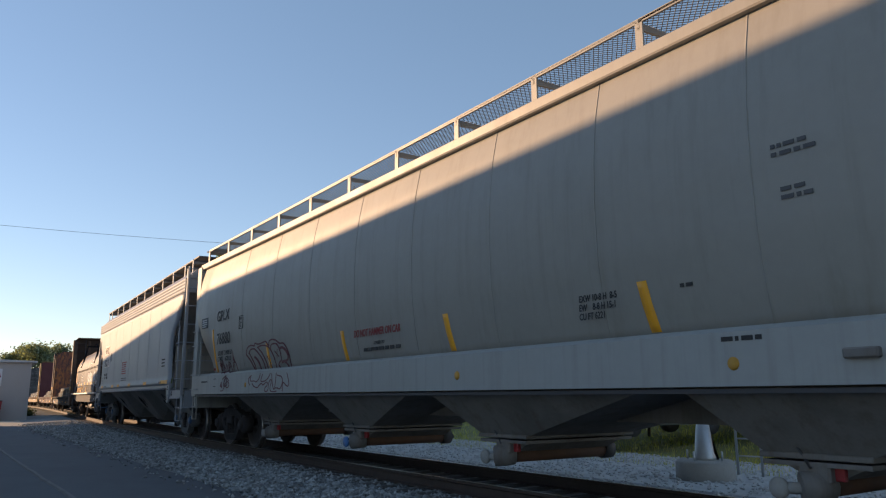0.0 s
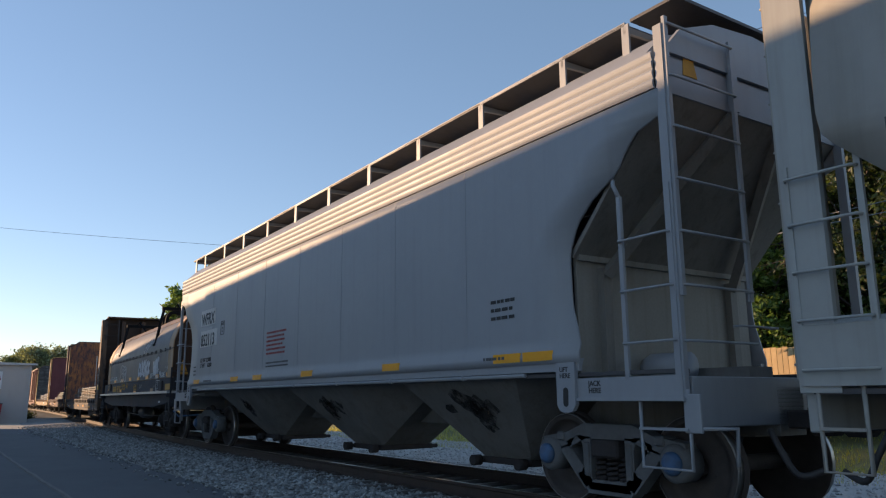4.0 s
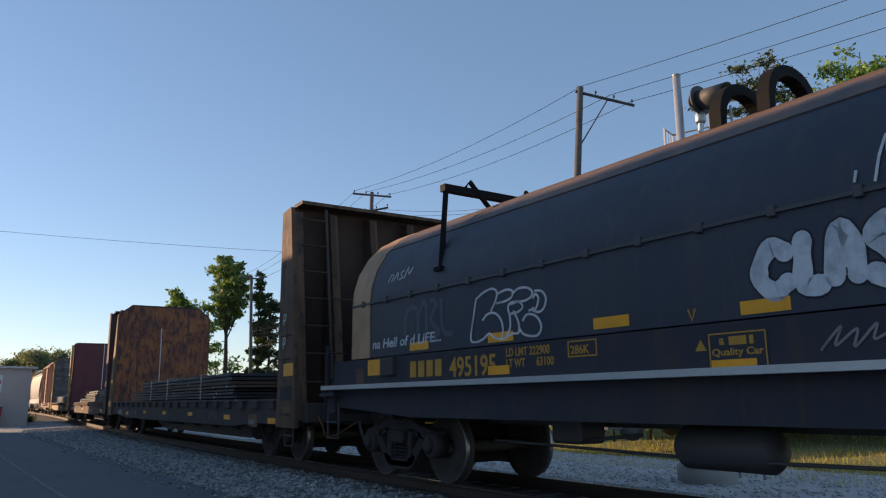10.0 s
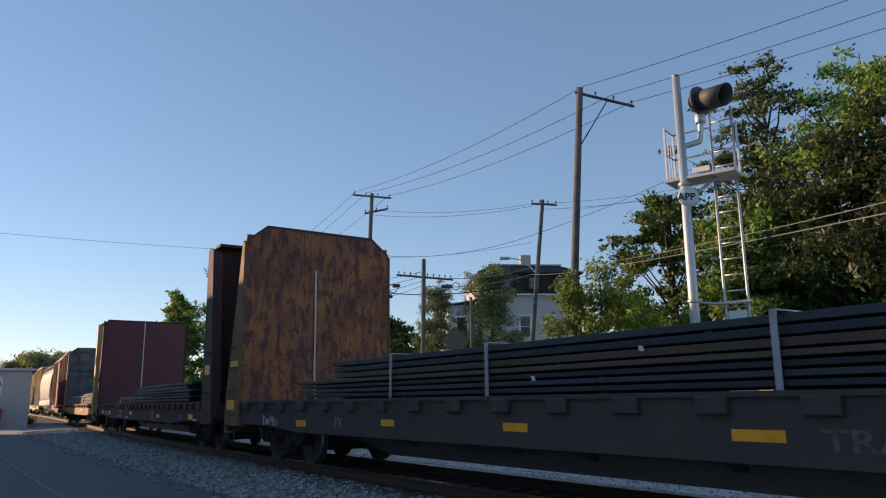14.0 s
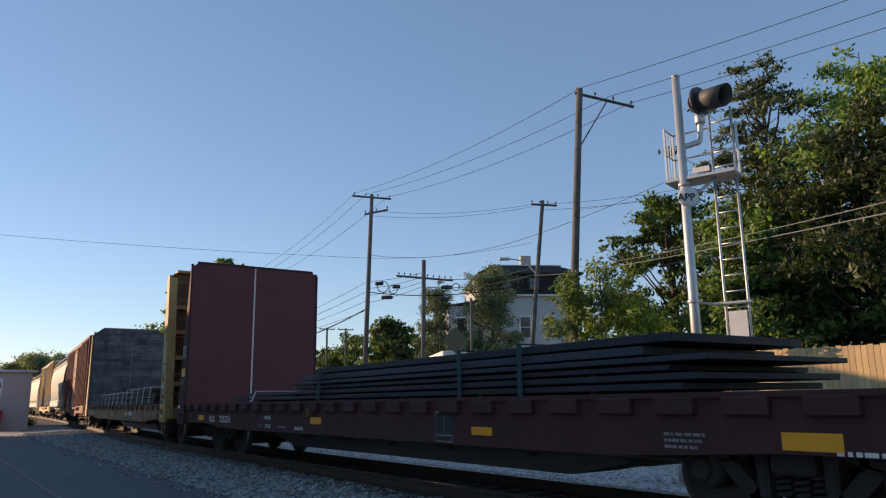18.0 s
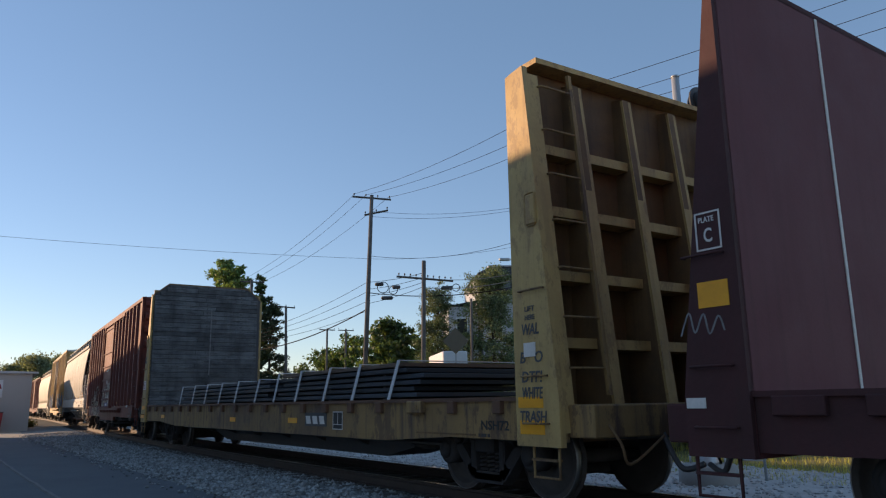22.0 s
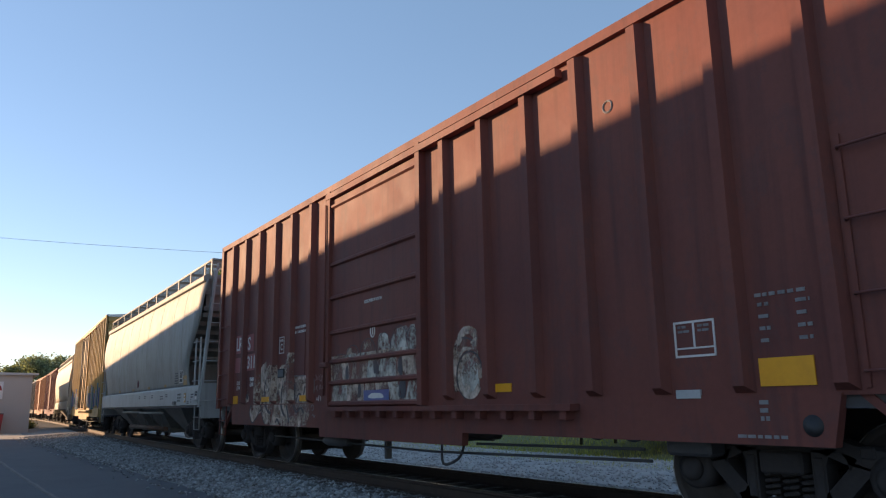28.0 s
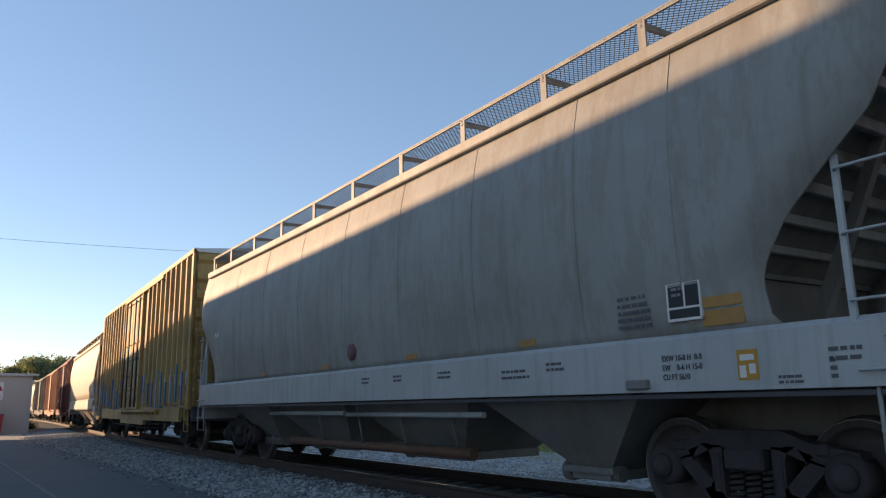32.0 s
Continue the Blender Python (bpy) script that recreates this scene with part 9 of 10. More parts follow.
part("mast", Build().tube([(0, 0, 0.3), (0, 0, 3.4), (0, 0, 7.66)], 0.085, 14, taper=[0.10, 0.092, 0.075]), M["galv"], sig, "tapered grey pipe mast")
part("mast_cap", Build().lathe([(0.0, 0.0), (0.085, 0.0), (0.08, 0.03), (0.0, 0.04)], (0, 0, 7.66), "z", 14), M["galv"], sig)
for k in range(4):
    a = k * math.pi / 2 + 0.7
    part("anchor_bolt", Build().tube([(0.34 * math.cos(a), 0.34 * math.sin(a), 0.28), (0.34 * math.cos(a), 0.34 * math.sin(a), 0.46)], 0.018, 6), M["galv"], sig)
part("bracket_arm", Build().tube(curl([(0.0, 0, 6.20), (0.25, 0, 6.28), (0.38, 0.02, 6.36), (0.42, 0.02, 6.75)], 6), 0.055, 10), M["galv"], sig, "curved grey pipe bracket")
AIM = Vector((0.56, -0.82, -0.10)).normalized()  # the way the lamp looks
ASIDE = Vector((0.83, 0.56, 0.0))
LAMP = Vector((0.42, 0.0, 7.14))
nn = 24
disc = [LAMP + ASIDE * 0.30 * math.cos(2 * math.pi * k / nn) + Vector((0, 0, 0.30 * math.sin(2 * math.pi * k / nn))) for k in range(nn)]
head = part("signal_head", Build().add([p for p in disc] + [p + AIM * 0.03 for p in disc], [tuple(range(nn)), tuple(range(2 * nn - 1, nn - 1, -1))] + [(k, (k + 1) % nn, nn + (k + 1) % nn, nn + k) for k in range(nn)]), M["black"], sig, "round black backing disc of the signal")
part("lamp_case", Build().tube([LAMP + AIM * 0.02, LAMP - AIM * 0.10, LAMP - AIM * 0.18], 0.2, 16, taper=[0.2, 0.2, 0.12]), M["black"], head)
hoodb = Build()
ring = []
for near_, rr_ in ((0, 0.205), (1, 0.215), (1, 0.203), (0, 0.193)):
    for k in range(nn):
        a = 2 * math.pi * k / nn
        far_ = 0.03 + near_ * (0.56 + 0.08 * math.sin(a))
        ring.append(LAMP + AIM * far_ + ASIDE * rr_ * math.cos(a) + Vector((0, 0, rr_ * math.sin(a))))
hoodb.add(ring, [(j * nn + k, j * nn + (k + 1) % nn, ((j + 1) % 4) * nn + (k + 1) % nn, ((j + 1) % 4) * nn + k) for j in range(4) for k in range(nn)], True)
part("hood", hoodb, M["black"], head, "long black cowl over the lamp")
part("lens", Build().add([LAMP + AIM * 0.035 + ASIDE * 0.12 * math.cos(2 * math.pi * k / 12) + Vector((0, 0, 0.12 * math.sin(2 * math.pi * k / 12))) for k in range(12)], [tuple(range(12))]), M["glass"], head)
part("head_clamp", Build().lathe([(0.075, -0.12), (0.10, -0.08), (0.10, 0.06), (0.075, 0.10)], (0.42, 0.03, 6.80), "z", 12), M["galv"], sig)
turned = lambda a, b_, z: (0.79 * a + 0.61 * b_, -0.61 * a + 0.79 * b_, z)  # the platform's own axes: along it, away from the track


def bar_box(b_, p0, p1, w):
    """A square bar between two platform places (along, across, z)."""
    return b_.tube([turned(*p0), turned(*p1)], w, 4)


pv = [turned(a, b_, z) for z in (5.54, 5.59) for a, b_ in ((-0.36, -0.06), (0.96, -0.06), (0.96, 0.50), (-0.36, 0.50))]
plat = part("platform", Build().add(pv, [(0, 1, 2, 3), (4, 7, 6, 5), (0, 4, 5, 1), (1, 5, 6, 2), (2, 6, 7, 3), (3, 7, 4, 0)]), M["galv"], sig, "grey grated work platform")
for a in np.arange(-0.30, 0.95, 0.11):
    part("platform_bar", bar_box(Build(), (a, -0.05, 5.60), (a, 0.49, 5.60), 0.012), M["galv"], plat)
for a, b_ in ((-0.32, 0.0), (-0.32, 0.46), (0.92, 0.46)):
    part("platform_post", bar_box(Build(), (a, b_, 5.55), (a, b_, 6.66), 0.026), M["galv"], plat)
for z in (6.12, 6.64):
    part("platform_rail", bar_box(bar_box(Build(), (-0.32, 0.0, z), (-0.32, 0.46, z), 0.02), (-0.32, 0.46, z), (0.41, 0.46, z), 0.02), M["galv"], plat)
part("mesh_panel", bar_box(Build(), (-0.32, 0.16, 5.6), (-0.32, 0.16, 6.64), 0.012), M["galv"], plat)
part("mesh_panel", bar_box(Build(), (-0.32, 0.30, 5.6), (-0.32, 0.30, 6.64), 0.012), M["galv"], plat)
part("platform_brace", Build().tube([(0.0, 0.0, 5.1), turned(0.55, 0.2, 5.54)], 0.03, 6), M["galv"], plat)
part("foot_plate", Build().add([turned(a, b_, z) for z in (5.62, 5.72) for a, b_ in ((0.2, -0.08), (0.52, -0.08), (0.52, -0.05), (0.2, -0.05))], [(0, 1, 2, 3), (4, 7, 6, 5), (0, 4, 5, 1), (1, 5, 6, 2), (2, 6, 7, 3), (3, 7, 4, 0)]), M["white"], sig)
lad = part("ladder", Build().tube([turned(0.41, 0.53, z) for z in (7.0, 3.5, 0.02)], 0.026, 8).tube([turned(0.83, 0.53, z) for z in (7.0, 3.5, 0.02)], 0.026, 8), M["galv"], sig, "narrow grey steel ladder")
for i in range(22):
    part("rung", Build().tube([turned(0.41, 0.53, 0.35 + i * 0.305), turned(0.83, 0.53, 0.35 + i * 0.305)], 0.016, 6), M["galv"], lad)
gv = [turned(a, b_, z) for z in (1.2, 3.02) for a, b_ in ((0.47, 0.46), (0.80, 0.46), (0.80, 0.49), (0.47, 0.49))]
part("ladder_guard", Build().add(gv, [(0, 1, 2, 3), (4, 7, 6, 5), (0, 4, 5, 1), (1, 5, 6, 2), (2, 6, 7, 3), (3, 7, 4, 0)]), M["white"], lad, "white sheet that closes the ladder")
gv = [turned(a, b_, z) for z in (3.16, 3.20) for a, b_ in ((0.20, 0.42), (0.90, 0.42), (0.90, 0.60), (0.20, 0.60))]
part("ladder_step", Build().add(gv, [(0, 1, 2, 3), (4, 7, 6, 5), (0, 4, 5, 1), (1, 5, 6, 2), (2, 6, 7, 3), (3, 7, 4, 0)]), M["galv"], lad)
part("ladder_tie", Build().tube([(0.05, 0, 3.18), turned(0.41, 0.53, 3.16)], 0.022, 6), M["galv"], sig)
plate_ = part("round_plate", Build().lathe([(0.0, 0.0), (0.20, 0.0), (0.20, 0.012), (0.0, 0.012)], (0.02, -0.12, 5.18), "y", 24), M["white"], sig, "round white plate")
me = letters("APP", 0.20, 0, 0, 0, M["ink"], plate_)
me.matrix_basis = Matrix.Translation((-0.19, -0.128, 5.27)) @ Matrix.Rotation(math.pi, 4, "Z")
part("collar", Build().lathe([(0.085, -0.04), (0.115, -0.03), (0.115, 0.03), (0.085, 0.04)], (0, 0, 5.45), "z", 14).lathe([(0.085, -0.04), (0.115, -0.03), (0.115, 0.03), (0.085, 0.04)], (0, 0, 3.2), "z", 14), M["galv"], sig)


# ---- poles and wires ----
def pole(foot, top, r0, r1, label, arms=(), lean=0):
    p = thing("utility_pole", label, "utility pole", "poles along the track", at=Matrix.Translation(foot))
    top = Vector(top) - Vector(foot)
    part("shaft", Build().tube([(0, 0, -0.3), top * 0.5, top], r0, 10, taper=[r0, (r0 + r1) / 2, r1]), M["pole"], p, "tapered weathered timber shaft")
    for (a, b_, pins, brace) in arms:
        a, b_ = Vector(a) - Vector(foot), Vector(b_) - Vector(foot)
        d = (b_ - a)
        arm = part("crossarm", Build().tube([a, b_], 0.065, 4), M["pole"], p)
        for i in range(pins):
            q = a + d * (0.04 + 0.92 * i / max(1, pins - 1))
            part("insulator", Build().lathe([(0.015, 0.0), (0.015, 0.08), (0.05, 0.09), (0.04, 0.18), (0.0, 0.2)], q + Vector((0, 0, 0.05)), "z", 8), M["black"], arm)
        if brace:
            m_ = a + d * brace[0]
            part("arm_brace", Build().tube([m_, Vector((top.x * (1 - brace[1] / top.z), top.y, top.z - brace[1]))], 0.03, 6), M["pole"], arm)
    return p


pole((4.6, 28.0, -0.1), (5.6, 28.0, 13.24), 0.17, 0.13, "weathered timber utility pole with a one-sided crossarm", [((5.4, 28.0, 13.06), (7.74, 28.0, 12.43), 4, (0.55, 2.6))])
pole((-5.0, 46.0, -0.1), (-4.53, 46.0, 14.07), 0.17, 0.12, "tall timber utility pole with crossarms", [((-5.77, 46, 14.0), (-3.29, 46, 13.75), 4, None), ((-5.0, 46, 12.75), (-3.5, 46.2, 13.1), 3, None)])
pole((-1.3, 44.0, -0.1), (-1.17, 44.0, 9.34), 0.15, 0.13, "grey timber pole with a long communication crossarm", [((-2.82, 44, 8.4), (0.58, 44, 8.07), 10, None)])
pole((4.5, 42.0, -0.1), (5.88, 42.0, 12.42), 0.15, 0.11, "leaning timber pole with a street lamp", [((5.2, 42, 12.2), (6.7, 42, 12.1), 4, None)])
pole((-15.9, 62.0, -0.2), (-16.28, 62.0, 11.37), 0.16, 0.12, "timber utility pole by tall trees", [((-17.24, 62, 11.24), (-15.17, 62, 11.11), 4, None)])
pole((-15.8, 75.0, -0.2), (-16.08, 75.0, 10.76), 0.16, 0.12, "far timber utility pole", [((-17.0, 75, 10.78), (-15.16, 75, 10.57), 3, None)])
pole((-15.0, 95.0, -0.2), (-15.0, 95.0, 10.4), 0.16, 0.12, "far timber utility pole", [((-16.0, 95, 10.3), (-14.0, 95, 10.2), 3, None)])
pole((-12.6, 95.0, -0.2), (-12.6, 95.0, 10.3), 0.16, 0.12, "far timber utility pole", [((-13.6, 95, 10.2), (-11.6, 95, 10.1), 3, None)])
pole((1.7, 47.0, 0.0), (1.75, 47.0, 7.4), 0.09, 0.08, "short dark post beside the trees")
lamp = thing("street_lamp", "street lamp arm with a flat grey head on a leaning pole", "street lamp", at=Matrix.Translation((5.35, 41.9, 8.0)))
part("arm", Build().tube(curl([(0, 0, 0), (-0.7, 0, 0.75), (-1.6, 0, 0.95)], 5), 0.035, 8), M["galv"], lamp)
part("lamp_head", Build().box(-2.15, -1.5, -0.12, 0.12, 0.86, 1.02, 0.05), M["galv"], lamp)


def wire(a, b_, sag, r=0.012, mat="wire", name="overhead_wire", label="thin dark overhead wire between poles"):
    a, b_ = Vector(a), Vector(b_)
    r *= 0.72
    pts = [a.lerp(b_, i / 16) - Vector((0, 0, sag * 4 * (i / 16) * (1 - i / 16))) for i in range(17)]
    return tagged(part(name, Build().tube(pts, r, 5), M[mat]), label, "overhead wire", "overhead wires")


tops2 = [(5.7, 28, 13.3), (6.8, 28, 12.9), (7.6, 28, 12.6)]
for k, (t2, t1) in enumerate(zip(tops2, [(-5.6, 46, 14.2), (-4.9, 46, 14.1), (-3.5, 46, 13.9)])):
    wire(t2, t1, 0.45, 0.016)
    wire(t2, [(20.5, 11.0, 12.4), (20.5, 11.0, 11.8), (20.5, 11.0, 11.2)][k], 0.25, 0.016)
    wire(t1, [(-17.1, 62, 11.35), (-16.3, 62, 11.3), (-15.3, 62, 11.2)][k], 0.5, 0.016)
for dz, dy in ((0, 0), (-0.35, 0)):
    wire((-4.5, 46, 13.0 + dz), (5.3, 42, 12.2 + dz * 0.4), 0.35, 0.014)
    wire((5.9, 42, 12.2 + dz), (16, 34, 11.6 + dz), 0.3, 0.014)
wire((-4.7, 46, 10.1), (5.2, 42, 10.3), 0.6, 0.018)
wire((5.2, 42, 10.3), (16.0, 33.5, 13.6), 0.3, 0.018)
wire((-4.7, 46, 9.9), (5.2, 42, 9.9), 0.3, 0.012)
for k in range(4):
    wire((-4.8, 46, 8.4 - k * 0.45), (-1.2, 44, 8.6 - k * 0.28), 0.1, 0.02)
    wire((-4.8, 46, 8.4 - k * 0.6), (-16.1, 62, 6.9 - k * 0.25), 0.35, 0.02)
wire((-1.2, 44, 8.3), (5.1, 42, 8.4), 0.35, 0.025, "wire_pale")
wire((-1.2, 44, 7.7), (5.1, 42, 8.0), 0.3, 0.03, "wire_pale")
wire((5.1, 42, 8.0), (5.25, 28, 5.75), 0.05, 0.014, "wire_pale", label="pale bundled overhead cable")
wire((5.25, 28, 5.75), (6.15, 9.0, 3.30), 0.06, 0.012, "wire_pale", label="pale bundled overhead cable")
wire((5.25, 28, 5.55), (6.15, 9.0, 3.12), 0.05, 0.010, "wire", label="dark cable along the tree line")
wire((5.3, 28, 8.2), (6.2, 9.0, 4.05), 0.06, 0.008, "wire", label="thin dark cable along the tree line")
wire((5.25, 28, 5.95), (6.15, 9.0, 3.46), 0.10, 0.010, "wire_pale", label="pale bundled overhead cable")
wire((-4.8, 46, 6.7), (-16.1, 62, 5.4), 0.5, 0.055, "wire", label="thick dark bundled cable")
wire((-4.8, 46, 7.75), (5.1, 42, 7.55), 0.45, 0.04, "wire", label="thick dark bundled cable")
for cx_, cz_, cr_ in ((-3.75, 7.95, 0.34), (-3.1, 7.75, 0.26), (0.75, 7.7, 0.22)):
    tagged(part("cable_coil", Build().tube([(cx_ + cr_ * math.cos(a_), 45.3 - 0.25 * (cx_ + 3.75), cz_ + cr_ * math.sin(a_)) for a_ in np.linspace(0, 2 * math.pi, 19)], 0.025, 5), M["wire"]), "spare dark cable coiled on the span wire", "cable coil")
wire((-40, 40.0, 12.1), (-4.6, 46.0, 9.9), 0.35, 0.014, label="single thin wire across the road")
for p, w in (((-4.0, 45.6, 8.2), 0.55), ((-3.5, 45.4, 7.3), 0.75), ((-2.9, 45, 7.9), 0.5), ((0.2, 43.6, 7.6), 0.7)):
    b = Build().tube([(p[0] - w / 2, p[1], p[2]), (p[0] - w * 0.4, p[1], p[2]), (p[0] + w * 0.4, p[1], p[2]), (p[0] + w / 2, p[1], p[2])], 0.1, 8, taper=[0.04, 0.12, 0.12, 0.04])
    tagged(part("splice_case", b, M["black"]), "black splice case hanging on a cable", "splice case")


# ---- trees ----
def leaf_cloud(rng, blobs, count, size, flat=0.6):
    """Leaves as small folded blades, scattered through many small clumps."""
    w = np.array([b[3] ** 2 for b in blobs])
    w = w / w.sum()
    pick = rng.choice(len(blobs), count, p=w)
    c = np.array([b[:3] for b in blobs])[pick]
    r = np.array([b[3] for b in blobs])[pick]
    d = rng.normal(size=(count, 3)) * 0.52
    d[:, 2] *= flat
    p = c + d * r[:, None]
    s = size * rng.uniform(0.6, 1.4, count)
    a = rng.normal(size=(count, 3))
    a /= np.linalg.norm(a, axis=1)[:, None]
    h = rng.normal(size=(count, 3))
    h[:, 2] += 0.9
    bvec = np.cross(a, h)
    bvec /= np.linalg.norm(bvec, axis=1)[:, None] + 1e-9
    n = np.cross(a, bvec)
    s1, s2 = s[:, None], (s * 0.5)[:, None]
    quad = np.stack([p - a * s1, p + bvec * s2 + n * s2 * 0.25, p + a * s1, p - bvec * s2 + n * s2 * 0.25], 1)
    me_v = quad.reshape(-1, 3)
    f = np.arange(count * 4).reshape(-1, 4)
    tri = np.concatenate([f[:, [0, 1, 2]], f[:, [0, 2, 3]]])
    return me_v, tri


def tree(name, foot, height, spread, seed, leaf, count, size, label, trunk_r=0.18, crown_from=0.3, limbs=30, category="tree", shape="round", twigs=6, clump=0.13, flat=0.6):
    """A tapered trunk with limbs that fork into twigs, each twig carrying loose clumps of leaves."""
    rng = np.random.RandomState(seed)
    ob = thing(name, label, category, at=Matrix.Translation(foot))
    b = Build()
    bl = []
    top = Vector((rng.uniform(-0.3, 0.3), rng.uniform(-0.3, 0.3), height * 0.92))
    b.tube([(0, 0, -0.3), top * 0.35 + Vector((rng.uniform(-.15, .15), 0, 0)), top * 0.7, top], trunk_r, 8, taper=[trunk_r, trunk_r * 0.75, trunk_r * 0.4, 0.02])
    for i in range(limbs):
        k = (i + 0.5) / limbs
        z = height * (crown_from + (0.97 - crown_from) * k)
        env = math.sin(math.pi * min(1, 0.18 + 0.86 * k)) ** 0.6 if shape == "round" else (1.04 - k) ** 0.85
        ang = i * 2.4 + rng.uniform(-0.5, 0.5)
        rad = spread * env * rng.uniform(0.55, 1.12)
        q = Vector((rad * math.cos(ang), rad * math.sin(ang), z + rng.uniform(-0.05, 0.07) * height))
        s0 = top * min(0.95, max(0.12, (z / height) * (0.72 if shape == "round" else 0.95)))
        mid = s0.lerp(q, 0.5) + Vector((rng.uniform(-0.2, 0.2), rng.uniform(-0.2, 0.2), rng.uniform(-0.1, 0.12) * spread))
        b.tube([s0, mid, q], 0.05, 5, taper=[trunk_r * 0.3, trunk_r * 0.16, 0.012])
        for m in range(twigs):
            f = rng.uniform(0.35, 1.05)
            base = mid.lerp(q, f) if f > 0.5 else s0.lerp(mid, f + 0.4)
            v = Vector(rng.normal(size=3)) * spread * 0.17
            v.z *= 0.7
            tip = base + v
            b.tube([base, tip], 0.02, 3, taper=[trunk_r * 0.09, 0.006])
            bl.append((tip.x, tip.y, tip.z, spread * clump * rng.uniform(0.6, 1.35)))
    part("trunk", b, M["bark"], ob, "branching grey brown trunk and limbs")
    v, t = leaf_cloud(rng, bl, count, size, flat)
    me = bpy.data.meshes.new("crown")
    me.from_pydata(v.tolist(), [], t.tolist())
    me.materials.append(M[leaf])
    cr = new("crown", me)
    cr.parent = ob
    tagged(cr, kind="stuff")
    return ob


for i, (x, y, z, h, s, lf, n) in enumerate(((14.6, 24.0, 0.0, 12.6, 3.8, "leaf", 24000), (12.6, 21.5, 0.0, 9.5, 3.2, "leaf_dark", 22000), (17.8, 22.0, 0.0, 12.8, 4.2, "leaf", 18000),
                                           (8.7, 28.2, 0.0, 9.0, 2.7, "leaf", 20000), (9.4, 22.6, 0.0, 6.6, 2.5, "leaf", 18000), (15.3, 19.6, 0.0, 6.8, 2.8, "leaf_dark", 13000), (12.0, 22.6, 0.0, 5.8, 2.3, "leaf_dark", 12000))):
    tree("tree", (x, y, z), h, s, 10 + i, lf, n, 0.10, "broad leafy green tree behind the fence", 0.2, 0.16 if h < 10 else 0.3, 34, twigs=7)
tree("conifer", (11.2, 24.8, 0.0), 12.9, 3.4, 61, "needle", 12000, 0.085, "tall sparse spruce with bare lower branches", 0.2, 0.28, 46, shape="cone", twigs=5, clump=0.085, flat=0.35)
tree("tree", (11.6, 25.6, 0.0), 9.2, 2.8, 62, "leaf_dark", 15000, 0.10, "broad leafy green tree behind the fence", 0.2, 0.2, 30, twigs=7)
for i, (x, y, h, s) in enumerate(((4.15, 23.6, 5.0, 1.0), (5.3, 24.0, 5.5, 1.25), (6.5, 24.2, 4.6, 1.25))):
    tree("shrub", (x, y, -0.1), h, s, 30 + i, "leaf_light", 6500, 0.07, "light green leafy shrub", 0.05, 0.12, 22, category="shrub", twigs=5, clump=0.22, flat=0.9)
tree("conifer", (-0.35, 50, 0), 8.4, 2.4, 41, "needle", 22000, 0.075, "dark green conifer near the house", 0.15, 0.10, 34, shape="cone", clump=0.17)
tree("conifer", (3.3, 50, 0), 9.9, 3.2, 42, "needle", 34000, 0.075, "dark green conifer before the house", 0.16, 0.08, 40, shape="cone", clump=0.17)
for i, (x, y, h, s, lf) in enumerate(((-5.0, 68, 8.9, 2.9, "leaf_dark"), (-1.9, 68, 6.6, 2.4, "leaf_dark"), (-28.8, 80, 12.9, 2.9, "leaf"),
                                     (-33.0, 95, 14.0, 6.0, "leaf"), (-12.5, 100, 10.0, 5.0, "leaf"), (-7.5, 105, 9.5, 5.0, "leaf"), (-16.0, 102, 8.0, 5.0, "leaf_dark"))):
    tree("tree", (x, y, -0.3), h, s, 50 + i, lf, 9000, 0.24, "leafy green tree further along the line", 0.25, 0.14, 30, twigs=6, clump=0.17)
tree("tree", (-23.4, 80, -0.3), 16.8, 2.5, 71, "leaf_dark", 9000, 0.22, "tall tree with a high dark crown", 0.3, 0.68, 26, twigs=6, clump=0.20)
tree("tree", (-19.9, 80, -0.3), 15.0, 1.0, 72, "leaf_dark", 4500, 0.20, "slender dead trunk wrapped in dark vines", 0.22, 0.2, 30, shape="cone", twigs=4, clump=0.30)
tree("conifer", (-18.8, 80, -0.3), 12.6, 2.3, 73, "needle", 14000, 0.13, "dark ragged conifer behind the poles", 0.2, 0.12, 34, shape="cone", twigs=6, clump=0.17)
rng = np.random.RandomState(90)
bl = []
for i in range(90):
    a = rng.uniform(-0.62, 0.62)
    d = rng.uniform(150, 240)
    bl.append((d * math.sin(a), d * math.cos(a), rng.uniform(0, 2.5), rng.uniform(2.5, 4.5)))
for i in range(110):
    k = rng.uniform(0, 1)
    crest = float(np.interp(k, [0, 0.36, 0.48, 0.62, 0.76, 0.85, 0.90, 0.95, 1.0], [10.5, 11.0, 11.6, 13.8, 14.9, 13.8, 10.6, 7.5, 6.0]))
    r_ = rng.uniform(1.3, 2.4)
    bl.append((-118 + 29 * k, 178 + rng.uniform(-8, 8), (crest - r_) * (1 - 0.7 * rng.uniform(0, 1) ** 1.5), r_))
v, t = leaf_cloud(rng, bl, 110000, 0.36, 0.75)
me = bpy.data.meshes.new("far_woods")
me.from_pydata(v.tolist(), [], t.tolist())
me.materials.append(M["far_green"])
tagged(new("far_woods", me), "far belt of green woods on the horizon", kind="stuff")

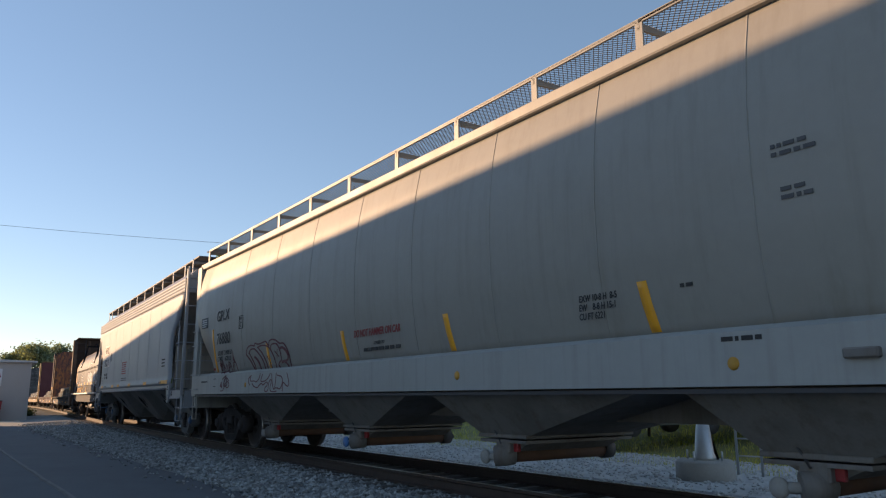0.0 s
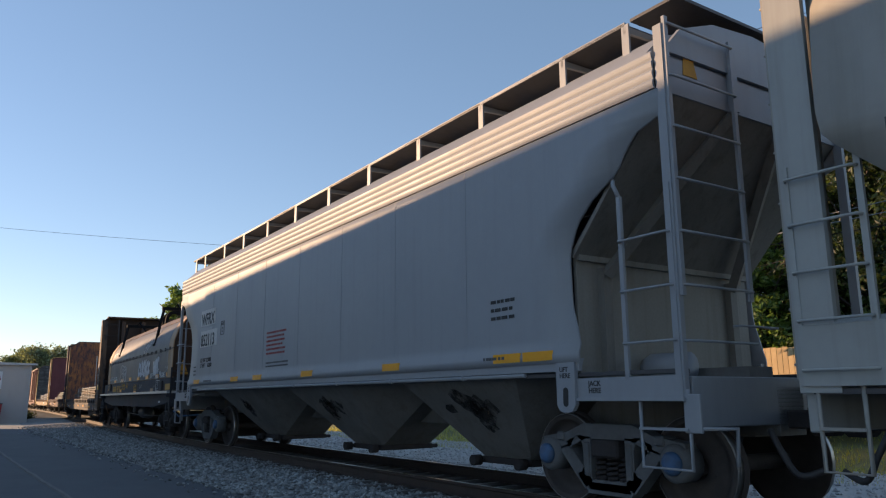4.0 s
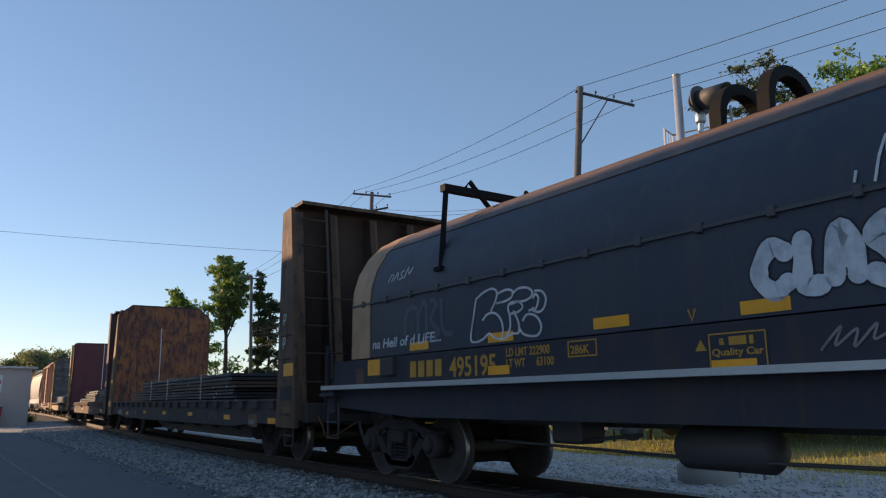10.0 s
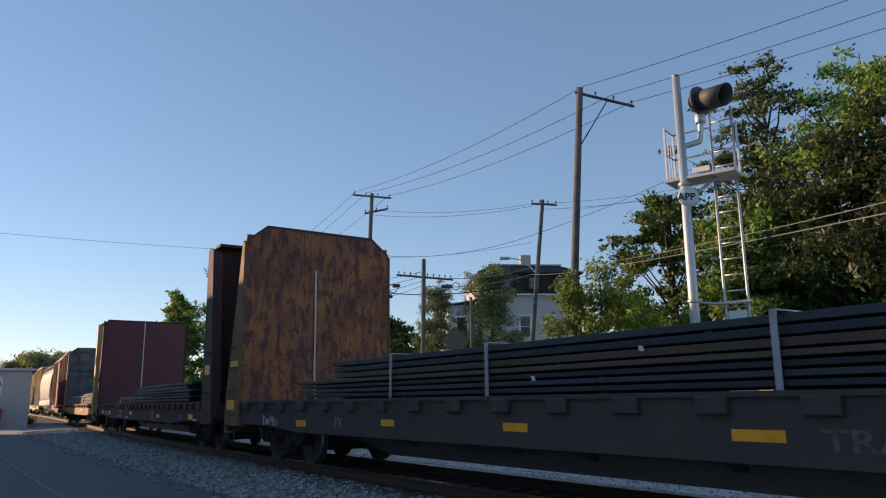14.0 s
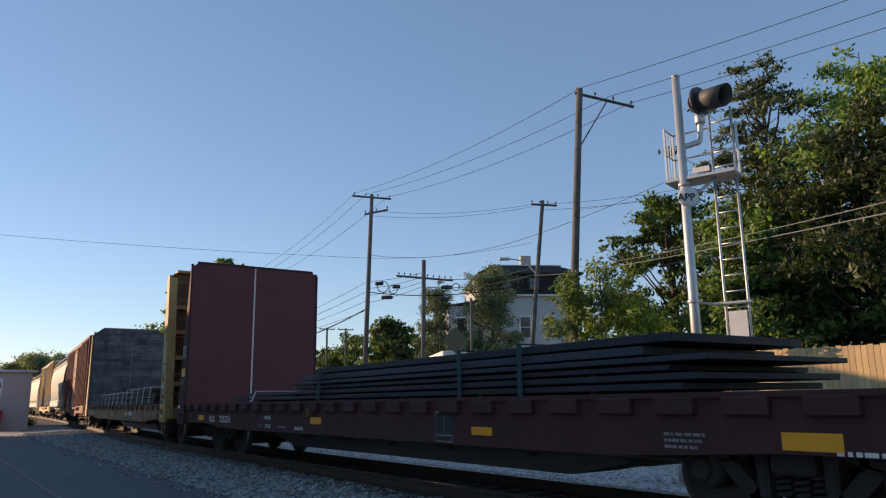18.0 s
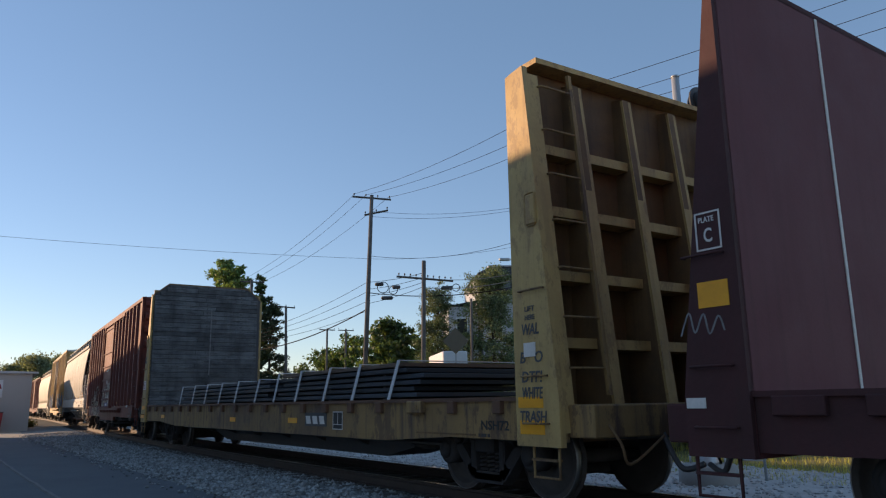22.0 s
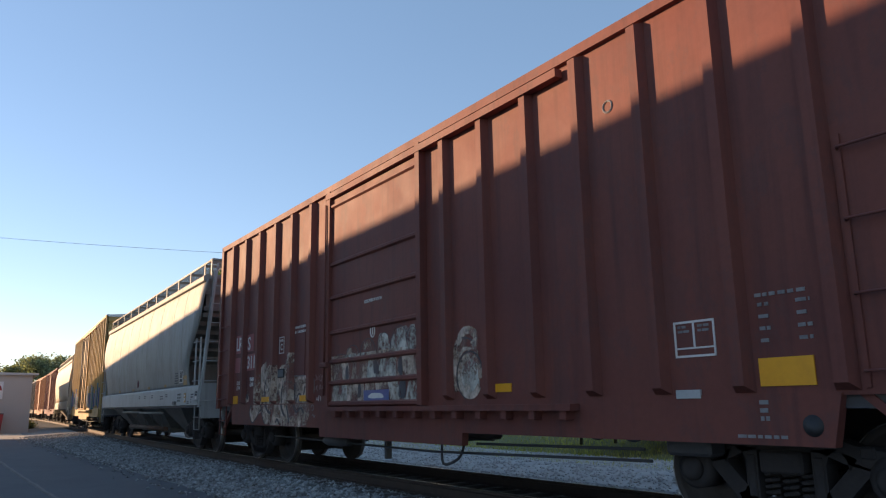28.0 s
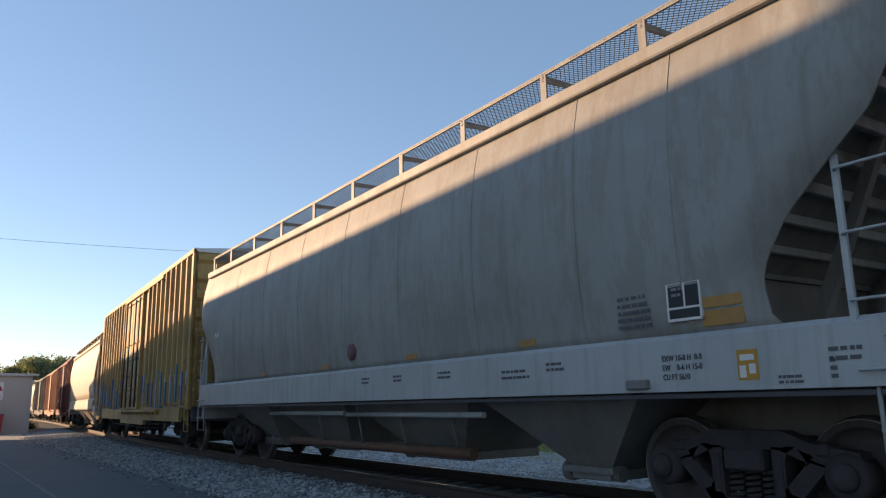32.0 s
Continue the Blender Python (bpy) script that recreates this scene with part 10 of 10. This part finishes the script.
# ---- grass behind the track ----
rng = np.random.RandomState(91)
n = 60000
uu = rng.uniform(-14, 40, n)
ss = -5.6 - 16 * rng.uniform(0, 1, n) ** 1.5
px_ = np.interp(uu, UU, XX) - np.cos(np.interp(uu, UU, TH)) * ss
py_ = np.interp(uu, UU, YY) - np.sin(np.interp(uu, UU, TH)) * ss
pz_ = np.array([lie(a, b_) for a, b_ in zip(px_, py_)])
h = rng.uniform(0.06, 0.22, n)
ang = rng.uniform(0, 6.28, n)
w = rng.uniform(0.008, 0.02, n)
ln = rng.normal(0, 0.05, (n, 2))
vv = np.stack([np.stack([px_ - np.cos(ang) * w, py_ - np.sin(ang) * w, pz_ - 0.02], 1), np.stack([px_ + np.cos(ang) * w, py_ + np.sin(ang) * w, pz_ - 0.02], 1), np.stack([px_ + ln[:, 0], py_ + ln[:, 1], pz_ + h], 1)], 1).reshape(-1, 3)
me = bpy.data.meshes.new("grass")
me.from_pydata(vv.tolist(), [], np.arange(n * 3).reshape(-1, 3).tolist())
me.materials.append(M["blade"])
tagged(new("grass", me), "rough green and dry grass behind the track", kind="stuff")

rng = np.random.RandomState(92)
bl = []
for i in range(420):
    u_, s_ = 71 + 75 * rng.uniform() ** 1.3, rng.uniform(3.4, 8.5)
    p_ = on_track(u_, s_, GROUND + 0.05)
    r_ = rng.uniform(0.25, 0.55)
    bl.append((p_.x, p_.y, p_.z + r_ * 0.5, r_))
v, t = leaf_cloud(rng, bl, 26000, 0.11, 0.7)
me = bpy.data.meshes.new("weeds")
me.from_pydata(v.tolist(), [], t.tolist())
me.materials.append(M["weed"])
tagged(new("weeds", me), "dark low weeds along the far track", kind="stuff")

# ---- fence, house, left building, small things ----
fence = thing("board_fence", "tall fence of fresh orange brown boards behind the track", "fence")
fa, fb = Vector((6.6, 22.4, 0.25)), Vector((14.2, 15.2, 0.25))
fd = (fb - fa)
nb = int(fd.length / 0.145)
bd = Build().box(-0.068, 0.068, -0.01, 0.01, 0, 1.95, 0.003).mesh("board", M["fence"])
for i in range(nb):
    p = fa + fd * (i / nb)
    part("board", bd, None, fence, at=Matrix.Translation((p.x, p.y, p.z + 0.015 * math.sin(i * 2.7))) @ Euler((0, 0, math.atan2(fd.y, fd.x))).to_matrix().to_4x4())
for z in (0.5, 1.65):
    part("fence_rail", Build().tube([fa + Vector((0.03, 0.04, z)), fb + Vector((0.03, 0.04, z))], 0.04, 4), M["fence"], fence)

house = thing("house", "old pale house with a dark mansard roof and chimney", "house", at=pose(7.1, 64.0, 0.0, 0, 0, 6))
part("wall", Build().box(-4.2, 4.2, -2.4, 7, -0.5, 9.55), M["siding"], house)
roof = part("roof", Build().add([(-4.35, -2.6, 9.62), (4.35, -2.6, 9.62), (4.35, 7.2, 9.62), (-4.35, 7.2, 9.62), (-4.1, -2.3, 11.35), (4.1, -2.3, 11.35), (4.1, 6.9, 11.35), (-4.1, 6.9, 11.35)],
                                  [(0, 1, 5, 4), (1, 2, 6, 5), (2, 3, 7, 6), (3, 0, 4, 7), (4, 5, 6, 7), (0, 3, 2, 1)]), M["slate"], house, "dark mansard roof")
part("roof_cap", Build().add([(-4.5, -2.7, 11.36), (4.5, -2.7, 11.36), (4.5, 7.2, 11.36), (-4.5, 7.2, 11.36), (-4.5, -2.7, 11.48), (4.5, -2.7, 11.48), (4.5, 7.2, 11.48), (-4.5, 7.2, 11.48), (-3.2, -1.2, 12.25), (2.8, -1.2, 12.25), (2.8, 5.6, 12.25), (-3.2, 5.6, 12.25)],
                            [(0, 1, 5, 4), (1, 2, 6, 5), (2, 3, 7, 6), (3, 0, 4, 7), (4, 5, 9, 8), (5, 6, 10, 9), (6, 7, 11, 10), (7, 4, 8, 11), (8, 9, 10, 11), (0, 3, 2, 1)]), M["slate"], roof, "low hipped cap of the roof")
part("ridge_trim", Build().box(-3.35, 2.95, -1.35, 5.75, 12.25, 12.36), M["siding"], roof)
part("chimney", Build().box(-0.15, 0.75, 0.6, 1.5, 12.0, 13.55, 0.03), M["concrete"], roof)
part("side_gable", Build().box(-4.42, -4.36, -2.4, 6.8, 9.6, 11.34), M["siding"], house, "pale upper side wall")
part("eave_trim", Build().box(-4.5, 4.5, -2.75, 7.3, 9.50, 9.61), M["white"], house)
for x in (-3.0, -0.6, 1.5, 3.2):
    for z in (3.2, 6.9):
        w_ = part("window", Build().box(x - 0.5, x + 0.5, -2.46, -2.40, z - 0.95, z + 0.95), M["white"], house)
        for z0_, z1_ in ((z - 0.85, z - 0.03), (z + 0.03, z + 0.85)):
            part("pane", Build().box(x - 0.4, x + 0.4, -2.48, -2.455, z0_, z1_), M["glass"], w_)
for x in (-2.2, 0.2, 2.6):
    d_ = part("dormer", Build().box(x - 0.6, x + 0.6, -2.75, -2.3, 9.9, 11.1), M["slate"], roof)
    part("dormer_pane", Build().box(x - 0.4, x + 0.4, -2.78, -2.74, 10.05, 10.95), M["glass"], d_)
part("porch_post", Build().box(-4.1, -3.9, -4.2, -4.0, 0, 3.2), M["white"], house)
part("porch_roof", Build().box(-4.4, 4.2, -4.4, -2.4, 3.1, 3.35), M["siding"], house)
annex = thing("house_annex", "low pale side building with a lean-to roof", "house", at=pose(1.6, 62.0, 0.0, 0, 0, 6))
part("wall", Build().box(-1.4, 1.0, -1.5, 4, -0.4, 8.6), M["siding"], annex)
part("roof", Build().prism([(-1.6, 8.5), (1.1, 9.0), (1.1, 9.12), (-1.6, 8.62)], -1.7, 4.2), M["slate"], annex)
w_ = part("window", Build().box(-0.8, 0.2, -1.56, -1.50, 5.9, 7.7), M["white"], annex)
part("pane", Build().box(-0.7, 0.1, -1.58, -1.555, 6.0, 7.6), M["glass"], w_)

shed = thing("beige_building", "low beige metal building with a red and white sign", "building", at=pose(-29.2, 53.1, GROUND, 0, 0, 31))
part("wall", Build().box(-3.7, 0, 0, 12, 0, 4.0), M["beige"], shed)
part("roof", Build().prism([(-4.0, 4.0), (0.35, 4.0), (0.35, 4.12), (-4.0, 4.22)], -0.25, 12.3), M["roof_pale"], shed, "pale sheet roof with a white edge")
for i in range(7):
    part("wall_rib", Build().box(-0.25 - i * 0.5, -0.20 - i * 0.5, -0.025, 0.0, 0.0, 3.98), M["beige"], shed)
sg = part("sign", Build().box(-3.6, -1.75, -0.07, -0.02, 2.35, 3.55, 0.01), M["white"], shed, "white sign with a red arch and bars")
part("sign_arch", Build().prism([(-3.55, 2.95), (-1.8, 2.95), (-1.9, 3.25), (-2.3, 3.45), (-2.9, 3.5), (-3.55, 3.5)], -0.085, -0.07), M["sign_red"], sg)
part("sign_bars", Build().box(-3.5, -1.9, -0.08, -0.07, 2.45, 2.6).box(-3.5, -2.0, -0.08, -0.07, 2.7, 2.8), M["ink_grey"], sg)
bin_ = thing("dumpster", "dark red steel dumpster beside the beige building", "dumpster", at=pose(-31.2, 51.2, GROUND + 0.02, 0, 0, 31))
part("body", Build().prism([(-1.2, 0.1), (1.0, 0.1), (1.1, 1.3), (-1.2, 1.5)], -0.6, 0.6), M["sign_red"], bin_)
part("lid", Build().prism([(-1.22, 1.5), (1.12, 1.3), (1.12, 1.36), (-1.22, 1.56)], -0.62, 0.62), M["black"], bin_)
part("label_plate", Build().box(0.2, 0.7, -0.62, -0.6, 0.7, 0.9), M["white"], bin_)

sign = thing("warning_sign", "diamond road sign seen from its bare back", "road sign", at=Matrix.Translation((0.45, 30, 0.0)))
part("sign_post", Build().box(-0.03, 0.03, 0.0, 0.05, 0, 3.9), M["galv"], sign)
part("sign_plate", Build().prism([(0, 2.83), (0.52, 3.36), (0, 3.9), (-0.52, 3.36)], -0.02, 0.0), M["sign_back"], sign)


def vehicle(name, label, at, paint):
    v_ = thing(name, label, "car", at=at)
    part("body", Build().prism([(-2.2, 0.3), (2.1, 0.3), (2.2, 0.75), (1.9, 0.95), (0.9, 1.0), (-2.1, 1.0), (-2.25, 0.7)], -0.85, 0.85), M[paint], v_)
    part("cabin", Build().prism([(-1.9, 1.0), (0.9, 1.0), (0.3, 1.5), (-1.5, 1.5)], -0.75, 0.75), M["glass"], v_)
    part("roof_panel", Build().prism([(-1.5, 1.5), (0.3, 1.5), (0.2, 1.56), (-1.4, 1.56)], -0.74, 0.74), M[paint], v_)
    for x in (-1.4, 1.35):
        for y in (0.8, -0.8):
            part("wheel", Build().lathe([(0.0, -0.1), (0.32, -0.1), (0.33, 0.0), (0.32, 0.1), (0.0, 0.1)], (x, y, 0.33), "y", 16), M["black"], v_)
    for y in (0.65, -0.65):
        part("tail_lamp", Build().box(-2.27, -2.2, y - 0.15, y + 0.15, 0.65, 0.85), M["tail_red"], v_)
    return v_


vehicle("parked_car", "white parked car with red tail lamps behind the track", pose(-3.2, 36, 0.1, 0, 0, 70), "car_white")
vehicle("parked_car", "dark grey green parked car by the trees", pose(5.9, 21.6, -0.18, 0, 0, 25), "car_green")
kiosk = thing("white_trailer", "white trailer roof showing beyond the train", "trailer", at=pose(0.35, 38, 0.0, 0, 0, 10))
part("body", Build().box(-0.62, 0.62, -1, 3.5, 0.5, 3.42, 0.04), M["white"], kiosk)
part("wheel", Build().lathe([(0.0, -0.1), (0.33, -0.1), (0.33, 0.1), (0.0, 0.1)], (-0.5, 1.0, 0.33), "x", 14), M["black"], kiosk)
part("wheel", Build().lathe([(0.0, -0.1), (0.33, -0.1), (0.33, 0.1), (0.0, 0.1)], (0.5, 1.0, 0.33), "x", 14), M["black"], kiosk)


# ---- what moves: the cars along the track, their wheels turning ----
def car_pose(u, reach):
    a, b_ = on_track(u - reach), on_track(u + reach)
    d = b_ - a
    m = (a + b_) / 2
    return pose(m.x, m.y, 0, 0, 0, math.degrees(math.atan2(d.y, d.x)))


def motions():
    for ob, u, reach in CARS:
        walk(ob, [(k * 1.0, car_pose(u - travelled(k * 1.0), reach)) for k in range(33)])
    for ob, x in WHEELS:
        rows = []
        k = 0
        while k * 0.14 < 32.0:
            rows.append((k * 0.14, pose(x, 0, 0, 0, -math.degrees(travelled(k * 0.14) / WHEEL_R), 0)))
            k += 1
        rows.append((32.0, pose(x, 0, 0, 0, -math.degrees(travelled(32.0) / WHEEL_R), 0)))
        walk(ob, rows)


motions()
